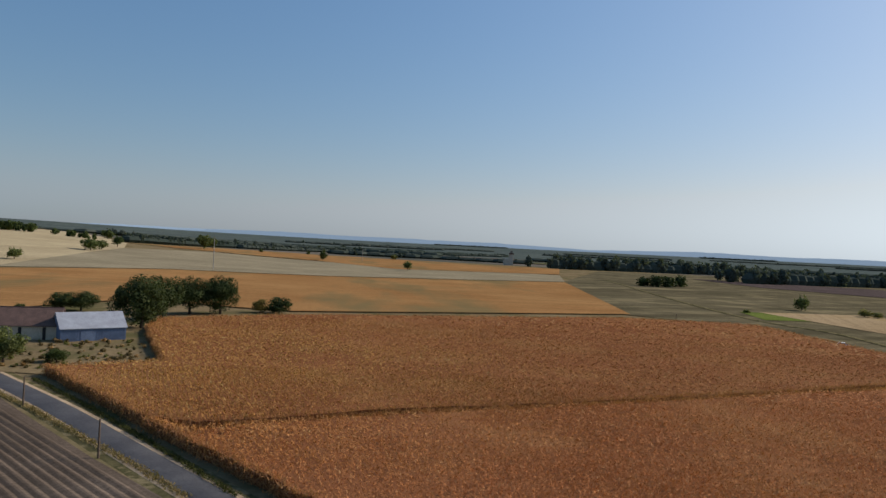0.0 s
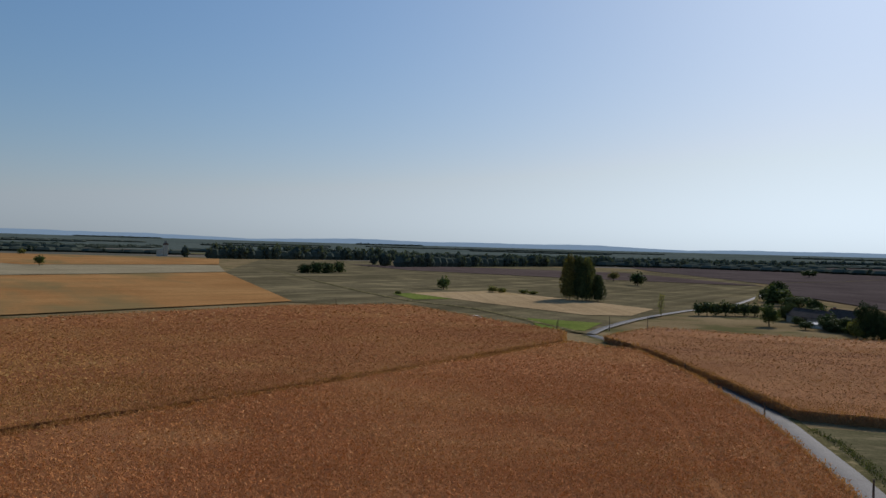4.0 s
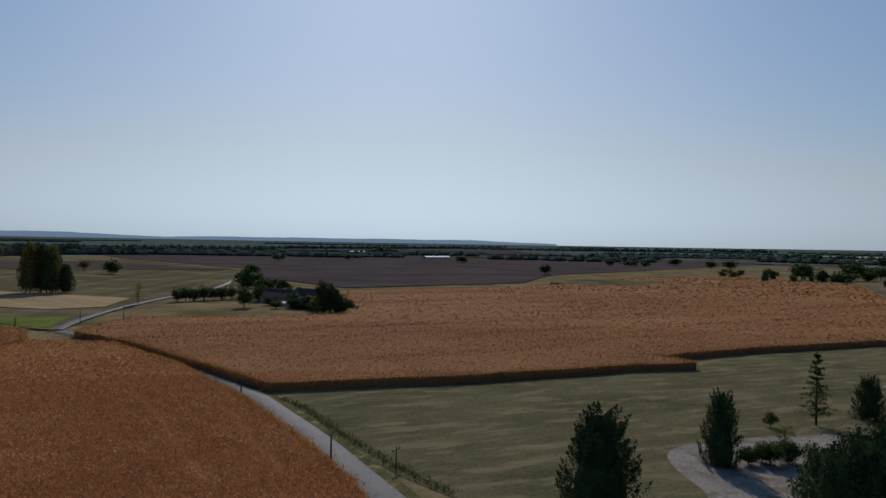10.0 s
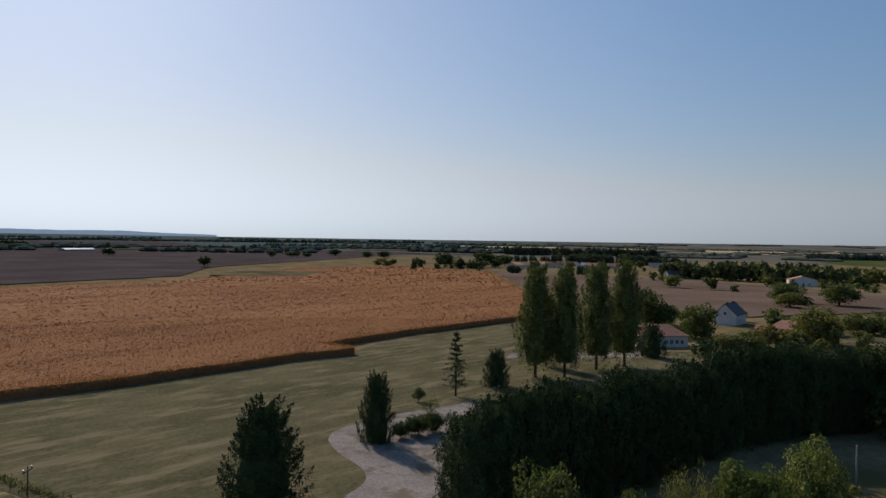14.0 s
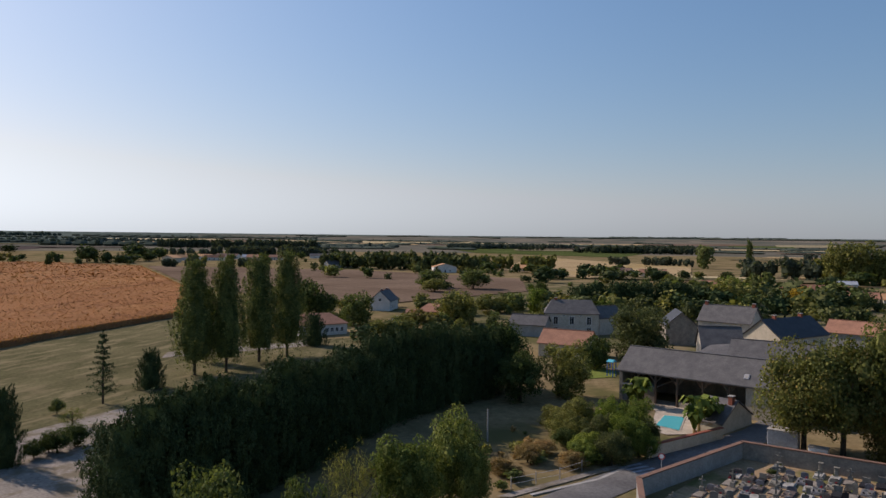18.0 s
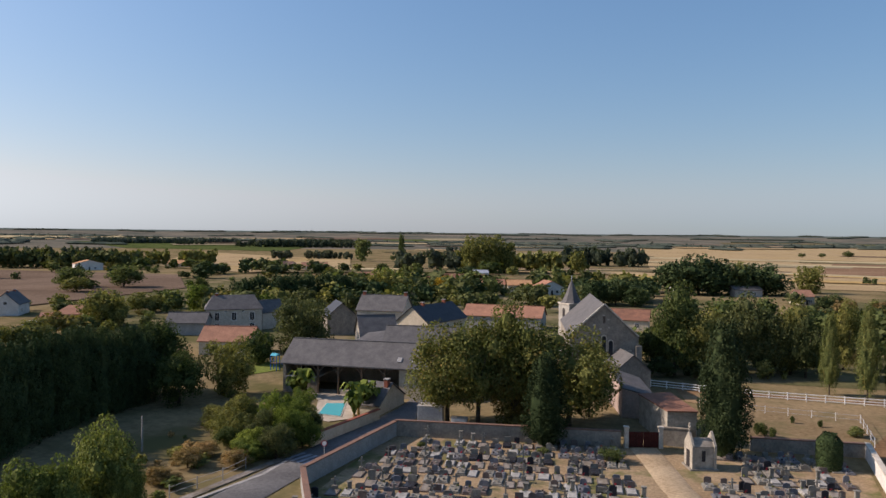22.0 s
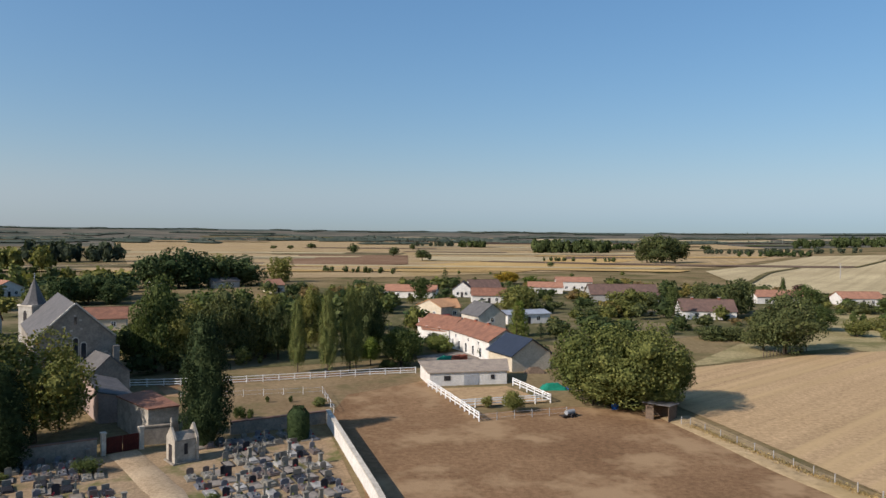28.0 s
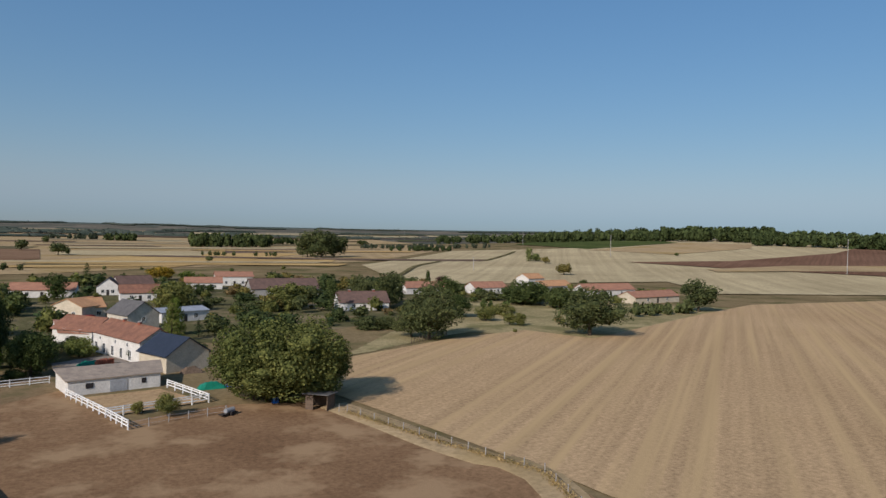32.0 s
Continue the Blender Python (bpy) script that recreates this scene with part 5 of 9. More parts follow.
# park beside the church
for spec in ((42.4, -137.1, 17.3, 10.3, DEEP), (38.6, -139.4, 12.9, 10.3, OLIVE), (38.7, -150.5, 13.0, 8.6, OLIVE), (32.1, -146.9, 15.3, 10.7, DARKGREEN), (28.2, -149.3, 12.5, 9.6, DARKGREEN), (24.7, -151.4, 15.0, 8.0, OLIVE), (21.8, -149.6, 12.4, 7.6, DARKGREEN), (17.1, -163.7, 14.3, 6.5, OLIVE), (4.6, -156.6, 16.2, 7.4, DARKGREEN), (2.4, -157.9, 13.2, 6.2, DARKGREEN), (48.4, -144.6, 9.4, 7.2, DARKGREEN)):
    tree("round", *spec[:4], spec[4], "near", "leafy park tree behind the white fence", group="park trees", sink=1)
for spec in ((16.2, -136.0, 13.7, 3.0), (10.4, -133.1, 15.7, 3.4), (6.5, -135.4, 16.7, 3.5), (5.5, -138.1, 15.6, 2.9)):
    tree("poplar", *spec, POPLARLEAF, "fine", "upright poplar behind the white fence", group="park poplars")
tree("round", 2.8, -143.0, 5.2, 4.1, BRIGHTLEAF, "near", "pale young tree behind the fence")
tree("bush", -3.1, -141.1, 7.7, 8.5, DEEP, "near", "dark garden shrub by the stable")
tree("bush", -0.5, -138.6, 1.9, 3.7, DEEP, "near", "low shrub behind the fence")
for spec in ((102.9, -335.4, 19.4, 22.0), (95.0, -341.0, 20.5, 23.3), (88.1, -345.8, 18.9, 20.7), (77.7, -353.1, 17.7, 20.9), (69.6, -358.8, 16.9, 21.2)):
    tree("round", *spec, NEEDLE, "mid", "dark conifer of a tall group behind a white house", group="dark conifer group", sink=3)
for spec in ((110.6, -257.8, 11.0, 11.0), (104.7, -264.4, 12.0, 13.0), (101.2, -277.6, 11.0, 10.0), (96.0, -262.0, 9.5, 9.0)):
    tree("round", *spec, NEEDLE, "mid", "dark leafy tree behind the church", group="dark trees behind the church", sink=1)
tree("oval", 55.5, -386.7, 15.5, 15.3, OLIVE, "mid", "pale leafy tree beyond the village", sink=2)
tree("round", 78.9, -352.3, 16.6, 11.3, OLIVE, "mid", "pale tree among conifers", sink=2)

# behind the village
woods("riverside_wood", (349.6, -428.8), (303.6, -443.7), 25, 17, FARGREEN, "dark wood of poplars beyond the village", 9, seed=21)
woods("riverside_wood", (303.6, -443.7), (219.3, -490.1), 30, 17, OLIVE, "pale leafy wood beyond the village", 9, seed=22)
woods("far_wood", (284.0, -596.9), (219.4, -620.5), 30, 18, FARGREEN, "dark wood beyond the village", 9, seed=23)
for spec in ((272.9, -426.7, 27.6, 17.4), (265.1, -432.9, 29.3, 19.9), (255.7, -440.4, 25.5, 17.5)):
    tree("oval", *spec, OLIVE, "mid", "tall pale-green tree beyond the village", sink=2)
tree("oval", 474.3, -536.6, 22.9, 19.0, GREEN, "far", "tree standing in far fields")
tree("oval", 380.6, -481.5, 28.3, 6.7, DEEP, "far", "dark narrow poplar beyond the village")
tree("oval", 215.7, -472.2, 17.0, 14.6, OLIVE, "far", "pale tree beyond the village")
woods("far_copse", (1507.4, -1449.0), (1366.1, -1506.8), 40, 17, FARGREEN, "far dark copse", 11, seed=24)
woods("far_belt", (1812.7, -1012.4), (1617.9, -1202.9), 40, 16, HAZEWOOD, "far dark tree belt", 12, seed=25)
woods("far_belt", (1569.5, -892.0), (1543.7, -1258.5), 50, 16, HAZEWOOD, "far dark tree belt", 12, seed=26)
woods("garden_belt", (590.0, -205.0), (478.0, -287.0), 34, 15, DARKGREEN, "belt of garden trees in the village", 9, seed=27)
woods("garden_belt", (533.0, -318.0), (494.0, -378.0), 26, 13, OLIVE, "belt of garden trees in the village", 9, seed=28)
woods("garden_belt", (259.8, -274.4), (193.9, -288.4), 14, 7, DARKGREEN, "belt of garden trees in the village", 8, seed=29)
woods("garden_belt", (183.1, -263.4), (141.0, -285.1), 12, 7, OLIVE, "belt of garden trees in the village", 8, seed=30)
woods("garden_belt", (133.2, -298.1), (107.5, -316.0), 14, 8, NEEDLE, "belt of garden trees in the village", 8, seed=31)
woods("garden_belt", (6.4, -300.4), (-14.1, -306.6), 10, 5, DARKGREEN, "belt of garden trees in the village", 8, seed=32)
tree("round", 198.3, -285.3, 7.6, 12.0, GOLD, "mid", "golden autumn tree in a garden", sink=1)
for spec in ((204.6, -248.4, 13.6, 15.1), (206.3, -151.7, 11.4, 8.8), (182.2, -157.8, 8.5, 11.4)):
    tree("oval", *spec, BRIGHTLEAF, "mid", "bright leafy garden tree", sink=2)

woods("village_wood", (1000.0, -190.0), (925.0, -345.0), 40, 15, FARGREEN, "dark wood behind far houses", 9, seed=33)
woods("village_wood", (1120.0, -105.0), (1010.0, -190.0), 30, 10, HAZEWOOD, "dark wood behind far houses", 10, seed=34)
woods("far_copse", (860.0, -372.0), (800.0, -455.0), 24, 10, FARGREEN, "copse beyond the village field", 9, seed=35)
woods("far_copse", (1130.0, -905.0), (930.0, -1080.0), 40, 17, FARGREEN, "long far copse beyond the village", 12, seed=36)

# the plain
for spec in ((146.7, -1129.7, 7.0, 10.7), (116.0, -1141.9, 10.6, 14.3), (41.3, -938.5, 12.4, 16.1), (-9.0, -814.2, 11.4, 14.0), (-35.1, -700.9, 11.5, 15.4), (-43.2, -717.4, 7.3, 5.6), (-132.2, -573.6, 5.0, 6.4), (170.9, -1120.0, 6.9, 12.4), (-42.5, -1160.5, 10.0, 10.9), (-476.3, -1044.3, 10.1, 19.7)):
    tree("round", *spec, DARKGREEN, "far", "lone tree on the stubble plain")
woods("far_copse", (-131.8, -1440.0), (-190.4, -1402.4), 30, 15, BARNLEAF, "far dark copse on the plain", 9, seed=41)
woods("far_copse", (-199.7, -1024.9), (-294.9, -970.6), 60, 21, BARNLEAF, "dark copse on the plain", 10, seed=42)
woods("far_copse", (-380.9, -1221.5), (-428.2, -1213.9), 30, 14, BARNLEAF, "far dark copse on the plain", 10, seed=43)
woods("field_hedge", (-154.5, -705.5), (-221.5, -682.9), 8, 5, DARKGREEN, "low hedge on the plain", 6, seed=44)
woods("field_hedge", (42.1, -485.2), (-6.3, -463.8), 8, 5, DARKGREEN, "low hedge on the plain", 6, seed=45)
woods("far_copse", (-56.2, -1537.1), (-137.8, -1506.1), 20, 13, FARGREEN, "far dark copse on the plain", 10, seed=46)
for spec in ((-247.5, -670.0, 26.9, 24.6), (-256.3, -657.2, 29.5, 27.6), (-274.7, -668.8, 27.4, 24.9)):
    tree("round", *spec, DARKGREEN, "mid", "huge green tree of a dense group on the plain", group="big tree group", sink=3)
woods("hill_wood", (-403.9, -804.3), (-471.3, -766.7), 20, 8, BARNLEAF, "bushes at the foot of the hill", 8, seed=47)
woods("hill_wood", (-679.7, -1166.4), (-812.4, -1014.9), 60, 18, BARNLEAF, "wood along the hilltop", 11, seed=48)
woods("hill_wood", (-773.6, -981.8), (-868.8, -827.8), 70, 22, BARNLEAF, "wood along the hilltop", 11, seed=52)
woods("hill_wood", (-826.8, -799.3), (-855.1, -609.4), 80, 24, BARNLEAF, "wood along the hilltop", 11, seed=49)
woods("hill_wood", (-792.5, -576.5), (-839.4, -444.8), 90, 22, BARNLEAF, "wood along the hilltop", 11, seed=50)
woods("hill_wood", (-836.9, -449.6), (-881.9, -353.2), 90, 22, BARNLEAF, "wood along the hilltop", 11, seed=53)
woods("valley_bushes", (-408.6, -912.7), (-569.9, -821.7), 25, 8, FARGREEN, "bushes along a lane on the plain", 9, seed=54)
tree("round", -320.5, -376.4, 8.4, 12.4, AUTUMN, "far", "lone brownish tree in stubble")
tree("oval", -406.5, -526.6, 13.4, 7.3, GREEN, "far", "small tree standing in stubble")
tree("bush", -412.2, -523.8, 8.8, 10.4, GREEN, "far", "small bush standing in stubble")
tree("round", -398.1, -492.5, 6.9, 8.9, AUTUMN, "far", "small brownish tree in stubble")
tree("bush", -584.5, -511.7, 4.0, 4.9, DEEP, "far", "lone bush on the hill")

woods("garden_hedge", (-176.7, -183.4), (-205.9, -175.6), 4, 4.4, GREEN, "tall garden hedge before the bungalows", 3.6, seed=61)
woods("garden_hedge", (-132.5, -209.3), (-157.9, -212.3), 3, 3.4, DEEP, "garden hedge before the bungalows", 3.4, seed=62)

# gardens at the end
tree("round", -32.2, -109.3, 13.1, 13.7, WALNUT, "fine", "large spreading walnut tree beside the barn", sink=1, group="walnut group")
tree("round", -38.3, -103.9, 13.9, 14.2, WALNUT, "fine", "large spreading walnut tree above the shelter", sink=1, group="walnut group")
tree("round", -44.0, -108.9, 10.1, 8.5, WALNUT, "fine", "spreading walnut tree above the shelter", sink=1, group="walnut group")
tree("bush", -35.8, -107.6, 7.9, 16.4, WALNUT, "fine", "low boughs of the walnut trees", sink=0.5)
for kind, spec, leaf in (("cypress", (-96.0, -235.4, 9.6, 6.8), DEEP), ("round", (-114.4, -227.0, 12.7, 12.0), DARKGREEN), ("round", (-81.0, -236.4, 9.1, 13.7), OLIVE), ("round", (-112.1, -247.8, 10.2, 9.8), DARKGREEN), ("bush", (-168.4, -219.7, 9.3, 19.1), DEEP), ("bush", (-174.3, -206.1, 8.1, 14.0), DEEP), ("round", (-145.9, -239.8, 9.9, 9.7), DEEP), ("bush", (-139.1, -195.8, 3.9, 9.4), OLIVE), ("bush", (-163.6, -238.7, 4.8, 11.3), DARKGREEN)):
    tree(kind, *spec, leaf, "mid", "leafy garden tree among the bungalows", sink=0.5)
tree("conifer", -31.7, -172.2, 9.5, 8.0, OLIVE, "mid", "pale green spreading conifer by the farmhouse")
tree("round", -42.7, -235.1, 8.9, 12.4, OLIVE, "mid", "yellowish weeping willow in a garden", sink=0.5)
tree("bush", -11.8, -158.3, 4.0, 6.3, LIGHTLEAF, "mid", "clipped round bush in the courtyard")
tree("bush", -4.3, -152.3, 6.0, 10.1, DEEP, "mid", "dark rounded tree by the courtyard")
tree("round", -89.3, -155.2, 14.8, 14.1, DARKGREEN, "near", "dark leafy tree with its shadow on the field", sink=1)
tree("round", -86.7, -159.4, 9.9, 10.0, DARKGREEN, "near", "leafy tree at the field edge", sink=1)
tree("bush", -121.0, -192.7, 7.3, 8.9, DEEP, "near", "dark green shrub in a garden")
tree("bush", -132.7, -144.8, 12.6, 18.0, DARKGREEN, "near", "broad bushy tree at the field corner")
for spec in ((-124.3, -181.3, 4.6, 6.9), (-125.7, -171.2, 3.5, 4.0), (-127.4, -168.5, 3.8, 4.3)):
    tree("bush", *spec, OLIVE, "mid", "thorn bush on the rough slope")
for spec in ((-171.9, -225.4, 9.0, 15.6), (-171.1, -203.3, 7.7, 10.4), (-264.0, -293.9, 3.7, 5.6), (-184.9, -229.8, 6.5, 9.3)):
    tree("bush", *spec, DEEP, "mid", "dark shrub beside bungalows")
tree("round", -216.9, -179.1, 11.4, 13.7, DARKGREEN, "mid", "rounded tree at the hedge end")
woods("field_hedge", (-163.8, -171.9), (-207.9, -174.4), 8, 5.5, DARKGREEN, "thick hedge along the field", 5, detail="speck", seed=51)
tree("cypress", -34.3, -183.4, 9.0, 5.9, BRIGHTLEAF, "near", "yellow-green conifer beside the barn")
tree("conifer", -38.9, -178.4, 4.3, 4.3, NEEDLE, "mid", "dark young conifer beside the barn")
tree("conifer", -30.4, -370.2, 9.1, 7.6, DEEP, "mid", "blue-green conifer in a garden")
tree("oval", -14.2, -284.7, 9.1, 8.0, DEEP, "mid", "dark leafy tree in a garden")
tree("round", -47.0, -248.5, 8.8, 11.9, OLIVE, "mid", "yellowish willow in a garden")
tree("round", -64.2, -377.0, 6.5, 13.8, GOLD, "mid", "golden tree behind bungalows")
tree("bush", -77.5, -385.4, 4.0, 9.2, BRIGHTLEAF, "mid", "bright green shrub of a hedge")
for spec in ((-79.6, -234.6, 8.1, 8.9), (-93.4, -252.6, 6.3, 8.5), (-121.2, -238.4, 12.2, 9.2), (-125.4, -272.2, 8.4, 10.3), (-69.3, -227.2, 4.7, 11.2), (-82.5, -176.7, 4.6, 9.2), (-87.8, -175.7, 4.6, 7.7)):
    tree("round", *spec, DARKGREEN, "mid", "leafy garden tree between houses", sink=1)
tree("conifer", -88.7, -216.0, 10.0, 7.3, DEEP, "mid", "dark conifer between houses")
tree("round", -176.2, -295.4, 6.3, 5.4, PURPLE, "mid", "purple-leaved tree between houses")
tree("cypress", -176.2, -308.5, 8.2, 3.3, DEEP, "mid", "slim dark conifer between houses")
for spec in ((-10.9, -162.3, 3.7, 5.9), (-1.9, -149.9, 4.5, 7.1), (3.4, -151.0, 4.5, 4.3), (3.3, -255.4, 7.0, 8.0), (-2.1, -254.6, 4.8, 8.0), (-20.8, -151.4, 3.5, 2.9), (-33.4, -156.2, 2.2, 5.1)):
    tree("bush", *spec, DARKGREEN, "mid", "garden shrub by the farmhouse")
tree("round", -15.4, -107.2, 1.9, 1.9, OLIVE, "near", "small olive-like tree in the pen")
tree("round", -18.8, -104.3, 3.0, 3.6, OLIVE, "near", "small rounded tree in the pen")

# tree belts on the middle distance
mid_rng = np.random.default_rng(17)
for i in range(9):
    az = radians(96 + 54 * (i + mid_rng.uniform(0, 1)) / 9)
    r = 520 + 1500 * mid_rng.uniform(0, 1) ** 1.4
    c = np.array([r * math.sin(az), r * math.cos(az)])
    turn = mid_rng.uniform(-0.5, 0.5)
    t = np.array([math.cos(az + turn), -math.sin(az + turn)]) * mid_rng.uniform(15, 90)
    woods("tree_belt", c - t, c + t, mid_rng.uniform(6, 22), mid_rng.uniform(7, 13), (FARGREEN, FARGREEN, HAZEWOOD)[i % 3], "belt of hedgerow trees between far fields", 7, seed=300 + i)

# far bands of hedges and copses towards the horizon
far_rng = np.random.default_rng(3)
for i in range(46):
    az = radians(-25 + 250 * (i + far_rng.uniform(0, 1)) / 46)
    r = far_rng.uniform(1900, 4300)
    c = np.array([r * math.sin(az), r * math.cos(az)])
    t = np.array([math.cos(az), -math.sin(az)]) * far_rng.uniform(120, 420)
    woods("far_belt", c - t, c + t, 40, far_rng.uniform(9, 14), HAZEWOOD, "tree belt near the horizon with haze in its colour", 42, seed=100 + i)

# broad woods in bands behind the open land
for k, (r, cover, a0, a1, tall) in enumerate(((1500, 0.75, -27, 80, 17), (2000, 0.8, -27, 110, 18), (2700, 0.8, -27, 95, 16), (3500, 0.7, 60, 105, 14), (1700, 0.3, 108, 192, 11), (2200, 0.4, 104, 205, 12), (2700, 0.5, 104, 210, 12), (3200, 0.55, 104, 212, 11), (4000, 0.6, 104, 212, 12))):
    az = a0
    while az < a1:
        span = far_rng.uniform(4, 9) if a0 < 100 else far_rng.uniform(0.8, 3.6)
        if far_rng.uniform(0, 1) < cover:
            p, q = [np.array([rr * math.sin(radians(x)), rr * math.cos(radians(x))]) for rr, x in ((r * far_rng.uniform(0.94, 1.06), az), (r * far_rng.uniform(0.94, 1.06), az + span * 1.1))]
            woods("wood_band", p, q, 34 + r * 0.004, tall * far_rng.uniform(0.8, 1.05), HAZEWOOD, "distant dark band of woodland", 24 + r * 0.009, seed=500 + k * 40 + int(az + 30))
        az += span

# ---- the big conifer hedge ----
def conifer_hedge():
    """A row of tall conifers grown together, each tree a part."""
    line = ((66.5, -5.5), (72.0, -14.5), (85.0, -30.5), (94.5, -42.5), (100.0, -54.0), (103.5, -68.0))
    ob = empty("conifer_hedge", *line[0])
    meshes = [quads_ob("conifer", crown_quads("hedge", "near"), NEEDLE, ob) for _ in range(3)]
    spots = []
    for k in range(5):
        a, b = Vector(line[k]), Vector(line[k + 1])
        n = max(1, round((b - a).length / 2.7))
        spots += [a + (b - a) * (i / n) for i in range(n)]
    rg = random.Random(4)
    for i, c in enumerate(spots):
        for row in (0, 1):
            o = meshes[i] if row == 0 and i < 3 else new("conifer", meshes[(i + row) % 3].data)
            o.parent = ob
            u = i / len(spots)
            tall = (12.2 + 0.5 * u) * rg.uniform(0.87, 1.08) * (0.96 if row else 1.0)
            out = c.normalized() * (2.2 if row else -1.6)
            p = c + out + Vector((rg.uniform(-0.4, 0.4), rg.uniform(-0.4, 0.4)))
            o.matrix_local = Matrix.LocRotScale((p.x - line[0][0], p.y - line[0][1], -0.2), Euler((0, 0, rg.uniform(0, 6.28))), (0.62, 0.62, tall / 10))
    return tagged(ob, "huge unclipped row of dark conifers along the drive", "hedge")


conifer_hedge()
for spec in ((111.2, -63.4, 9.9, 8.2), (106.3, -67.7, 12.4, 11.1), (102.6, -69.0, 12.0, 8.9)):
    tree("round", *spec, DEEP, "near", "dark leafy tree closing the conifer hedge", sink=1)
tree("bush", 94.6, -66.1, 7.9, 8.3, DEEP, "near", "dark undergrowth at the hedge end")

# ---- building materials ----
SLATE = plain("slate_roof", (0.132, 0.124, 0.118), (0.092, 0.087, 0.085), 0.7, 0.7, fine=5)
SLATEBLUE = plain("blue_slate_roof", (0.060, 0.063, 0.070), (0.044, 0.047, 0.053), 0.7, 0.55, fine=5)
TILE = plain("clay_tile_roof", (0.37, 0.185, 0.118), (0.27, 0.136, 0.09), 0.6, 0.85, fine=5)
TILEPALE = plain("pale_tile_roof", (0.50, 0.275, 0.14), (0.40, 0.21, 0.11), 0.6, 0.85, fine=5)
TILEOLD = plain("old_brown_tile_roof", (0.27, 0.128, 0.082), (0.17, 0.086, 0.06), 0.7, 0.9, fine=5)
OLDPALE = plain("lichen_grey_tile_roof", (0.36, 0.29, 0.22), (0.25, 0.20, 0.16), 0.8, 0.9, fine=5)
TILEBROWN = plain("brown_tile_roof", (0.16, 0.10, 0.08), (0.11, 0.072, 0.06), 0.7, 0.9, fine=5)
STONE = plain("rubble_stone_wall", (0.30, 0.26, 0.21), (0.19, 0.165, 0.135), 0.8, 0.95, fine=3.5, bump=0.4)
STONEPALE = plain("pale_stone_wall", (0.56, 0.50, 0.41), (0.42, 0.37, 0.30), 0.6, 0.95, fine=3, bump=0.3)
WHITEWALL = plain("white_render", (0.66, 0.63, 0.58), (0.54, 0.515, 0.47), 0.5, 0.9)
CREAM = plain("cream_render", (0.56, 0.48, 0.36), (0.44, 0.375, 0.28), 0.5, 0.9)
CHAPELSTONE = plain("weathered_chapel_stone", (0.42, 0.37, 0.30), (0.25, 0.225, 0.185), 0.9, 0.95, fine=4, bump=0.3)
GREYWALL = plain("grey_render", (0.36, 0.34, 0.31), (0.26, 0.25, 0.23), 0.5, 0.9)
ROSEWALL = plain("rose_grey_render", (0.40, 0.29, 0.235), (0.29, 0.22, 0.185), 0.4, 0.9)
COPING = plain("weathered_tile_coping", (0.24, 0.135, 0.095), (0.16, 0.10, 0.078), 1.2, 0.9)
BRICKRED = plain("red_brick", (0.30, 0.10, 0.06), (0.20, 0.07, 0.05), 2.0, 0.9)
WOOD = plain("weathered_wood", (0.17, 0.12, 0.085), (0.10, 0.072, 0.052), 3.0, 0.9)
DARKWOOD = plain("dark_wood", (0.06, 0.045, 0.035), (0.035, 0.028, 0.022), 3.0, 0.9)
WHITEPAINT = plain("white_paint", (0.80, 0.79, 0.76), (0.66, 0.65, 0.62), 1.0, 0.6)
GREYMETAL = plain("grey_sheet_metal", (0.42, 0.44, 0.46), (0.33, 0.34, 0.36), 0.5, 0.5, 0.3)
BLUESHEET = plain("blue_sheet_metal", (0.15, 0.20, 0.29), (0.11, 0.15, 0.22), 0.6, 0.6)
REDGATE = plain("oxblood_metal", (0.085, 0.02, 0.015), (0.055, 0.014, 0.012), 2.0, 0.6)
SHUTTER = plain("dark_shutter", (0.04, 0.035, 0.035), None, 2.0, 0.7)
BLUE = plain("blue_plastic", (0.02, 0.12, 0.42), None, 2.0, 0.45)
AQUA = plain("turquoise_plastic", (0.10, 0.46, 0.55), None, 2.0, 0.45)
GREENTARP = plain("green_tarpaulin", (0.01, 0.20, 0.13), None, 2.0, 0.5)
CONCRETE = plain("concrete", (0.36, 0.34, 0.31), (0.27, 0.255, 0.235), 0.8, 0.9)
GLASS = glass()


def away_frame(a, b):
    """Pose whose x runs from a to b and whose y points away from the open land in the middle."""
    ax, ay = a
    bx, by = b
    L = math.hypot(bx - ax, by - ay)
    ux, uy = (bx - ax) / L, (by - ay) / L
    if (-uy) * (ax + bx) + ux * (ay + by) < 0:
        ax, ay, ux, uy = bx, by, -ux, -uy
    return ax, ay, math.degrees(math.atan2(uy, ux)), L


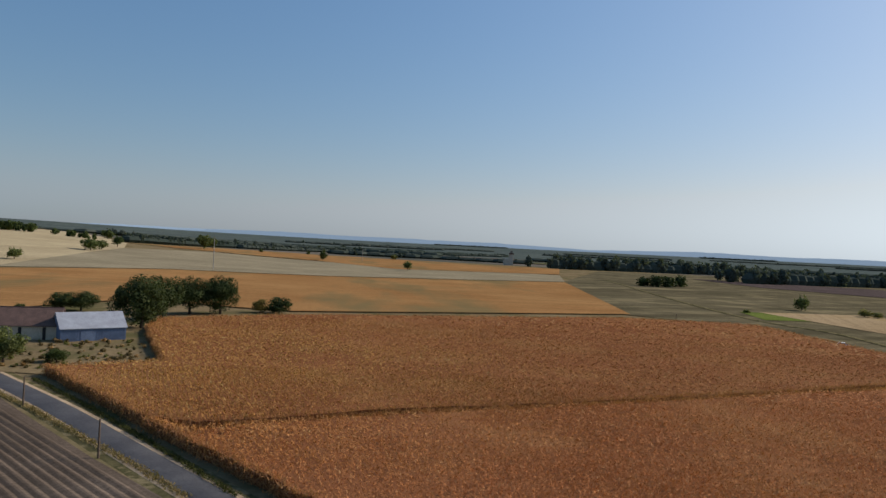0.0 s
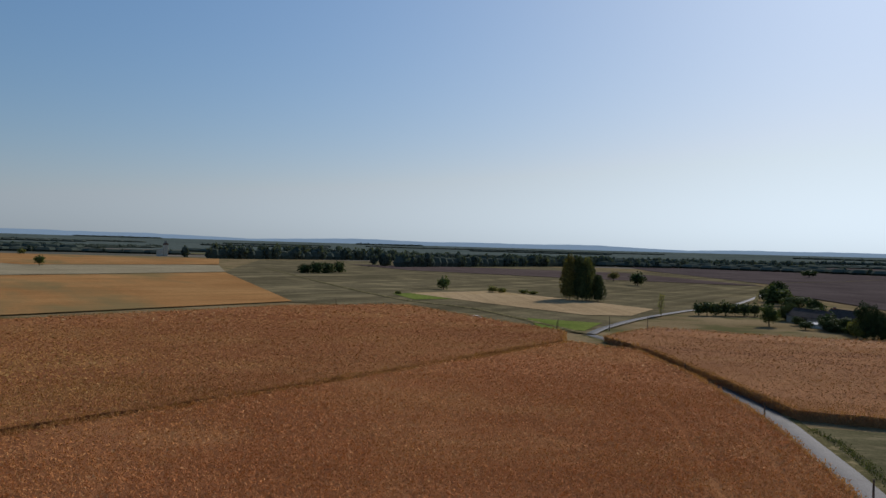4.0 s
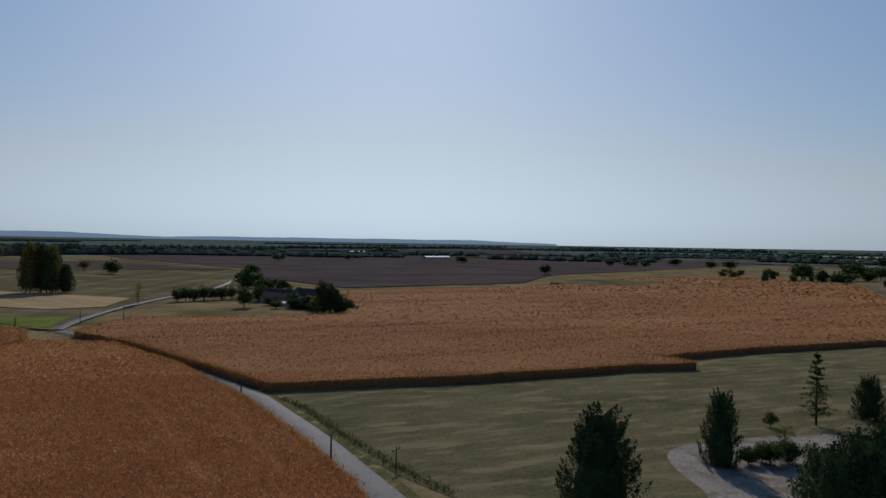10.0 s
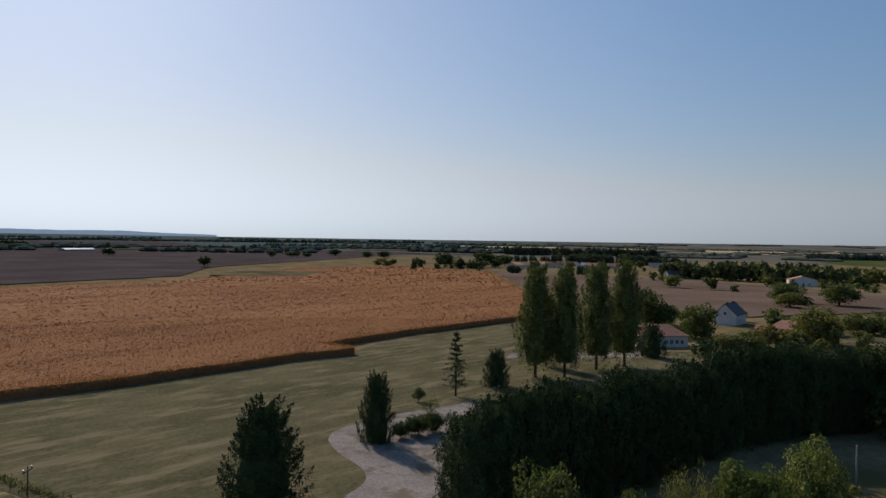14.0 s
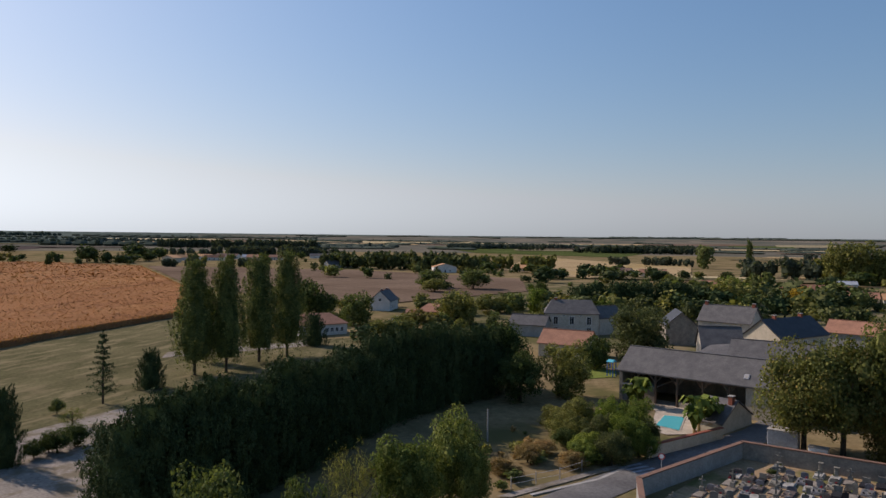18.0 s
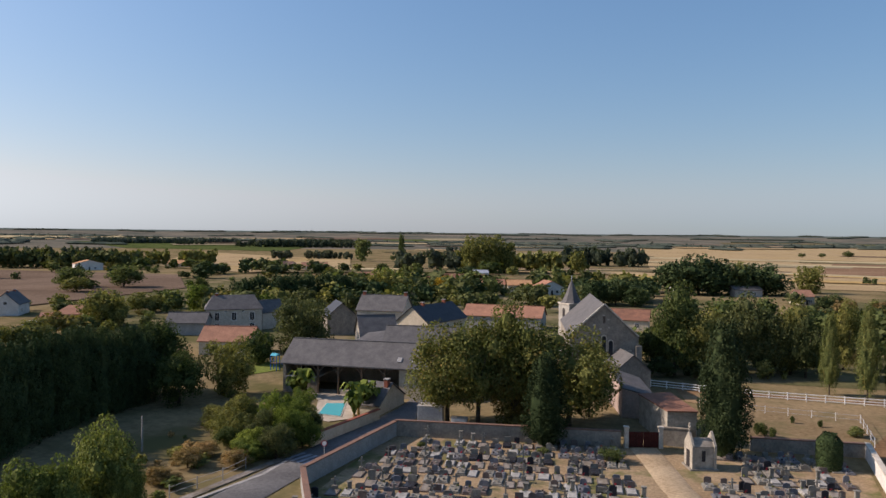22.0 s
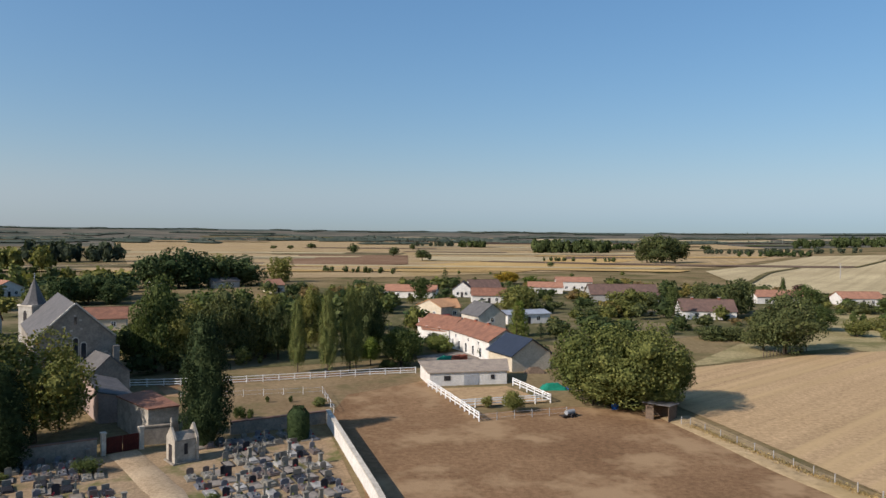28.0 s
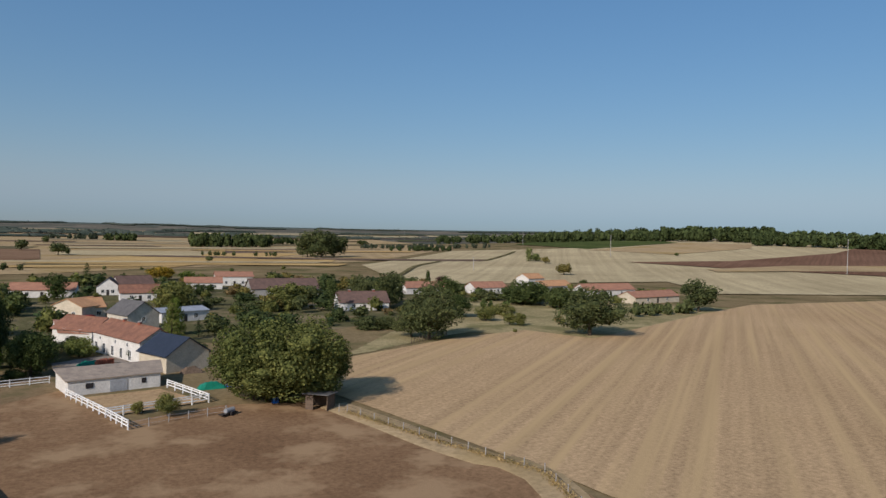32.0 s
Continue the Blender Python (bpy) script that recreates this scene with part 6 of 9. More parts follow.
def roof_slabs(bm, L, D, eave, ridge, axis, over=0.35, thick=0.16, hip=0.0):
    """Two pitched slabs (or four with hip) with overhang and thickness."""
    def slab(p):
        lo = [bm.verts.new(q) for q in p]
        hi = [bm.verts.new((q[0], q[1], q[2] + thick)) for q in p]
        bm.faces.new(hi)
        bm.faces.new(list(reversed(lo)))
        for i in range(len(p)):
            j = (i + 1) % len(p)
            bm.faces.new((lo[i], lo[j], hi[j], hi[i]))
    if axis == "along":
        k = (ridge - eave) / (D / 2) * over
        h = hip
        y0, y1, m = -over, D + over, D / 2
        e = eave - k + 0.03
        slab(((-over, y0, e), (L + over, y0, e), (L + over - h, m, ridge + 0.03), (-over + h, m, ridge + 0.03)))
        slab(((L + over, y1, e), (-over, y1, e), (-over + h, m, ridge + 0.03), (L + over - h, m, ridge + 0.03)))
        if h:
            slab(((-over, y1, e), (-over, y0, e), (-over + h, m, ridge + 0.03)))
            slab(((L + over, y0, e), (L + over, y1, e), (L + over - h, m, ridge + 0.03)))
    else:
        k = (ridge - eave) / (L / 2) * over
        e = eave - k + 0.03
        slab(((-over, D + over, e), (-over, -over, e), (L / 2, -over, ridge + 0.03), (L / 2, D + over, ridge + 0.03)))
        slab(((L + over, -over, e), (L + over, D + over, e), (L / 2, D + over, ridge + 0.03), (L / 2, -over, ridge + 0.03)))


def wall_body(bm, L, D, eave, ridge, axis, hip=0.0):
    if axis == "along":
        g = [(0, 0, -0.5), (0, D, -0.5), (0, D, eave), (0, 0, eave)] if hip else [(0, 0, -0.5), (0, D, -0.5), (0, D, eave), (0, D / 2, ridge), (0, 0, eave)]
        step_v = (L, 0, 0)
    else:
        g = [(0, 0, -0.5), (L, 0, -0.5), (L, 0, eave), (L / 2, 0, ridge), (0, 0, eave)]
        step_v = (0, D, 0)
    lo = [bm.verts.new(p) for p in g]
    hi = [bm.verts.new((p[0] + step_v[0], p[1] + step_v[1], p[2])) for p in g]
    bm.faces.new(lo)
    bm.faces.new(list(reversed(hi)))
    for i in range(len(g)):
        j = (i + 1) % len(g)
        bm.faces.new((lo[j], lo[i], hi[i], hi[j]))
    bmesh.ops.recalc_face_normals(bm, faces=bm.faces[:])


def face_box(face, L, D, u, z, w, h, out0, out1):
    """Box on a wall face: f front, l left end, r right end; u its middle along the face."""
    if face == "f":
        return (u - w / 2, -out1, z, u + w / 2, -out0, z + h)
    if face == "l":
        return (-out1, u - w / 2, z, -out0, u + w / 2, z + h)
    return (L + out0, u - w / 2, z, L + out1, u + w / 2, z + h)


def window(parent, face, L, D, u, z, w, h, shutters=None, frame_mat=None):
    fm = frame_mat or WHITEPAINT
    bm = bmesh.new()
    t = 0.09
    for du, dz, ww, hh in ((0, -t, w + 2 * t, t), (0, h, w + 2 * t, t), (-w / 2 - t / 2, 0, t, h), (w / 2 + t / 2, 0, t, h), (0, 0, 0.07, h)):
        box(bm, *face_box(face, L, D, u + du, z + dz, ww, hh, -0.02, 0.05))
    win = part("window", bm, fm, parent)
    box_part("pane", face_box(face, L, D, u, z, w, h, -0.04, 0.02), GLASS, win)
    if shutters:
        for s in (-1, 1):
            box_part("shutter", face_box(face, L, D, u + s * (w * 0.5 + t + w * 0.26), z, w * 0.5, h, 0.0, 0.06), shutters, parent)
    return win


FOOTPRINTS = []


def house(a, b, D, eave, ridge, wall, roof, label, axis="along", wins=(), doors=(), chimneys=(), hip=0.0, name="house", category="house", shutters=None, doormat=None, over=0.35, group=""):
    """A house whose front base line runs from a to b; wins and doors: (face, share along it, sill, width, height)."""
    x, y, turn, L = away_frame(a, b)
    ob = empty(name, x, y, turn)
    FOOTPRINTS.append((ob.matrix_world.inverted(), L, D))
    bm = bmesh.new()
    wall_body(bm, L, D, eave, ridge, axis, hip)
    part("wall", bm, wall, ob)
    bm = bmesh.new()
    roof_slabs(bm, L, D, eave, ridge, axis, over, hip=hip)
    r = part("roof", bm, roof, ob)
    if axis == "along" and not hip:
        box_part("ridge_tiles", (-over, D / 2 - 0.16, ridge + 0.10, L + over, D / 2 + 0.16, ridge + 0.27), roof, r)
    for face, u, z, w, h in wins:
        window(ob, face, L, D, u * (L if face == "f" else D), z, w, h, shutters)
    for face, u, w, h in doors:
        box_part("door", face_box(face, L, D, u * (L if face == "f" else D), 0, w, h, -0.03, 0.04), doormat or SHUTTER, ob)
    for u, v, hh in chimneys:
        cx, cy = u * L, v * D
        c = box_part("chimney", (cx - 0.4, cy - 0.3, eave, cx + 0.4, cy + 0.3, ridge + hh), BRICKRED, ob, "red brick chimney", 0.03)
        box_part("cap", (cx - 0.48, cy - 0.38, ridge + hh, cx + 0.48, cy + 0.38, ridge + hh + 0.12), CONCRETE, c)
    return tagged(ob, label, category, group)


def lean(corners, tops, wall, roof, label, name="outbuilding", over=0.25, category="outbuilding"):
    """A low block on four ground corners with its own height at each: a mono-pitch roof."""
    cx = sum(c[0] for c in corners) / 4
    cy = sum(c[1] for c in corners) / 4
    ob = empty(name, cx, cy)
    bm = bmesh.new()
    lo = [bm.verts.new((c[0] - cx, c[1] - cy, -0.4)) for c in corners]
    hi = [bm.verts.new((c[0] - cx, c[1] - cy, t)) for c, t in zip(corners, tops)]
    bm.faces.new(lo)
    bm.faces.new(hi)
    for i in range(4):
        j = (i + 1) % 4
        bm.faces.new((lo[i], lo[j], hi[j], hi[i]))
    bmesh.ops.recalc_face_normals(bm, faces=bm.faces[:])
    part("wall", bm, wall, ob)
    bm = bmesh.new()
    grow = [((c[0] - cx) * 1.0, (c[1] - cy) * 1.0) for c in corners]
    grow = [(gx + over * gx / max(1, math.hypot(gx, gy)), gy + over * gy / max(1, math.hypot(gx, gy))) for gx, gy in grow]
    lo = [bm.verts.new((g[0], g[1], t + 0.02)) for g, t in zip(grow, tops)]
    hi = [bm.verts.new((g[0], g[1], t + 0.18)) for g, t in zip(grow, tops)]
    bm.faces.new(lo)
    bm.faces.new(hi)
    for i in range(4):
        j = (i + 1) % 4
        bm.faces.new((lo[i], lo[j], hi[j], hi[i]))
    bmesh.ops.recalc_face_normals(bm, faces=bm.faces[:])
    part("roof", bm, roof, ob)
    return tagged(ob, label, category)


def wall_run(name, pts, tall, thick, material, coping, label, cope=0.14):
    """A garden wall along pts with a coping on top."""
    ob = empty(name, *pts[0], z=0)
    for i in range(len(pts) - 1):
        a, b = pts[i], pts[i + 1]
        L, ang = math.hypot(b[0] - a[0], b[1] - a[1]), math.atan2(b[1] - a[1], b[0] - a[0])
        for nm, dims, mat_ in (("masonry", (0, -thick / 2, -0.4, L, thick / 2, tall), material), ("coping", (-0.05, -thick / 2 - 0.07, tall, L + 0.05, thick / 2 + 0.07, tall + cope), coping)):
            w = box_part(nm, dims, mat_, ob)
            w.matrix_local = Matrix.Translation((a[0] - pts[0][0], a[1] - pts[0][1], ground_z(*a))) @ Matrix.Rotation(ang, 4, 'Z')
    return tagged(ob, label, "wall", kind="structure")


def fence(name, pts, spacing, tall, rails, material, label, post_w=0.12, rail_h=0.12, rail_mat=None):
    """Posts with rails between; every post and rail is a part."""
    ob = empty(name, *pts[0], z=0)
    post_me, rail_me = None, {}
    for i in range(len(pts) - 1):
        a, b = Vector((*pts[i], 0)), Vector((*pts[i + 1], 0))
        L = (b - a).length
        n = max(1, round(L / spacing))
        ang = math.atan2(b.y - a.y, b.x - a.x)
        for k in range(n + (i == len(pts) - 2)):
            p = a + (b - a) * (k / n)
            if post_me is None:
                o = box_part("post", (-post_w / 2, -post_w / 2, -0.3, post_w / 2, post_w / 2, tall), material, ob, bevel=0.015)
                post_me = o.data
            else:
                o = new("post", post_me)
                o.parent = ob
            o.matrix_local = Matrix.Translation((p.x - pts[0][0], p.y - pts[0][1], ground_z(p.x, p.y))) @ Matrix.Rotation(ang + 0.03 * math.sin(k * 7), 4, 'Z')
            if k < n:
                key = round(L / n, 2)
                for z in rails:
                    if key not in rail_me:
                        o = box_part("rail", (0, -0.025, -rail_h / 2, L / n, 0.025, rail_h / 2), rail_mat or material, ob)
                        rail_me[key] = o.data
                    else:
                        o = new("rail", rail_me[key])
                        o.parent = ob
                    o.matrix_local = Matrix.Translation((p.x - pts[0][0], p.y - pts[0][1], ground_z(p.x, p.y) + z)) @ Matrix.Rotation(ang, 4, 'Z')
    return tagged(ob, label, "fence")


# ---- church ----
def church():
    x, y, turn, L = away_frame((53.8, -115.2), (43.6, -120.9))
    D, eave, ridge = 25.0, 8.8, 14.2
    ob = empty("church", x, y, turn)
    bm = bmesh.new()
    wall_body(bm, L, D, eave, ridge, "gable")
    part("wall", bm, STONE, ob, "grey rubble stone walls with pale dressings")
    bm = bmesh.new()
    roof_slabs(bm, L, D, eave, ridge, "gable", 0.15, 0.2)
    part("roof", bm, SLATE, ob, "steep grey slate roof")
    # pale coping on the gable
    for s in (0, 1):
        bm = bmesh.new()
        p0, p1 = Vector((0 if s == 0 else L, -0.2, eave + 0.25)), Vector((L / 2, -0.2, ridge + 0.3))
        d = (p1 - p0).normalized()
        q = d.to_track_quat('X', 'Z')
        ln = (p1 - p0).length
        box(bm, 0, -0.22, -0.1, ln, 0.22, 0.14)
        bmesh.ops.transform(bm, matrix=Matrix.Translation(p0) @ q.to_matrix().to_4x4(), verts=bm.verts[:])
        part("gable_coping", bm, STONEPALE, ob)
    # three lancets with arched heads
    for du, h in ((-1.15, 3.2), (0, 4.0), (1.15, 3.2)):
        for nm, w, out, mat_ in (("lancet_surround", 1.0, 0.05, STONEPALE), ("lancet", 0.72, 0.09, GLASS)):
            bm = bmesh.new()
            z0 = 5.0 if nm == "lancet" else 4.85
            hh = h if nm == "lancet" else h + 0.35
            ring = [(-w / 2, z0), (w / 2, z0)] + [(w / 2 * math.cos(t * math.pi / 8), z0 + hh - w / 2 + w / 2 * math.sin(t * math.pi / 8)) for t in range(9)]
            lo = [bm.verts.new((L / 2 + du + px_, 0.05, pz)) for px_, pz in ring]
            hi = [bm.verts.new((L / 2 + du + px_, -out, pz)) for px_, pz in ring]
            bm.faces.new(hi)
            for i in range(len(ring)):
                j = (i + 1) % len(ring)
                bm.faces.new((lo[i], lo[j], hi[j], hi[i]))
            bmesh.ops.recalc_face_normals(bm, faces=bm.faces[:])
            part(nm, bm, mat_, ob)
    box_part("slit_window", (L / 2 - 0.2, -0.05, 11.2, L / 2 + 0.2, 0.05, 12.4), GLASS, ob)
    for u in (0.0, L):
        box_part("buttress", (u - 0.5, -0.7, -0.5, u + 0.5, 0.6, 7.5), STONE, ob, bevel=0.06)
    rg = random.Random(9)
    for i in range(34):
        u = rg.uniform(0.6, L - 0.6)
        top = eave + (ridge - eave) * (1 - abs(u - L / 2) / (L / 2)) - 0.6
        z = rg.uniform(2.0, top)
        if abs(u - L / 2) < 2.0 and 3.8 < z < 8.9:
            continue
        box_part("dressed_stone", (u - 0.28, -0.025, z, u + rg.uniform(0.05, 0.3), 0.02, z + 0.22), STONEPALE, ob)
    return tagged(ob, "grey stone village church with a steep slate roof", "church")


church()


def bell_tower():
    t = empty("bell_tower", *(65.3, -140.4), turn=-29)
    w = 1.9
    box_part("shaft", (-w, -w, -0.5, w, w, 11.9), plain("tower_limestone", (0.40, 0.37, 0.32), (0.29, 0.265, 0.23), 0.7, 0.95, fine=3, bump=0.3), t, "pale limestone tower walls", bevel=0.06)
    box_part("cornice", (-w - 0.15, -w - 0.15, 11.9, w + 0.15, w + 0.15, 12.2), STONEPALE, t)
    bm = bmesh.new()
    rings = [(1.22, 12.2), (0.98, 12.75), (0.62, 14.2), (0.28, 15.9)]
    loops = [[bm.verts.new((math.cos(k * math.pi / 4 + math.pi / 8) * w * r, math.sin(k * math.pi / 4 + math.pi / 8) * w * r, z)) for k in range(8)] for r, z in rings]
    tip = bm.verts.new((0, 0, 17.1))
    for a, b in zip(loops, loops[1:]):
        for k in range(8):
            bm.faces.new((a[k], a[(k + 1) % 8], b[(k + 1) % 8], b[k]))
    for k in range(8):
        bm.faces.new((loops[-1][k], loops[-1][(k + 1) % 8], tip))
    spire = part("spire", bm, SLATE, t, "slender grey slate spire with flared foot")
    box_part("finial", (-0.05, -0.05, 17.0, 0.05, 0.05, 17.9), GREYMETAL, spire)
    for ang in range(4):
        bm = bmesh.new()
        ring = [(-0.42, 9.2), (0.42, 9.2)] + [(0.42 * math.cos(k * math.pi / 8), 10.7 + 0.42 * math.sin(k * math.pi / 8)) for k in range(9)]
        lo = [bm.verts.new((u, -w + 0.05, z)) for u, z in ring]
        hi = [bm.verts.new((u, -w - 0.04, z)) for u, z in ring]
        bm.faces.new(hi)
        for k in range(len(ring)):
            q = (k + 1) % len(ring)
            bm.faces.new((lo[k], lo[q], hi[q], hi[k]))
        bmesh.ops.recalc_face_normals(bm, faces=bm.faces[:])
        o = part("louvre_opening", bm, SHUTTER, t)
        o.matrix_local = Matrix.Rotation(ang * math.pi / 2, 4, 'Z')
    return tagged(t, "pale stone bell tower with a small slate spire", "bell tower")


bell_tower()
house((44.1, -112.0), (39.6, -115.7), 7.0, 4.2, 6.8, STONE, SLATE, "small stone sacristy against the church gable", "gable", name="sacristy", over=0.15)
lean(((44.1, -109.1), (38.4, -100.2), (34.1, -101.6), (39.5, -109.9)), (5.2, 4.2, 3.2, 4.0), ROSEWALL, SLATE, "pink rendered annex with a grey lean-to roof")
lean(((35.4, -98.8), (28.7, -90.3), (25.6, -92.2), (31.8, -101.0)), (3.9, 4.2, 4.2, 4.2), CHAPELSTONE, TILEOLD, "old stone outbuilding with a faded red tile roof")
house((78.0, -193.7), (68.2, -196.7), 9, 3.0, 5.5, CREAM, TILEOLD, "low house with brown tile roof beyond the church", wins=(("f", 0.3, 0.9, 1, 1.2), ("f", 0.7, 0.9, 1, 1.2)))

# ---- farm buildings by the pool ----
def timber_barn():
    x, y, turn, L = away_frame((89.7, -82.3), (66.7, -91.7))
    D, eave, ridge = 10.0, 4.9, 8.0
    ob = empty("timber_barn", x, y, turn)
    bm = bmesh.new()
    roof_slabs(bm, L, D, eave, ridge, "along", 0.4, 0.2)
    r = part("roof", bm, SLATE, ob, "long weathered slate roof")
    box_part("ridge_tiles", (-0.4, D / 2 - 0.15, ridge + 0.16, L + 0.4, D / 2 + 0.15, ridge + 0.32), SLATE, r)
    box_part("back_wall", (0, D - 0.5, -0.4, L, D, eave), STONE, ob)
    for u0 in (0.0, L - 0.5):
        bm = bmesh.new()
        g = [(u0, 0, -0.4), (u0, D - 0.5, -0.4), (u0, D - 0.5, eave), (u0, D / 2, ridge), (u0, 0, eave)]
        lo = [bm.verts.new(p) for p in g]
        hi = [bm.verts.new((p[0] + 0.5, p[1], p[2])) for p in g]
        bm.faces.new(lo)
        bm.faces.new(list(reversed(hi)))
        for i in range(5):
            bm.faces.new((lo[(i + 1) % 5], lo[i], hi[i], hi[(i + 1) % 5]))
        bmesh.ops.recalc_face_normals(bm, faces=bm.faces[:])
        part("end_wall", bm, STONE, ob)
    box_part("loft_floor", (0.5, 0.0, 2.5, L * 0.24, D - 0.5, 2.75), CONCRETE, ob, "concrete loft floor")
    box_part("low_wall", (0.5, 0.1, -0.3, L * 0.06, 0.5, 2.5), STONE, ob)
    box_part("low_wall", (L * 0.17, 0.1, -0.3, L * 0.24, 0.5, 2.5), STONE, ob)
    box_part("parapet", (L * 0.40, 0.1, -0.3, L * 0.62, 0.45, 0.9), CREAM, ob)
    box_part("infill_wall", (L * 0.80, 0.05, -0.4, L - 0.5, 0.45, eave - 0.1), CREAM, ob, "cream rendered infill wall")
    box_part("beam", (0, 0.05, eave - 0.35, L, 0.3, eave - 0.08), WOOD, ob)
    for u in (0.13, 0.245, 0.385, 0.545, 0.70):
        box_part("post", (u * L - 0.13, 0.05, -0.3, u * L + 0.13, 0.31, eave - 0.35), WOOD, ob)
        for s in (-1, 1):
            b = box_part("brace", (-0.08, 0.08, 0, 0.08, 0.26, 1.5), WOOD, ob)
            b.matrix_local = Matrix.Translation((u * L, 0, eave - 1.45)) @ Matrix.Rotation(s * 0.75, 4, 'Y')
    for u in (0.79, 0.89):
        sky_l = box_part("skylight", (-0.36, -0.5, 0, 0.36, 0.5, 0.12), GREYMETAL, ob)
        sl = math.atan2(ridge - eave, D / 2)
        sky_l.matrix_local = Matrix.Translation((u * L, 1.3, eave + 1.3 * math.tan(sl) + 0.24)) @ Matrix.Rotation(sl, 4, 'X')
        box_part("pane", (-0.29, -0.42, 0.1, 0.29, 0.42, 0.14), CONCRETE, sky_l)
    box_part("electric_cabinet", (L * 0.115, -0.15, 2.8, L * 0.165, 0.3, 3.7), GREYMETAL, ob)
    return tagged(ob, "long open-fronted timber barn with a slate roof", "barn")


timber_barn()
boat = mesh_ob("rowing_boat", [(-2, 0, .35), (-1.2, -.55, 0), (1.2, -.6, 0), (2.0, -.35, .35), (2.0, .35, .35), (1.2, .6, 0), (-1.2, .55, 0), (-1.5, -.6, .5), (1.6, -.7, .5), (1.6, .7, .5), (-1.5, .6, .5)], [(0, 1, 7), (1, 2, 8, 7), (2, 3, 8), (3, 4, 9, 8), (4, 5, 9), (5, 6, 10, 9), (6, 0, 10), (1, 6, 5, 2), (0, 6, 1), (2, 5, 4, 3), (7, 8, 9, 10), (0, 7, 10)], WHITEPAINT)
boat.matrix_world = pose(*(81.2, -90.8), 0.1, 0, 0, -28)
tagged(boat, "small white and blue boat stored under the barn", "boat")
house((86.9, -104.5), (74.8, -110.4), 9, 5.2, 8.4, STONE, SLATE, "slate-roofed barn behind the open barn", name="barn", category="barn")
house((102.6, -116.2), (97.7, -122.3), 8, 4.4, 8.3, STONEPALE, SLATE, "house with a steep grey slate roof", wins=(("f", 0.3, 1, 1, 1.3),))
lean(((98.1, -108.4), (93.5, -111.3), (95.7, -118.4), (100.2, -115.7)), (4.0, 4.2, 6.0, 5.2), STONE, SLATE, "low slate-roofed shed between barns")
house((126.7, -141.7), (115.1, -146.1), 9, 6.5, 10.0, STONEPALE, SLATE, "tall pale stone house with slate roof and dormers", chimneys=((0.04, 0.5, 0.9), (0.96, 0.5, 0.9)), wins=(("f", 0.25, 3.6, 1, 1.5), ("f", 0.5, 3.6, 1, 1.5), ("f", 0.78, 3.6, 1, 1.5)), shutters=GREYWALL)
house((130.8, -135.0), (126.2, -141.0), 10, 5.0, 8.2, STONE, SLATEBLUE, "stone barn with a dark slate roof", "gable", name="barn", category="barn")
house((108.5, -135.5), (99.5, -136.1), 18, 5.4, 9.0, CREAM, SLATEBLUE, "long cream house with dark slate roof", "gable", chimneys=((0.5, 0.25, 0.8), (0.5, 0.8, 0.8)), wins=(("f", 0.35, 3.3, 1.3, 1.2), ("r", 0.15, 3.0, 1.0, 1.6), ("r", 0.32, 3.0, 1.0, 1.6), ("r", 0.5, 3.0, 1.0, 1.6), ("r", 0.68, 3.0, 1.0, 1.6), ("r", 0.85, 3.0, 1.0, 1.6)))
house((112.9, -171.4), (91.9, -178.2), 9, 3.6, 6.2, GREYWALL, TILE, "long low building with an orange tile roof", name="workshop", category="workshop", wins=(("f", 0.55, 1, 1.0, 1.2), ("f", 0.75, 1, 1.0, 1.2)))
house((66.7, -79.4), (68.8, -88.0), 4.2, 1.4, 3.9, CREAM, SLATE, "small cream pool house with a brick chimney", "gable", chimneys=((0.42, 0.12, 0.7),), name="pool_house", over=0.2)
house((159.8, -119.5), (151.1, -131.0), 9, 6.0, 9.2, STONEPALE, SLATE, "pale manor house with tall shuttered windows", hip=2.2, name="manor_house", wins=(("f", 0.2, 3.0, 1.1, 2.0), ("f", 0.5, 3.0, 1.1, 2.0), ("f", 0.82, 3.0, 1.1, 2.0), ("f", 0.2, 0.5, 1.1, 1.6), ("f", 0.82, 0.5, 1.1, 1.6), ("f", 0.35, 5.2, 0.5, 0.4), ("f", 0.66, 5.2, 0.5, 0.4)), chimneys=((0.2, 0.5, 0.6),), shutters=None)
house((152.4, -132.4), (152.1, -141.0), 8, 4.6, 7.4, STONEPALE, SLATE, "wing beside the manor with slate roof", wins=(("f", 0.5, 2.5, 0.9, 1.2),))
house((162.4, -109.6), (154.9, -115.7), 7, 3.2, 5.4, GREYWALL, SLATE, "low slate-roofed wing beside the manor", name="outbuilding")
house((131.2, -96.4), (121.8, -102.4), 8, 3.0, 5.6, CREAM, TILE, "low building with a bright orange tile roof", name="outbuilding", category="outbuilding")
house((239.0, -101.3), (234.2, -106.9), 11, 3.6, 7.0, WHITEWALL, SLATEBLUE, "white house with a steep dark slate roof", "gable", chimneys=((0.5, 0.2, 0.5), (0.5, 0.8, 0.5)), wins=(("f", 0.5, 3.4, 0.9, 1.0), ("r", 0.3, 0.9, 1, 1.2)))
house((203.7, -102.4), (197.3, -108.6), 9, 3.0, 5.0, CREAM, TILE, "cream bungalow with a hipped clay tile roof", hip=2.6, wins=(("f", 0.35, 0.9, 1.2, 1.2), ("f", 0.72, 0.9, 1, 1.2)), name="bungalow")
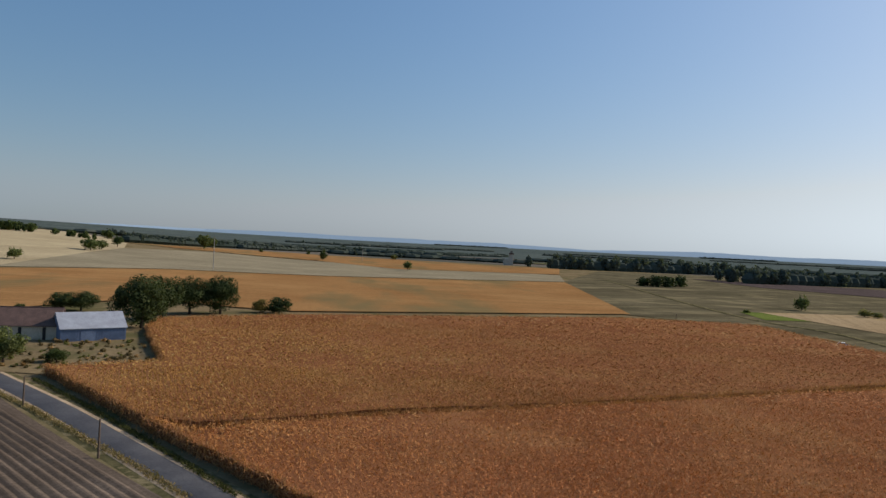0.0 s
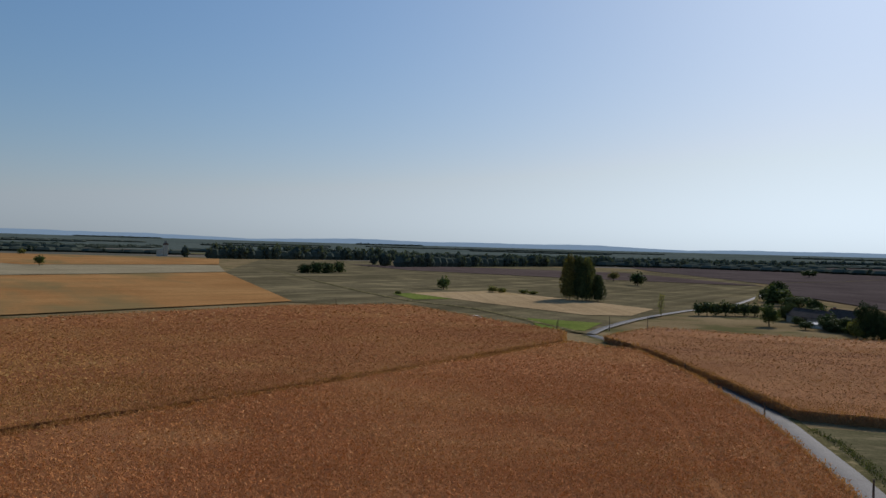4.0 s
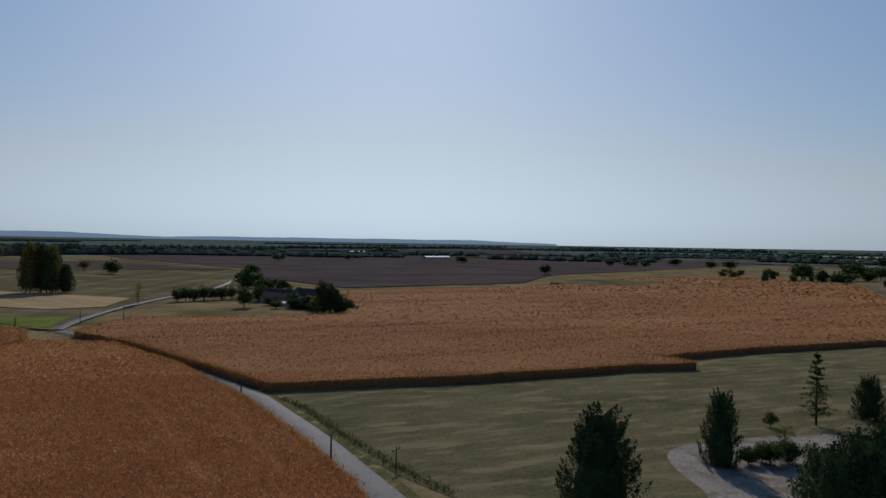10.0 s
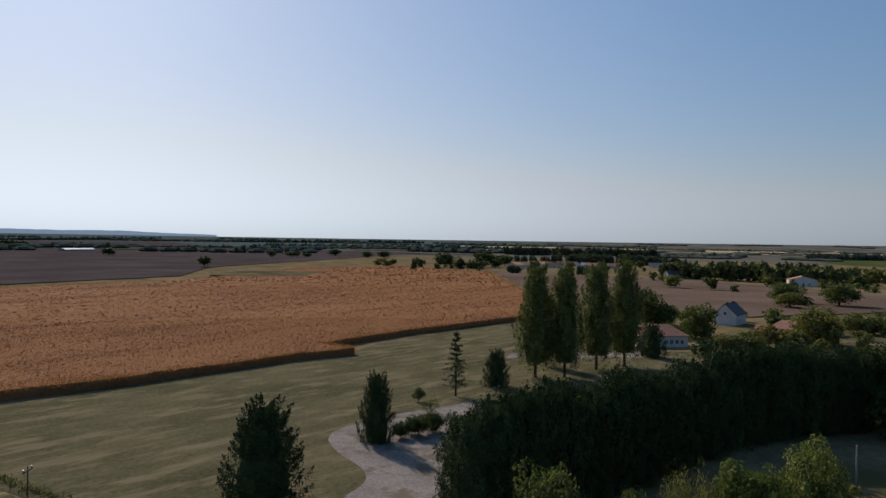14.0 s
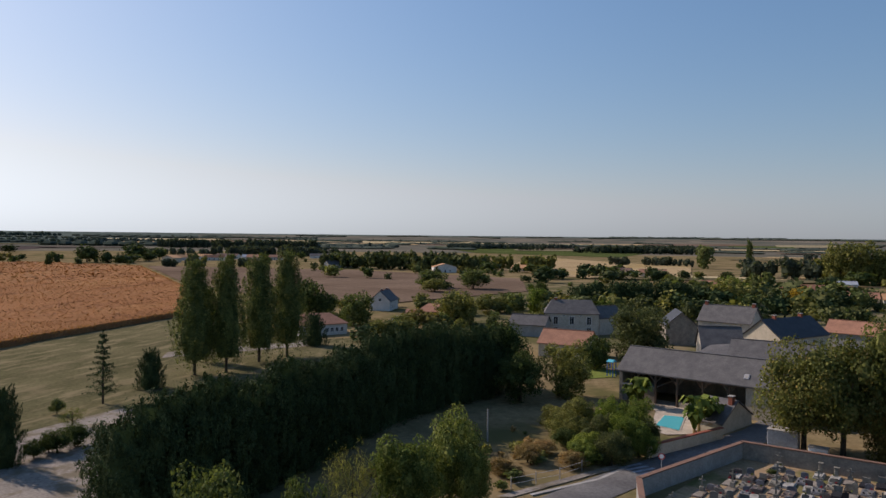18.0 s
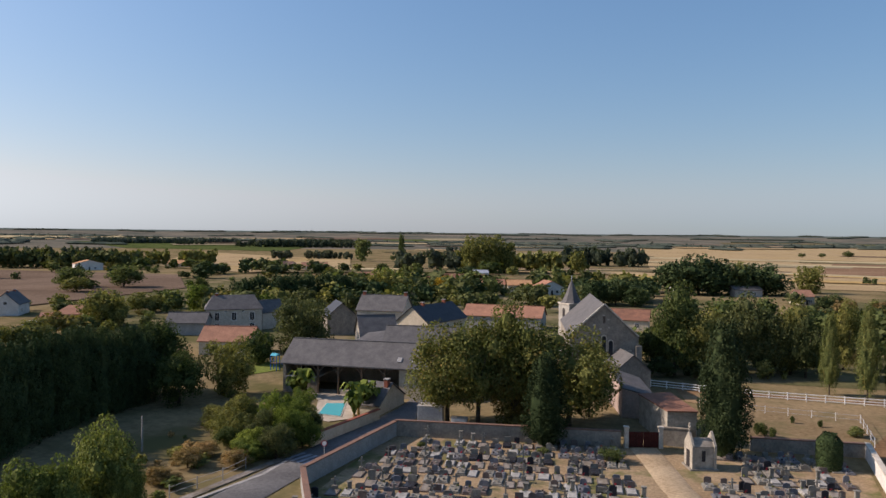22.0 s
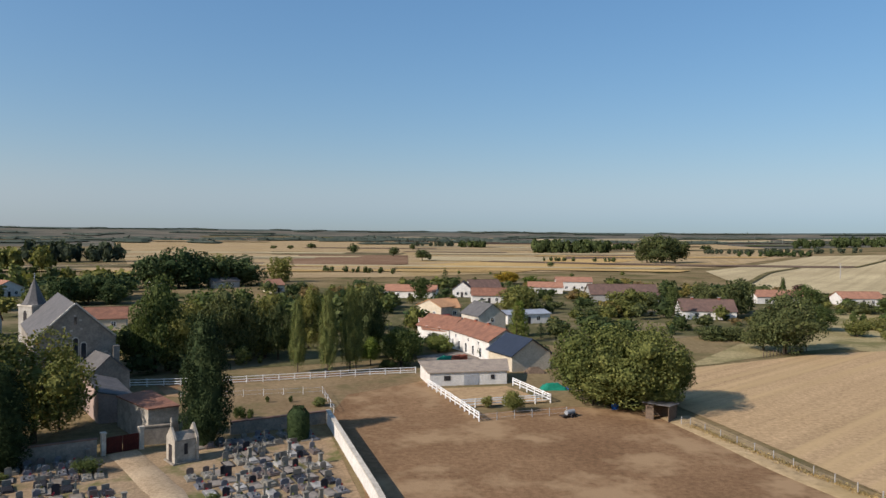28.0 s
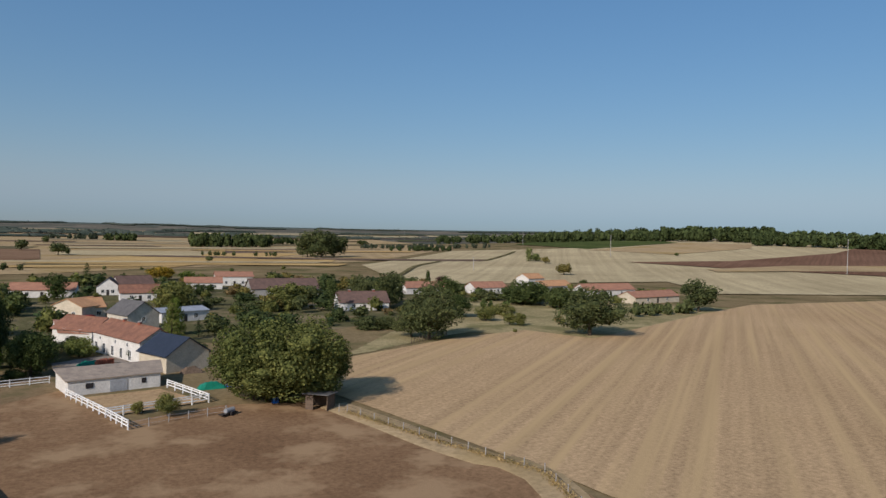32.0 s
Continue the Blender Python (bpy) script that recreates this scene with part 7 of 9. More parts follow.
house((182.3, -58.2), (183.6, -71.2), 11, 2.9, 5.2, WHITEWALL, TILE, "white bungalow with a clay tile roof behind the poplars", hip=3.0, wins=(("f", 0.55, 0.9, 0.8, 1.0), ("f", 0.66, 0.9, 0.8, 1.0), ("f", 0.77, 0.9, 0.8, 1.0), ("f", 0.88, 0.9, 0.8, 1.0)), name="bungalow")
lean(((198.3, -95.3), (188.2, -104.0), (205.5, -113.6), (213.5, -103.6)), (2.2, 2.2, 2.6, 2.6), CREAM, TILEOLD, "low tiled garage among garden shrubs", name="garage")


def small_house(a, b, D, eave, ridge, wall, roof, label="distant house with tiled roof", **kw):
    return house(a, b, D, eave, ridge, wall, roof, label, wins=(("f", 0.28, 0.9, 1.1, 1.2), ("f", 0.72, 0.9, 1.1, 1.2)), doors=(("f", 0.5, 1.0, 2.1),), **kw)


# far village edge
for a_, b_, roof_ in (((805.0, -118.0), (802.0, -130.0), TILEPALE), ((800.0, -147.0), (795.0, -167.0), TILEOLD), ((812.0, -190.0), (806.0, -205.0), GREYMETAL), ((805.0, -217.0), (799.0, -231.0), TILE), ((858.0, -283.0), (848.0, -305.0), SLATE)):
    small_house(a_, b_, 9, 3.2, 5.8, WHITEWALL, roof_, "distant pale house at the village edge")
for spec in ((800.0, -138.0, 9.0, 11.0), (806.0, -178.0, 8.0, 10.0), (800.0, -210.0, 9.0, 12.0), (818.0, -245.0, 11.0, 14.0), (826.0, -262.0, 10.0, 13.0), (820.0, -105.0, 15.0, 17.0), (825.0, -92.0, 13.0, 15.0)):
    tree("round", *spec, DEEP, "far", "dark tree between far houses", sink=1)
small_house((758.5, -99.1), (740.5, -107.0), 9, 4.5, 7, CREAM, TILEPALE, "distant cream house at the field edge", axis="gable")
small_house((866.9, -136.9), (841.4, -161.4), 9, 3, 5.5, WHITEWALL, TILEPALE, "distant pale house at the wood edge")
small_house((861.8, -170.4), (836.9, -189.3), 9, 3.2, 6, WHITEWALL, TILEBROWN, "distant white house at the wood edge")
small_house((815.7, -190.7), (793.2, -203.9), 9, 3.2, 6, CREAM, TILEOLD, "distant cream house at the wood edge")
small_house((1007.6, -288.5), (974.0, -314.8), 10, 3.5, 6, GREYWALL, SLATE, "distant grey barn by the wood")
small_house((579.9, -208.1), (584.4, -236.4), 9, 3.2, 6.2, WHITEWALL, SLATE, "white house with a grey roof across the field")
small_house((483.4, -257.0), (478.4, -273.8), 9, 4.4, 6.8, WHITEWALL, TILEPALE, "white two-storey house across the field", axis="gable")
small_house((482.2, -326.6), (469.9, -334.5), 9, 3, 5.4, CREAM, TILEPALE, "distant house with a tiled roof")
small_house((415.2, -363.9), (403.0, -375.9), 9, 3, 5.4, CREAM, TILEBROWN, "distant house with a brown roof")
small_house((387.5, -373.3), (375.2, -387.3), 9, 3, 5.2, CREAM, TILE, "distant house with a tiled roof")
small_house((420.6, -370.2), (401.5, -374.7), 9, 3, 5.4, CREAM, TILEBROWN, "distant house with a brown roof")
small_house((265.9, -297.0), (257.8, -303.0), 9, 3, 5.4, CREAM, TILE, "house with a clay tile roof among trees")
small_house((232.7, -315.7), (206.7, -334.7), 9, 3, 5.0, CREAM, TILEOLD, "long low house with a red roof among trees")
small_house((182.3, -292.2), (173.3, -298.6), 9, 3, 5.2, CREAM, TILE, "house with a clay tile roof among trees")
small_house((170.4, -296.3), (161.2, -302.8), 9, 3, 5.2, CREAM, TILEPALE, "house with a pale tile roof among trees")
small_house((148.8, -287.2), (141.4, -296.2), 9, 3.4, 6.2, WHITEWALL, TILE, "white house with a red tile roof", axis="gable")
small_house((110.7, -356.9), (99.6, -364.8), 9, 4.2, 6.0, WHITEWALL, TILE, "white house with a low red roof below conifers")
small_house((78.7, -340.0), (68.6, -347.1), 9, 3, 4.4, GREYWALL, SLATE, "low grey building below conifers")
small_house((48.4, -314.7), (43.6, -318.0), 9, 3.4, 5.6, CREAM, TILE, "house with a red tile roof among park trees")
small_house((243.3, -380.5), (236.0, -386.1), 12, 3, 4.5, WHITEWALL, GREYMETAL, "white low shed beyond the village")

# ---- hamlet at the paddock ----
lean(((-7.7, -122.8), (-21.3, -124.8), (-22.3, -132.4), (-6.4, -130.2)), (2.2, 2.2, 2.9, 2.9), WHITEWALL, OLDPALE, "long white stable with a shallow old tile roof", name="stable", category="stable", over=0.45)
sx, sy, sturn, sL = away_frame((-7.7, -122.8), (-21.3, -124.8))
for nm, u, z, w, h, mt in (("stable_door", 0.53, 0.0, 2.6, 1.95, GREYMETAL), ("stable_window", 0.22, 0.9, 1.1, 0.8, SHUTTER), ("stable_window", 0.81, 0.9, 0.7, 0.8, SHUTTER)):
    o = box_part(nm, (u * sL - w / 2, -0.07, z, u * sL + w / 2, 0.02, z + h), mt, bpy.data.objects["stable"])
    o.matrix_parent_inverse = bpy.data.objects["stable"].matrix_world.inverted()
    o.matrix_basis = pose(sx, sy, 0.02, 0, 0, sturn)
house((-24.0, -135.0), (-32.1, -138.2), 9, 3.2, 6.0, CREAM, plain("new_blue_roof", (0.034, 0.042, 0.060), (0.026, 0.033, 0.048), 0.7, 0.45, fine=5), "stone barn with a new dark blue roof", "gable", name="barn", category="barn", over=0.45)
house((-14.9, -165.7), (-21.2, -146.2), 7.5, 4.2, 6.4, WHITEWALL, TILEOLD, "long white farmhouse with a clay tile roof", name="farmhouse", wins=(("f", 0.08, 0.3, 1.0, 1.9), ("f", 0.26, 0.3, 1.0, 1.9), ("f", 0.44, 0.3, 1.0, 1.9), ("f", 0.62, 0.3, 1.0, 1.9), ("f", 0.80, 0.3, 1.0, 1.9), ("f", 0.17, 2.8, 0.6, 0.7), ("f", 0.5, 2.8, 0.6, 0.7), ("f", 0.75, 2.8, 0.6, 0.7)), chimneys=((0.3, 0.5, 0.6), (0.62, 0.5, 0.6)))
house((-8.1, -180.8), (-15.2, -171.4), 8, 3.3, 5.7, WHITEWALL, TILEOLD, "older white wing of the farmhouse with tile roof", name="farmhouse", wins=(("f", 0.3, 2.6, 0.7, 0.8), ("f", 0.7, 2.6, 0.7, 0.8)))
house((-24.4, -188.2), (-32.1, -191.1), 10, 4.6, 7.6, STONEPALE, SLATE, "stone house with a grey slate roof", "gable", wins=(("f", 0.5, 2.8, 0.9, 1.2), ("l", 0.4, 1, 1, 1.2)))
small_house((-10.1, -228.3), (-17.0, -220.6), 9, 3.6, 5.6, CREAM, TILEPALE, "cream house with a pale orange tile roof", axis="gable")
small_house((-17.3, -223.4), (-23.2, -224.5), 9, 3.2, 5.4, CREAM, TILEPALE, "cream house with a pale orange tile roof")
small_house((-27.8, -298.8), (-35.4, -297.2), 9, 3.4, 6.4, WHITEWALL, TILEBROWN, "white house with a brown tile roof", axis="gable")
small_house((-36.0, -302.3), (-49.2, -305.0), 9, 3.4, 6.6, WHITEWALL, TILEBROWN, "white house with a brown tile roof")
small_house((-32.7, -271.8), (-45.7, -270.9), 9, 3.0, 5.4, WHITEWALL, TILEOLD, "white bungalow with a red-brown roof")
small_house((-63.8, -319.8), (-78.8, -317.0), 9, 2.8, 4.8, WHITEWALL, TILE, "white bungalow with a clay tile roof")
small_house((-80.6, -336.8), (-97.2, -334.0), 12, 4.2, 6.0, WHITEWALL, TILE, "large white house with a red tile roof", axis="along")
small_house((-80.8, -279.5), (-108.0, -278.8), 10, 3.0, 6.6, GREYWALL, TILEBROWN, "long low house with dark brown roof")
small_house((-93.1, -221.0), (-109.8, -218.3), 9, 2.8, 6.0, WHITEWALL, TILEBROWN, "white house with a steep brown roof and chimneys", chimneys=((0.25, 0.5, 0.6), (0.75, 0.5, 0.6)))
small_house((0.7, -295.3), (-20.0, -290.7), 9, 2.8, 5.0, WHITEWALL, TILE, "white bungalow with a clay tile roof")
small_house((-35.4, -207.1), (-48.8, -211.3), 8, 2.8, 3.6, WHITEWALL, GREYMETAL, "long low white outbuilding with a grey roof", name="outbuilding")
small_house((-145.7, -273.4), (-169.7, -274.2), 9, 2.8, 5.0, WHITEWALL, TILE, "white bungalow with a red tile roof")
small_house((-176.6, -266.8), (-193.4, -266.1), 9, 2.8, 5.0, WHITEWALL, TILE, "white bungalow with a clay tile roof")
small_house((-231.4, -299.5), (-243.1, -301.3), 9, 4.2, 6.4, WHITEWALL, TILEPALE, "white two-storey house with a pale roof")
small_house((-216.1, -267.6), (-235.3, -270.2), 9, 2.8, 5.0, WHITEWALL, TILEPALE, "white bungalow with a pale tile roof")
small_house((-219.9, -242.9), (-249.1, -242.1), 9, 2.8, 5.2, WHITEWALL, TILE, "white bungalow with an orange tile roof")
small_house((-215.3, -208.8), (-243.3, -211.1), 9, 2.6, 4.6, CREAM, TILE, "low bungalow with an orange tile roof")
small_house((-1776.1, -1697.1), (-1926.0, -1795.6), 9, 4.5, 7.5, WHITEWALL, TILEPALE, "distant house on the wooded hill")
small_house((-859.6, -517.1), (-870.6, -512.3), 9, 4, 6, WHITEWALL, SLATE, "distant pale house on the hill")
small_house((-863.8, -481.0), (-896.5, -480.3), 10, 5, 9, STONEPALE, TILEPALE, "distant stone house on the hill")

# ---- farm beyond the maize, white barn, tower ----
FARMROOF = plain("dark_farm_roof", (0.075, 0.058, 0.050), (0.048, 0.040, 0.036), 0.7, 0.9, fine=5)
house((250.4, 181.5), (245.6, 165.2), 9, 3.6, 7.4, STONE, FARMROOF, "stone farmhouse half hidden by trees", name="farmhouse", wins=(("f", 0.3, 0.9, 1.0, 1.2), ("f", 0.7, 0.9, 1.0, 1.2)), doors=(("f", 0.5, 1.1, 2.1),), chimneys=((0.1, 0.5, 0.7),))
house((259.2, 203.2), (255.6, 186.4), 8, 3.0, 5.8, STONE, FARMROOF, "old stone farm building half hidden by shrubs", name="outbuilding", doors=(("f", 0.6, 2.4, 2.5),))
house((246.6, 183.4), (248.6, 178.2), 3, 1.5, 2.0, WHITEWALL, GREYMETAL, "low white-roofed shelter at the farm", name="shelter")
house((1931.7, 1172.0), (2029.7, 1171.5), 14, 4.5, 7, WHITEWALL, GREYMETAL, "distant white-roofed barn on ploughland", name="barn", category="barn")
house((1363.7, 642.1), (1442.2, 621.5), 14, 3.5, 6, GREYWALL, GREYMETAL, "distant long grey barn", name="barn", category="barn")


def stone_tower():
    t = empty("stone_tower", 125.5, 1324.1)
    box_part("shaft", (-3.6, -3.6, -1, 3.6, 3.6, 20), STONEPALE, t, bevel=0.3)
    box_part("parapet", (-4.2, -4.2, 20, 4.2, 4.2, 22.5), TILEBROWN, t)
    box_part("turret", (-2, -2, 22.5, 2, 2, 26), STONE, t)
    box_part("annex", (-14, -4, -1, -3.7, 4, 12), STONEPALE, t)
    return tagged(t, "distant square stone tower beside woods", "tower")


stone_tower()


# ---- barns seen first ----
def sheet_barn():
    x, y, turn, L = away_frame((-86.2, 165.0), (-75.3, 174.3))
    D, eave, ridge = 9.0, 3.2, 6.4
    ob = empty("blue_barn", x, y, turn)
    bm = bmesh.new()
    wall_body(bm, L, D, eave, ridge, "along")
    part("wall", bm, BLUESHEET, ob, "faded blue corrugated walls")
    k = 0.0
    while k < L:
        box_part("rib", (k, -0.06, 0, k + 0.12, 0.0, eave), BLUESHEET, ob)
        k += 0.6
    bm = bmesh.new()
    roof_slabs(bm, L, D, eave, ridge, "along", 0.3, 0.1)
    part("roof", bm, GREYMETAL, ob, "pale grey metal roof")
    box_part("door", (L * 0.3, -0.09, 0, L * 0.3 + 3, -0.03, eave - 0.3), BLUESHEET, ob)
    return tagged(ob, "blue corrugated barn with a pale metal roof", "barn")


sheet_barn()
house((-107.4, 162.8), (-88.6, 168.1), 10, 3.4, 7.0, CREAM, TILEBROWN, "old long barn with a brown roof and pale walls", name="barn", category="barn", doors=(("f", 0.86, 0.7, 3.0), ("f", 0.60, 0.7, 3.0)))
lean(((-8.8, -192.5), (-9.1, -176.9), (-15.7, -171.4), (-16.5, -186.2)), (3.6, 2.6, 2.6, 3.6), WHITEWALL, TILE, "low lean-to with a red tile roof in the courtyard")

# ---- cemetery ----
CORNER = (58.4, -73.0)
GATE_L = (33.0, -85.7)
WALL_R = (7.7, -99.6)
wall_run("cemetery_wall_street", (CORNER, (54.3, -52.6), (26.0, -28.0)), 1.9, 0.45, GREYWALL, COPING, "stone cemetery wall with red tile coping along the street")
wall_run("cemetery_wall_north", (CORNER, GATE_L), 2.0, 0.45, STONE, COPING, "rubble cemetery wall with red tile coping")
wall_run("cemetery_wall_back", ((19.7, -94.1), WALL_R), 1.6, 0.45, STONE, COPING, "low rubble wall with red coping behind the graves")
wall_run("cemetery_wall_paddock", (WALL_R, (0.7, -69.1), (-9.0, -20.0)), 1.7, 0.45, WHITEWALL, STONEPALE, "white rendered cemetery wall beside the paddock")
wall_run("pool_wall", ((65.3, -77.7), (63.8, -65.5), (63.6, -63.0)), 1.5, 0.4, CREAM, BRICKRED, "cream rendered wall between street and pool")
wall_run("yard_wall", ((29.4, -89.9), (26.0, -91.0)), 2.2, 0.45, STONE, STONE, "rubble yard wall beside the cemetery gate")


def cemetery_gate():
    a, b = (32.2, -86.2), (29.1, -88.3)
    x, y, turn, L = away_frame(a, b)
    g = empty("cemetery_gate", x, y, turn)
    for u in (-0.5, L):
        p = box_part("pier", (u, -0.3, -0.3, u + 0.5, 0.3, 2.5), STONEPALE, g, bevel=0.03)
        box_part("pier_cap", (u - 0.07, -0.37, 2.5, u + 0.57, 0.37, 2.68), STONEPALE, p)
    for k in range(2):
        leaf_ = box_part("gate_leaf", (k * L / 2 + 0.03, -0.04, 0.08, (k + 1) * L / 2 - 0.03, 0.04, 2.0), REDGATE, g)
        for j in range(5):
            box_part("slat", (k * L / 2 + 0.1 + j * L / 11, -0.07, 0.1, k * L / 2 + 0.16 + j * L / 11, -0.04, 1.98), REDGATE, leaf_)
    return tagged(g, "closed oxblood metal cemetery gate between stone piers", "gate")


cemetery_gate()
strip("cemetery_path", ((30.5, -86.9), (27.0, -81.7), (22.8, -75.0), (20.0, -70.1), (14.0, -50.0)), 3.4, SAND, 0.09, "pale sandy path through the cemetery")


def chapel():
    x, y, turn, L = away_frame((23.2, -82.1), (21.2, -83.6))
    D, eave, ridge = 2.0, 2.6, 3.3
    c = empty("funeral_chapel", x, y, turn)
    bm = bmesh.new()
    wall_body(bm, L, D, eave, ridge, "along")
    part("wall", bm, CHAPELSTONE, c)
    bm = bmesh.new()
    roof_slabs(bm, L, D, eave, ridge, "along", 0.1, 0.12)
    part("roof", bm, STONE, c, "mossy stone slab roof")
    for u in (-0.12, L - 0.12):
        bm = bmesh.new()
        g = [(u, -0.25, -0.3), (u, D + 0.25, -0.3), (u, D + 0.25, eave + 0.2), (u, D / 2, ridge + 0.9), (u, -0.25, eave + 0.2)]
        lo = [bm.verts.new(p) for p in g]
        hi = [bm.verts.new((p[0] + 0.26, p[1], p[2])) for p in g]
        bm.faces.new(lo)
        bm.faces.new(list(reversed(hi)))
        for i in range(5):
            bm.faces.new((lo[(i + 1) % 5], lo[i], hi[i], hi[(i + 1) % 5]))
        bmesh.ops.recalc_face_normals(bm, faces=bm.faces[:])
        part("gable_front", bm, CHAPELSTONE, c)
    box_part("finial", (-0.1, D / 2 - 0.1, ridge + 0.8, 0.1, D / 2 + 0.1, ridge + 1.8), CHAPELSTONE, c, bevel=0.03)
    box_part("finial_arm", (-0.08, D / 2 - 0.3, ridge + 1.3, 0.08, D / 2 + 0.3, ridge + 1.48), CHAPELSTONE, c)
    box_part("doorway", (-0.16, D / 2 - 0.45, 0, -0.1, D / 2 + 0.45, 2.1), SHUTTER, c)
    box_part("lancet", (L * 0.5 - 0.2, -0.05, 1.0, L * 0.5 + 0.2, 0.04, 2.2), SHUTTER, c)
    box_part("plinth", (-0.35, -0.4, -0.3, L + 0.35, D + 0.4, 0.22), STONE, c)
    return tagged(c, "small pale stone funeral chapel with gothic gable", "chapel")


chapel()
GRANITES = [plain("grave_grey_granite", (0.19, 0.19, 0.20), (0.11, 0.11, 0.118), 2.0, 0.5), plain("grave_pale_stone", (0.40, 0.38, 0.345), (0.25, 0.24, 0.215), 2.0, 0.8), plain("grave_black_granite", (0.035, 0.035, 0.04), None, 2.0, 0.25), plain("grave_brown_granite", (0.15, 0.115, 0.10), (0.10, 0.08, 0.072), 2.0, 0.4), plain("grave_old_limestone", (0.25, 0.23, 0.19), (0.135, 0.125, 0.105), 1.5, 0.95)]
PLANTPOT = [leafy("grave_flowers_red", (0.16, 0.02, 0.03), (0.42, 0.06, 0.09)), leafy("grave_flowers_yellow", (0.30, 0.20, 0.02), (0.55, 0.42, 0.06)), GREEN]


def headstone_part(parent, kind, stone, y, w):
    bm = bmesh.new()
    h = {"round": 0.85, "square": 0.78, "wide": 0.7, "tall": 1.15}[kind]
    w *= 0.82
    if kind == "square":
        ring = [(-w / 2, 0), (w / 2, 0), (w / 2, h), (-w / 2, h)]
    elif kind == "wide":
        ring = [(-w * 0.56, 0), (w * 0.56, 0), (w * 0.56, h * 0.75), (w * 0.3, h), (-w * 0.3, h), (-w * 0.56, h * 0.75)]
    else:
        n = 7
        ring = [(-w * 0.42, 0), (w * 0.42, 0)] + [(w * 0.42 * math.cos(t * math.pi / n), h - w * 0.25 + w * 0.25 * math.sin(t * math.pi / n)) for t in range(n + 1)]
    lo = [bm.verts.new((px_, y, pz + 0.22)) for px_, pz in ring]
    hi = [bm.verts.new((px_, y + 0.13, pz + 0.22)) for px_, pz in ring]
    bm.faces.new(lo)
    bm.faces.new(list(reversed(hi)))
    for i in range(len(ring)):
        j = (i + 1) % len(ring)
        bm.faces.new((lo[j], lo[i], hi[i], hi[j]))
    bmesh.ops.recalc_face_normals(bm, faces=bm.faces[:])
    return part("headstone", bm, stone, parent)


def grave_kind(i):
    """A dozen kinds of grave: slab with kerb and headstone, stone cross, old stele, low box."""
    stone = GRANITES[(i * 2 + i // 3) % 5]
    g = new("grave")
    w = 1.05
    box_part("kerb", (-w / 2 - 0.08, -1.1, -0.1, w / 2 + 0.08, 1.1, 0.16), GRANITES[(i + 1) % 5] if i % 2 else stone, g, bevel=0.02)
    if i % 4 != 3:
        box_part("slab", (-w / 2 + 0.02, -1.0, 0.16, w / 2 - 0.02, 0.85, 0.27 + 0.05 * (i % 3)), stone, g, bevel=0.03)
    else:
        box_part("gravel_bed", (-w / 2 + 0.04, -1.0, 0.1, w / 2 - 0.04, 0.85, 0.18), GRAVEL, g)
    if i in (2, 7):
        bs = box_part("cross_base", (-0.28, 0.72, 0.16, 0.28, 1.1, 0.75), GRANITES[4], g, bevel=0.04)
        box_part("cross", (-0.08, 0.84, 0.75, 0.08, 0.98, 2.1), GRANITES[4], g)
        box_part("cross_arm", (-0.38, 0.845, 1.5, 0.38, 0.975, 1.66), GRANITES[4], g)
    elif i in (5,):
        box_part("stele", (-0.24, 0.68, 0.16, 0.24, 1.02, 1.35), GRANITES[4], g, bevel=0.06)
        box_part("stele_cap", (-0.3, 0.61, 1.35, 0.3, 1.09, 1.46), GRANITES[4], g)
    else:
        headstone_part(g, ("round", "square", "wide", "tall")[i % 4], GRANITES[(0, 4, 1, 2, 0, 3)[(i + i // 4) % 6]], 0.9, w)
    if i % 3 != 1:
        pot = leaf_quads(RNG.uniform(-0.09, 0.09, (26, 3)) + np.array([0.22 * (-1) ** i, 0.45, 0.55]), RNG.normal(size=(26, 3)), 0.17)
        quads_ob("bouquet", pot, PLANTPOT[i % 3], g)
    if i % 2 == 0:
        box_part("vase", (-0.42, -0.85, 0.28, -0.24, -0.67, 0.52), GRANITES[(i + 2) % 5], g, bevel=0.04)
        box_part("plaque", (-0.35, 0.1, 0.30, -0.05, 0.2, 0.56), GRANITES[1 + i % 2], g)
        box_part("urn", (0.02, -0.6, 0.28, 0.26, -0.36, 0.56), GRANITES[4], g, bevel=0.05)
    return g


KINDS = [grave_kind(i) for i in range(12)]
ux, uy = GATE_L[0] - CORNER[0], GATE_L[1] - CORNER[1]
ul = math.hypot(ux, uy)
ux, uy = ux / ul, uy / ul
row_turn = math.degrees(math.atan2(uy, ux))
inx, iny = -uy, ux
if inx * CORNER[0] + iny * CORNER[1] > 0:
    inx, iny = -inx, -iny
gr = random.Random(5)
path_line = (Vector((30.5, -86.9)), Vector((20.0, -70.1)))
street_line = (Vector(CORNER), Vector((54.3, -52.6)))
paddock_line = (Vector(WALL_R), Vector((0.7, -69.1)))


def line_side(p, line):
    d = line[1] - line[0]
    return (d.x * (p.y - line[0].y) - d.y * (p.x - line[0].x)) / d.length


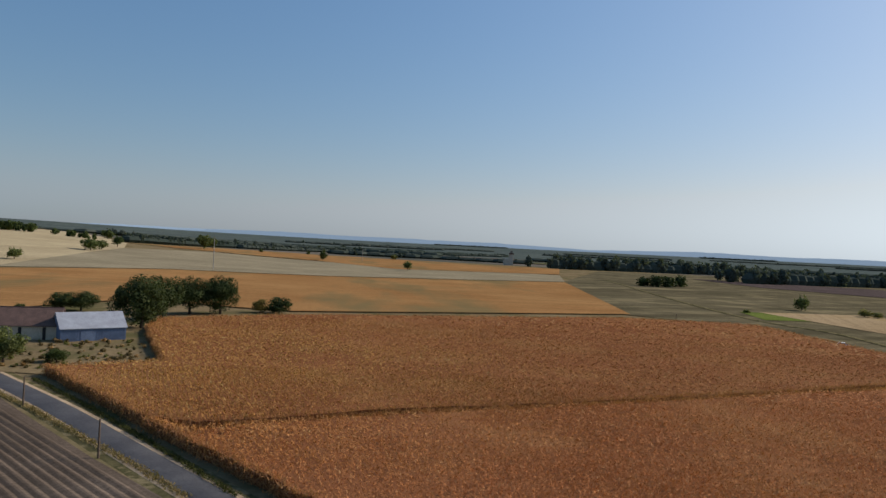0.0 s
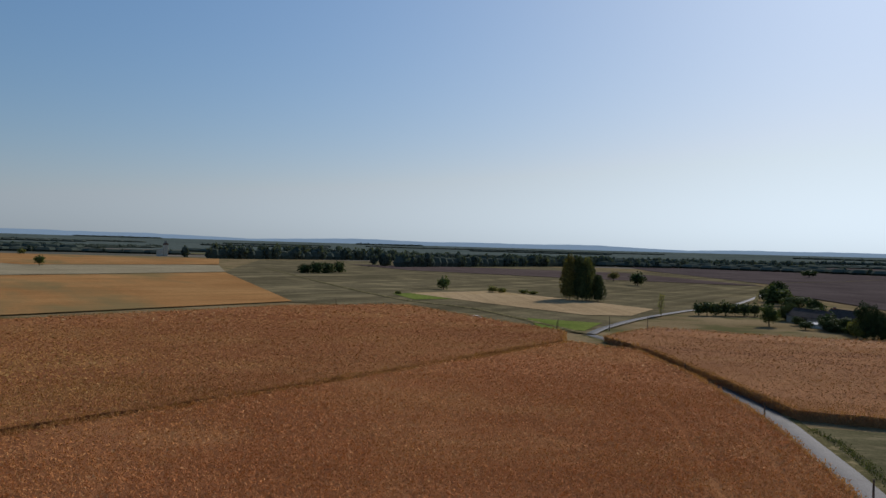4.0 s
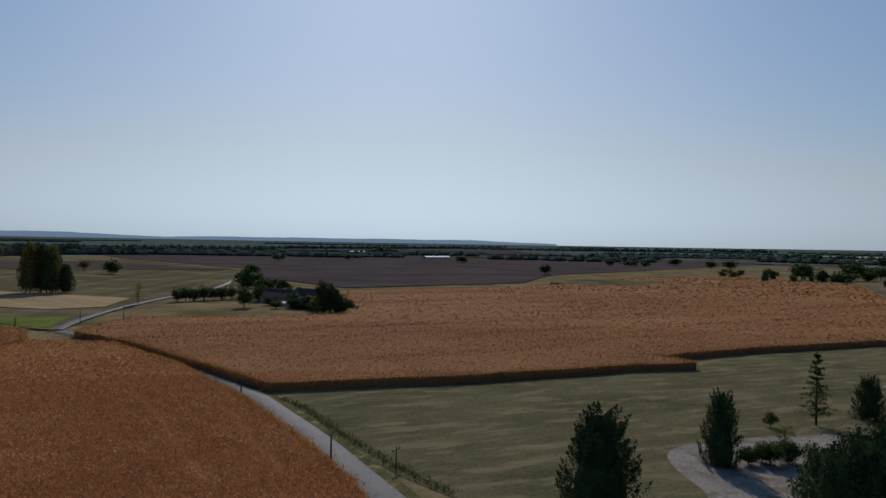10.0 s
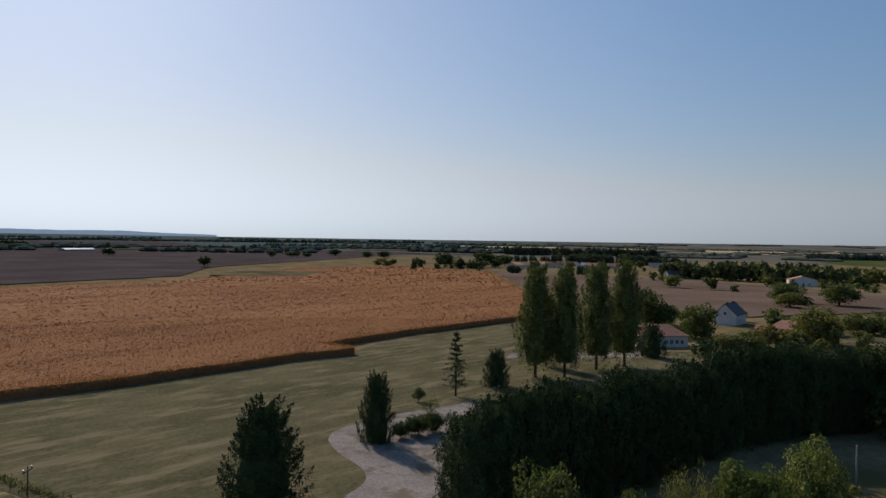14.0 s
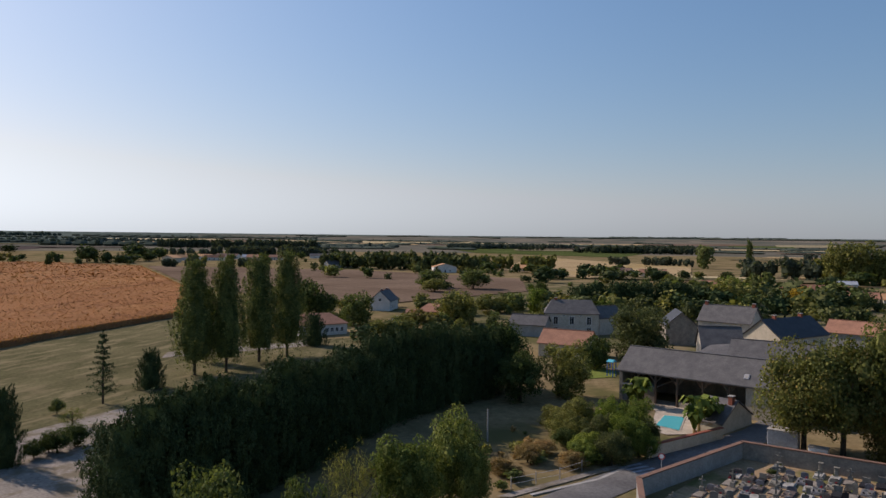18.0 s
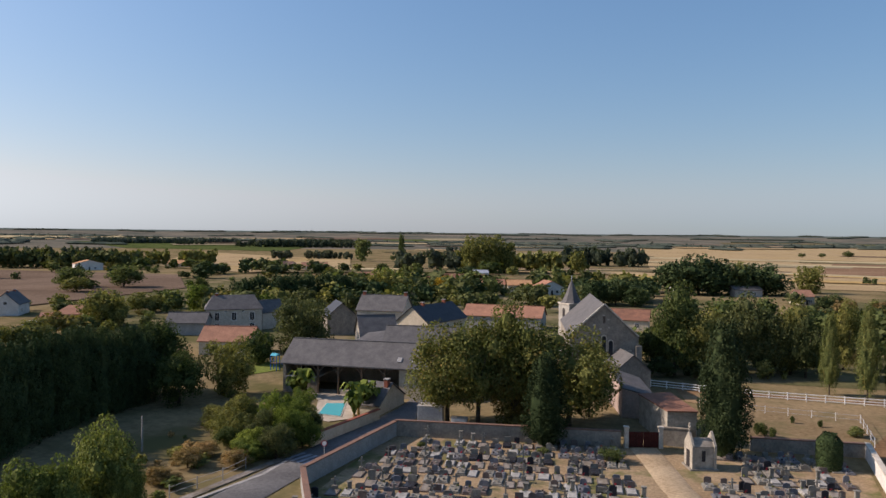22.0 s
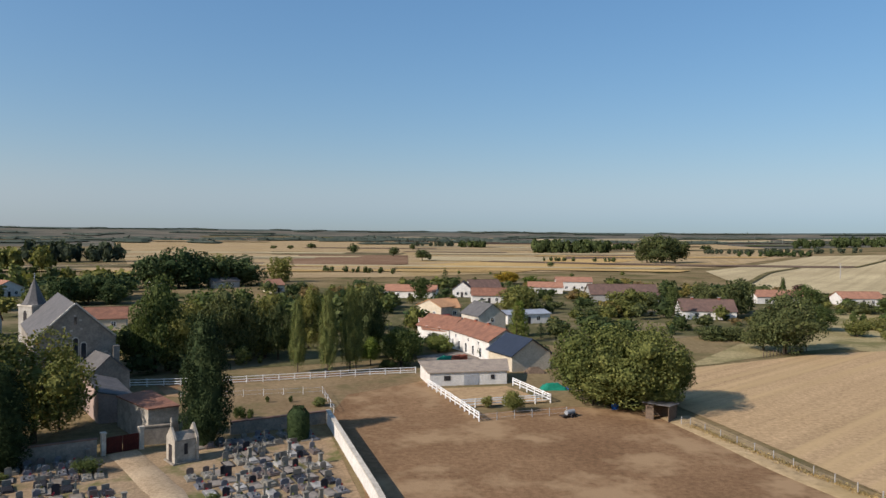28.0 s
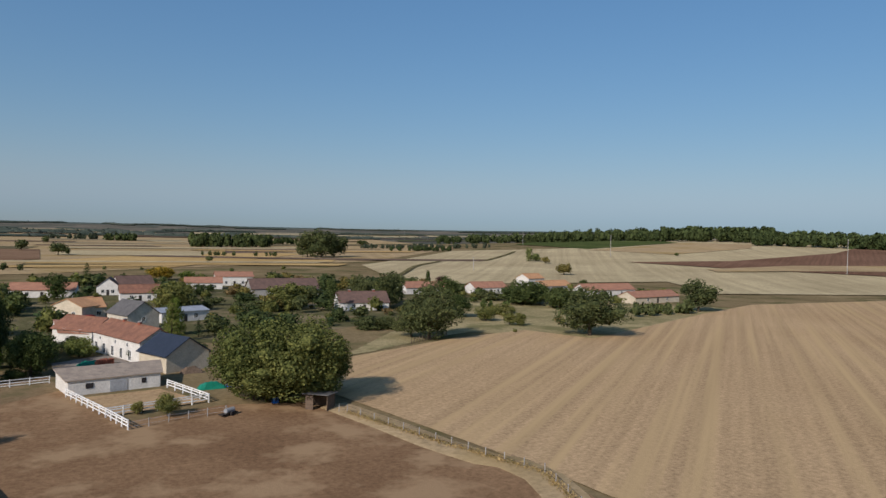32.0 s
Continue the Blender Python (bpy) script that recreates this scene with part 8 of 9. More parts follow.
count = 0
for row in range(13):
    s = -12.0
    depth = 2.2 + row * 2.75
    while s < 78:
        s += gr.choice((1.3, 1.4, 1.5, 1.7))
        if gr.random() < 0.07:
            s += gr.choice((1.5, 3.0))
        px_ = CORNER[0] + ux * s + inx * depth + gr.uniform(-0.12, 0.12)
        py_ = CORNER[1] + uy * s + iny * depth + gr.uniform(-0.35, 0.35)
        p = Vector((px_, py_))
        if abs(line_side(p, path_line)) < 3.2:
            continue
        if line_side(p, street_line) * line_side(Vector((15.0, -60.0)), street_line) < 0 or abs(line_side(p, street_line)) < 3.0:
            continue
        if line_side(p, paddock_line) * line_side(Vector((15.0, -60.0)), paddock_line) < 0 or abs(line_side(p, paddock_line)) < 2.0:
            continue
        if math.hypot(px_, py_) < 61 or count >= 295:
            continue
        if (p - Vector((22.9, -83.5))).length < 5.0:
            continue
        k = gr.randrange(12)
        m = Matrix.LocRotScale((px_, py_, 0.05), Euler((0, 0, radians(row_turn + gr.uniform(-4, 4) + (180 if gr.random() < 0.12 else 0)))), (gr.uniform(0.82, 1.1), gr.uniform(0.85, 1.08), gr.uniform(0.6, 1.0)))
        o = copy_thing(KINDS[k], m)
        o.matrix_basis = m
        o.name = "grave"
        tagged(o, {0: "grey granite grave with slab and headstone", 1: "pale stone grave with slab and headstone", 2: "grave with an old limestone cross", 3: "gravel grave with a tall dark headstone"}.get(k if k < 4 else (2 if k == 7 else k % 2), "grave"), "grave", "graves in the cemetery")
        count += 1
for k in KINDS:
    for c in list(k.children_recursive):
        bpy.data.objects.remove(c)
    bpy.data.objects.remove(k)


def topiary():
    x, y, tall, wide = 10.8, -91.8, 4.1, 2.7
    ob = empty("clipped_yew", x, y)
    h, w = tall, wide / 2
    zz = RNG.uniform(0, 1, 5200)
    ph = RNG.uniform(0, 2 * math.pi, 5200)
    shape = w * (1 - np.clip((zz - 0.72) / 0.3, 0, 1) ** 2 * 0.75) * (0.9 + 0.1 * np.minimum(zz * 4, 1))
    pts = np.stack([shape * np.cos(ph), shape * np.sin(ph), zz * h], axis=1)
    out = np.stack([np.cos(ph), np.sin(ph), np.clip((zz - 0.7) * 3, 0, 2)], axis=1)
    top = np.stack([RNG.uniform(-0.5, 0.5, 500) * w, RNG.uniform(-0.5, 0.5, 500) * w, np.full(500, h)], axis=1)
    q = np.concatenate([leaf_quads(pts, out, 0.22, 0.2, 0.8, 0.35), leaf_quads(top, np.tile((0, 0, 1.0), (500, 1)), 0.25, 0, 0.8, 0.3), core_quads([(0, 0, h * 0.48, w * 1.15, w * 1.15, h * 0.6)], 0.8, 10, 6)])
    quads_ob("foliage", q, NEEDLE, ob)
    return tagged(ob, "yew clipped into a rounded block beside graves", "topiary")


topiary()
for spec in ((31.5, -79.6, 1.7, 3.2), (39.6, -77.7, 0.7, 1.7), (16.0, -69.0, 1.5, 1.5), (52.4, -70.5, 0.9, 1.1), (23.5, -67.0, 0.9, 1.7), (20.3, -103.4, 1.5, 1.2), (9.7, -108.9, 1.5, 2.3)):
    tree("bush", *spec, GREEN, "mid", "small shrub among the graves", category="shrub")

# kitchen garden behind the low wall
draped("fence_grass", ((34.5, -123.5), (-8.0, -138.0), (-8.2, -128.5), (6.0, -116.5), (7.6, -104.2), (21.0, -100.6), (31.0, -112.5)), TANGRASS, 0.08, 12, "pale dry grass along the white fence")
draped("kitchen_garden", ((21.2, -101.5), (8.0, -103.7), (10.6, -118.6), (24.3, -116.1)), TANGRASS, 0.10, 12, "dry kitchen garden behind the cemetery wall")
fence("garden_fence", ((31.2, -113.5), (10.0, -117.5), (7.3, -104.9)), 3.0, 1.3, (0.5, 1.1), WHITEPAINT, "thin pale wire fence round the kitchen garden", 0.07, 0.025, GREYMETAL)
for spec in ((20.5, -101.7, 1.7, 1.0), (19.6, -101.9, 1.6, 1.0), (18.6, -101.8, 1.5, 1.0), (17.8, -111.4, 1.1, 0.7), (14.3, -111.5, 1.1, 0.7)):
    tree("bush", *spec, DEEP, "mid", "vegetable row shrub in the kitchen garden", category="shrub")

# ---- white fences, pen, shelter ----
fence("white_rail_fence", ((42.3, -123.7), (26.3, -125.6), (2.7, -132.5), (-5.7, -134.0)), 2.6, 1.35, (0.35, 0.75, 1.2), WHITEPAINT, "long white post-and-rail fence across the paddock", 0.13, 0.11)
fence("white_pen_fence", ((-7.4, -122.3), (-11.3, -107.0), (-13.1, -99.2)), 2.2, 1.4, (0.55, 1.0, 1.3), WHITEPAINT, "white rail fence of the riding pen", 0.17, 0.16)
fence("white_pen_fence", ((-11.3, -107.0), (-18.2, -108.6), (-25.7, -110.2), (-22.1, -123.2)), 2.6, 1.4, (0.55, 1.0, 1.3), WHITEPAINT, "white rail fence of the riding pen", 0.17, 0.16)
fence("wire_fence", ((-13.1, -99.2), (-18.4, -101.0), (-26.3, -102.5)), 2.6, 1.2, (0.4, 1.0), CONCRETE, "grey wire fence beside the riding pen", 0.1, 0.03)
fence("field_fence", ((-40.9, -96.5), (-41.8, -95.6), (-46.0, -77.6), (-48.2, -69.7), (-50.6, -61.7), (-40.0, -30.0)), 3.2, 1.2, (0.5, 1.05), CONCRETE, "thin pale posts with wire along the field", 0.1, 0.01, WOOD)
fence("farm_stakes", ((-81.4, -149.7), (-88.1, -153.6), (-95.9, -157.6)), 1.3, 1.4, (0.6,), WOOD, "old wooden stakes at the field edge", 0.14, 0.06)


def field_shelter():
    x, y, turn, L = away_frame((-37.1, -100.0), (-40.7, -97.8))
    s = empty("field_shelter", x, y, turn - 12)
    L, D, h = 3.4, 3.0, 2.3
    for u in (0.0, L - 0.12):
        for v in (0.0, D - 0.12):
            box_part("post", (u, v, -0.2, u + 0.12, v + 0.12, h), WOOD, s)
    k = 0.0
    while k < h - 0.1:
        box_part("plank", (0.0, D - 0.05, k, L, D, k + 0.19), WOOD, s)
        box_part("plank", (L - 0.05, 0.0, k, L, D, k + 0.19), WOOD, s)
        k += 0.21
    box_part("half_wall", (0, -0.03, 0, L * 0.35, 0.03, h), WOOD, s)
    r = box_part("roof", (-0.35, -0.5, 0, L + 0.35, D + 0.35, 0.1), SLATE, s, "flat dark felt roof")
    r.matrix_local = Matrix.Translation((0, 0, h + 0.05)) @ Matrix.Rotation(-0.06, 4, 'X')
    return tagged(s, "wooden field shelter with a flat dark roof", "shelter")


field_shelter()


def barrel(x, y, mat_, label):
    b = empty("barrel", x, y)
    bm = bmesh.new()
    for r0, r1, z0, z1 in ((0.27, 0.30, 0, 0.25), (0.30, 0.30, 0.25, 0.65), (0.30, 0.27, 0.65, 0.9)):
        bmesh.ops.create_cone(bm, cap_ends=True, segments=14, radius1=r0, radius2=r1, depth=z1 - z0, matrix=Matrix.Translation((0, 0, (z0 + z1) / 2)))
    part("drum", bm, mat_, b)
    return tagged(b, label, "barrel")


barrel(*(-34.2, -105.6), BLUE, "blue plastic barrel beside the shelter")
barrel(*(-34.7, -105.6), BLUE, "blue plastic barrel beside the shelter")


def trailer_tank():
    t = empty("water_trailer", *(-26.5, -101.4), turn=30)
    bm = bmesh.new()
    bmesh.ops.create_cone(bm, cap_ends=True, segments=16, radius1=0.36, radius2=0.36, depth=1.5, matrix=Matrix.Translation((0, 0, 0.74)) @ Matrix.Rotation(math.pi / 2, 4, 'Y'))
    part("tank", bm, plain("dull_tank", (0.30, 0.31, 0.32), (0.20, 0.20, 0.20), 2.0, 0.6), t)
    box_part("chassis", (-1.2, -0.45, 0.32, 1.7, 0.45, 0.42), DARKWOOD, t)
    for s in (-0.6, 0.6):
        bm = bmesh.new()
        bmesh.ops.create_cone(bm, cap_ends=True, segments=14, radius1=0.32, radius2=0.32, depth=0.18, matrix=Matrix.Translation((0, s, 0.32)) @ Matrix.Rotation(math.pi / 2, 4, 'X'))
        part("wheel", bm, SHUTTER, t)
    return tagged(t, "grey water tank on a small trailer", "trailer")


trailer_tank()


def heap(x, y, w, d, h, mat_, label, name):
    """A draped lumpy heap."""
    n = 9
    verts, faces = [], []
    for j in range(n):
        for i in range(n):
            u, v = i / (n - 1) * 2 - 1, j / (n - 1) * 2 - 1
            k = max(0.0, 1 - max(abs(u), abs(v)) ** 3)
            verts.append((u * w / 2, v * d / 2, h * k * (0.7 + 0.5 * noise.noise((u * 2, v * 2, x))) - 0.02))
    for j in range(n - 1):
        for i in range(n - 1):
            a = j * n + i
            faces.append((a, a + 1, a + n + 1, a + n))
    ob = mesh_ob(name, verts, faces, mat_)
    ob.location = (x, y, ground_z(x, y) + 0.03)
    return tagged(ob, label, name.replace("_", " "))


heap(*(-28.5, -120.0), 4.5, 2.2, 1.3, GREENTARP, "green tarpaulin over a heap", "tarpaulin")
heap(*(-32.3, -120.5), 3.0, 1.6, 0.9, BLUE, "blue tarpaulin over a heap", "tarpaulin")
heap(*(-28.3, -134.5), 4.0, 2.0, 1.4, WOOD, "heap of firewood beside the barn", "wood_pile")
heap(*(-12.8, -148.8), 4.5, 1.6, 1.2, GREENTARP, "green cover on the terrace", "tarpaulin")


def tile_pallet(x, y):
    """Clay roof tiles piled on a pallet, row upon row."""
    p = empty("pallet", x, y, turn=25)
    box_part("deck", (-1.6, -0.7, 0.02, 1.6, 0.7, 0.16), WOOD, p, "grey wooden deck")
    rg, me = random.Random(12), None
    for k in range(3):
        for i in range(8):
            for j in range(3):
                if k == 2 and rg.random() < 0.35:
                    continue
                if me is None:
                    o = box_part("tile", (-0.17, -0.2, 0, 0.17, 0.2, 0.34), BRICKRED, p, bevel=0.03)
                    me = o.data
                else:
                    o = new("tile", me)
                    o.parent = p
                o.matrix_local = Matrix.Translation((-1.4 + 0.4 * i, -0.45 + 0.45 * j, 0.16 + 0.35 * k)) @ Matrix.Rotation(rg.uniform(-0.08, 0.08), 4, 'Z')
    return tagged(p, "wooden pallet loaded with red clay roof tiles", "pallet")


tile_pallet(-15.3, -147.8)
draped("terrace", ((-6.8, -142.4), (-18.3, -146.1), (-20.4, -152.8), (-16.2, -159.2), (-6.7, -152.9)), GRAVEL, 0.10, 10, "pale gravel terrace by the farmhouse")
draped("pen_sand", ((-7.8, -120.5), (-20.8, -122.4), (-25.6, -110.6), (-11.7, -107.3)), HARROW, 0.12, 10, "sandy riding pen")

# ---- pool garden ----
draped("pool_terrace", ((88.9, -86.4), (79.3, -89.9), (74.1, -85.8), (68.6, -76.0), (70.0, -72.6), (72.8, -72.4), (80.4, -81.1)), plain("terrace_paving", (0.46, 0.385, 0.30), (0.36, 0.30, 0.235), 0.8, 0.9, fine=4), 0.12, 10, "pale pool terrace")
POOLWATER, pnt, pb = nodes_of("pool_water")
pb.inputs["Base Color"].default_value = (0.085, 0.46, 0.50, 1)
pb.inputs["Roughness"].default_value = 0.06
bump_to(pnt, pb, noise_node(pnt, position(pnt), 3.0, 3), 0.15, 0.05)
draped("pool_coping", ((74.3, -74.5), (77.9, -80.2), (75.5, -82.2), (70.3, -75.5)), STONEPALE, 0.18, 10, "pale stone coping round the pool")
pool = draped("swimming_pool", ((74.1, -74.8), (77.6, -80.1), (75.5, -81.9), (70.6, -75.6)), POOLWATER, 0.22, 10)
tagged(pool, "turquoise swimming pool in the terrace", "swimming pool")
draped("playground_grass", ((112.1, -91.7), (112.5, -102.5), (104.2, -94.7), (105.3, -87.4)), BRIGHT, 0.1, 10, "bright green play lawn")


def play_tower():
    p = empty("play_slide", *(105.0, -94.3), turn=20)
    for sx_ in (-0.6, 0.6):
        for sy_ in (-0.6, 0.6):
            box_part("leg", (sx_ - 0.06, sy_ - 0.06, 0, sx_ + 0.06, sy_ + 0.06, 3.0), BLUE, p)
    box_part("platform", (-0.7, -0.7, 1.4, 0.7, 0.7, 1.5), WOOD, p)
    bm = bmesh.new()
    q = [bm.verts.new(c) for c in ((-0.75, -0.75, 2.9), (0.75, -0.75, 2.9), (0.75, 0.75, 2.9), (-0.75, 0.75, 2.9), (-0.6, -0.05, 3.3), (0.6, -0.05, 3.3), (0.6, 0.05, 3.3), (-0.6, 0.05, 3.3))]
    for f in ((3, 2, 1, 0), (4, 5, 6, 7), (0, 1, 5, 4), (1, 2, 6, 5), (2, 3, 7, 6), (3, 0, 4, 7)):
        bm.faces.new([q[i] for i in f])
    part("canopy", bm, AQUA, p, "turquoise canopy")
    s = box_part("slide", (-0.35, 0, -0.05, 0.35, 3.0, 0.05), BLUE, p, "blue plastic slide")
    s.matrix_local = Matrix.Translation((-0.6, -0.4, 1.45)) @ Matrix.Rotation(radians(140), 4, 'Z') @ Matrix.Rotation(radians(-28), 4, 'X')
    return tagged(p, "blue play tower with slide and turquoise canopy", "slide")


play_tower()


def banana(x, y, tall, wide):
    b = empty("banana_plant", x, y)
    quads = []
    for i in range(38):
        a, r = i * 2.4, wide / 2 * RNG.uniform(0.3, 0.95)
        base = np.array([0.1 * math.cos(a), 0.1 * math.sin(a), tall * 0.3])
        prev, w0 = base, 0.12
        side = np.array([-math.sin(a), math.cos(a), 0])
        rise = RNG.uniform(0.55, 1.0) * tall
        for s in range(1, 5):
            u = s / 4
            cur = base + np.array([math.cos(a) * r * u, math.sin(a) * r * u, rise * math.sin(u * 2.3) * 0.9])
            w1 = 0.42 * math.sin(math.pi * (u * 0.85 + 0.08)) + 0.03
            quads.append((prev - side * w0, prev + side * w0, cur + side * w1, cur - side * w1))
            prev, w0 = cur, w1
    quads_ob("leaves", np.array(quads), IVY, b)
    bm = bmesh.new()
    bmesh.ops.create_cone(bm, segments=8, radius1=0.22, radius2=0.14, depth=tall * 0.5, matrix=Matrix.Translation((0, 0, tall * 0.25)))
    part("stem", bm, STRAW, b)
    return tagged(b, "bright green banana plant beside the pool", "plant")


for spec in ((84.0, -81.4, 3.8, 5.6), (68.7, -77.3, 4.4, 5.6), (67.6, -75.2, 3.6, 4.6), (69.4, -79.6, 3.9, 5.2), (69.6, -81.8, 3.0, 4.4), (85.9, -81.2, 2.6, 3.6)):
    banana(*spec)


def grey_box(a, b, D, h, mat_, name, label):
    x, y, turn, L = away_frame(a, b)
    o = empty(name, x, y, turn)
    box_part("body", (0, 0, -0.1, L, D, h), mat_, o, bevel=0.04)
    box_part("lid", (-0.08, -0.08, h, L + 0.08, D + 0.08, h + 0.12), CONCRETE, o)
    return tagged(o, label, name.replace("_", " "))


grey_box((59.8, -79.5), (56.7, -81.0), 2.2, 2.4, GREYMETAL, "transformer_hut", "grey transformer hut beside the cemetery wall")
grey_box((55.2, -80.9), (53.2, -81.7), 1.0, 1.2, WHITEPAINT, "utility_cabinet", "low white utility cabinet beside the wall")
grey_box((72.1, -92.8), (71.6, -96.3), 1.2, 1.4, BLUE, "recycling_bin", "dark blue container at the barn corner")


def round_sign(x, y):
    s = empty("road_sign", x, y, turn=-136)
    bm = bmesh.new()
    bmesh.ops.create_cone(bm, cap_ends=True, segments=10, radius1=0.04, radius2=0.04, depth=2.2, matrix=Matrix.Translation((0, 0, 1.1)))
    part("pole", bm, GREYMETAL, s)
    for nm, r, y0, mt in (("rim", 0.35, 0.0, plain("sign_red", (0.5, 0.02, 0.02), None, 2, 0.5)), ("face", 0.26, -0.012, WHITEPAINT)):
        bm = bmesh.new()
        bmesh.ops.create_cone(bm, cap_ends=True, segments=24, radius1=r, radius2=r, depth=0.03, matrix=Matrix.Translation((0, y0 - 0.05, 2.3)) @ Matrix.Rotation(math.pi / 2, 4, 'X'))
        part(nm, bm, mt, s)
    return tagged(s, "round red and white road sign on a post", "road sign")


round_sign(*(57.8, -59.3))
WHITELINE = plain("road_paint", (0.34, 0.37, 0.40), (0.20, 0.21, 0.22), 1.5, 0.8)


def crossing():
    a, b = Vector((60.3, -57.3)), Vector((60.3, -61.6))
    o = empty("street_marking", a.x, a.y)
    u = (b - a).normalized()
    v = Vector((-u.y, u.x))
    for k in range(4):
        c = v * (k * 0.95 - 1.4)
        bm = bmesh.new()
        p = [(c.x, c.y), (c.x + u.x * 3.2, c.y + u.y * 3.2), (c.x + u.x * 3.2 + v.x * 0.5, c.y + u.y * 3.2 + v.y * 0.5), (c.x + v.x * 0.5, c.y + v.y * 0.5)]
        bm.faces.new([bm.verts.new((px_, py_, 0.18)) for px_, py_ in p])
        part("stripe", bm, WHITELINE, o)
    return tagged(o, "white stripes painted on the street", "road marking", kind="structure")


crossing()
wall_run("pavement_kerb", ((59.6, -43.1), (60.2, -52.5), (62.0, -58.3)), 0.12, 0.3, CONCRETE, CONCRETE, "pale kerb along the street", 0.03)
draped("street_pavement", ((60.0, -40.9), (61.5, -52.0), (62.3, -58.6), (63.4, -58.3), (62.2, -49.4), (60.9, -39.8)), GRAVEL, 0.1, 10, "pale sandy footpath along the street")
fence("plot_fence", ((62.2, -42.4), (62.4, -48.9), (63.3, -52.7)), 3.0, 1.3, (0.5, 1.1), CONCRETE, "thin wire fence of the overgrown plot", 0.09, 0.025)

# ---- drive, lawn island, posts and poles ----
def rounded(corners, times=3):
    """Corners of a polygon cut again and again into a smooth outline."""
    for _ in range(times):
        corners = [tuple(a * (1 - k) + b * k for a, b in zip(p, q)) for p, q in zip(corners, corners[1:] + corners[:1]) for k in (0.22, 0.78)]
    return corners


draped("gravel_drive", rounded([(93.9, 10.7), (98.1, 10.8), (102.1, 8.8), (104.1, 6.2), (109.1, 2.2), (114.6, -5.2), (118.7, -11.3), (96.0, -14.0), (80.0, -11.0), (66.0, -7.0), (60.0, 1.0), (71.7, 7.5), (78.2, 4.5), (82.9, 5.3), (88.3, 8.6)]), GRAVEL, 0.10, 10, "pale gravel drive sweeping round the trees")
draped("parking", ((162.7, -21.3), (166.4, -57.2), (177.7, -61.1), (173.9, -53.8), (170.3, -23.5)), GRAVEL, 0.1, 10, "pale gravel court behind the poplars")


def pole(x, y, tall, r=0.14, label="wooden telephone pole at the roadside", arms=0, mat_=None):
    p = empty("utility_pole", x, y)
    bm = bmesh.new()
    bmesh.ops.create_cone(bm, cap_ends=True, segments=10, radius1=r, radius2=r * 0.7, depth=tall + 0.4, matrix=Matrix.Translation((0, 0, tall / 2 - 0.2)))
    part("shaft", bm, mat_ or WOOD, p)
    for k in range(arms):
        box_part("crossarm", (-0.9, -0.06, tall - 0.5 - k * 0.7, 0.9, 0.06, tall - 0.36 - k * 0.7), mat_ or WOOD, p)
        for s in (-0.8, 0.8):
            box_part("insulator", (s - 0.05, -0.05, tall - 0.36 - k * 0.7, s + 0.05, 0.05, tall - 0.15 - k * 0.7), GREYMETAL, p)
    return tagged(p, label, "utility pole", "roadside poles")


for spec in ((-38.2, 82.7, 4.5, 0.2), (-59.6, 104.7, 4.4, 0.3), (72.3, 46.0, 3.9, 0.2), (98.3, 80.6, 2.9, 0.3), (119.3, 118.8, 2.4, 0.4), (139.9, 196.2, 3.4, 0.6), (168.7, 185.2, 5.3, 0.6), (100.2, 306.7, 2.8, 0.5), (143.8, 201.0, 3.5, 0.6), (158.3, 192.0, 4.9, 0.6)):
    pole(spec[0], spec[1], spec[2])
pole(*(75.2, 38.9), 2.6, 0.09, "short post with a crossbar by the lawn", 1)
pole(*(78.2, -49.6), 4.2, 0.12, "pale concrete post on the overgrown plot", 0, CONCRETE)
for spec in ((-168.2, 532.3, 24.1, 1.3), (-110.5, 998.3, 23.4, 1.6), (-522.6, -300.5, 26.3, 1.9), (-520.9, -541.2, 22.9, 2.3), (-673.8, -889.4, 22.5, 1.7), (-285.1, -433.6, 8.1, 0.8), (-309.1, -470.2, 8.5, 0.9), (-1132.4, -1989.7, 23.2, 3.6), (-1042.6, -1976.3, 26.1, 3.5)):
    pole(spec[0], spec[1], spec[2], 0.28, "tall pale electricity mast in the fields", 1, CONCRETE)


def car(x, y, turn, paint, label):
    c = empty("car", x, y, turn)
    bm = bmesh.new()
    side = [(-2.0, 0.3), (2.0, 0.3), (2.05, 0.75), (1.2, 0.92), (0.55, 1.42), (-1.1, 1.45), (-1.95, 0.95), (-2.05, 0.7)]
    lo = [bm.verts.new((u, -0.82, z)) for u, z in side]
    hi = [bm.verts.new((u, 0.82, z)) for u, z in side]
    bm.faces.new(lo)
    bm.faces.new(list(reversed(hi)))
    for i in range(8):
        j = (i + 1) % 8
        bm.faces.new((lo[j], lo[i], hi[i], hi[j]))
    bmesh.ops.recalc_face_normals(bm, faces=bm.faces[:])
    part("body", bm, paint, c)
    box_part("side_window", (-1.2, -0.84, 0.95, 0.6, 0.84, 1.33), GLASS, c)
    for u in (-1.25, 1.25):
        for s in (-0.78, 0.78):
            bm = bmesh.new()
            bmesh.ops.create_cone(bm, cap_ends=True, segments=14, radius1=0.31, radius2=0.31, depth=0.2, matrix=Matrix.Translation((u, s, 0.31)) @ Matrix.Rotation(math.pi / 2, 4, 'X'))
            part("wheel", bm, SHUTTER, c)
    return tagged(c, label, "car")


car(*(132.8, 237.5), -20, WHITEPAINT, "white car parked at the field edge")
car(*(207.1, -97.7), 40, WHITEPAINT, "white car parked beside the white house")
car(*(-18.6, -220.2), 20, plain("red_paint", (0.30, 0.02, 0.02), None, 2, 0.35), "red car parked outside a house")

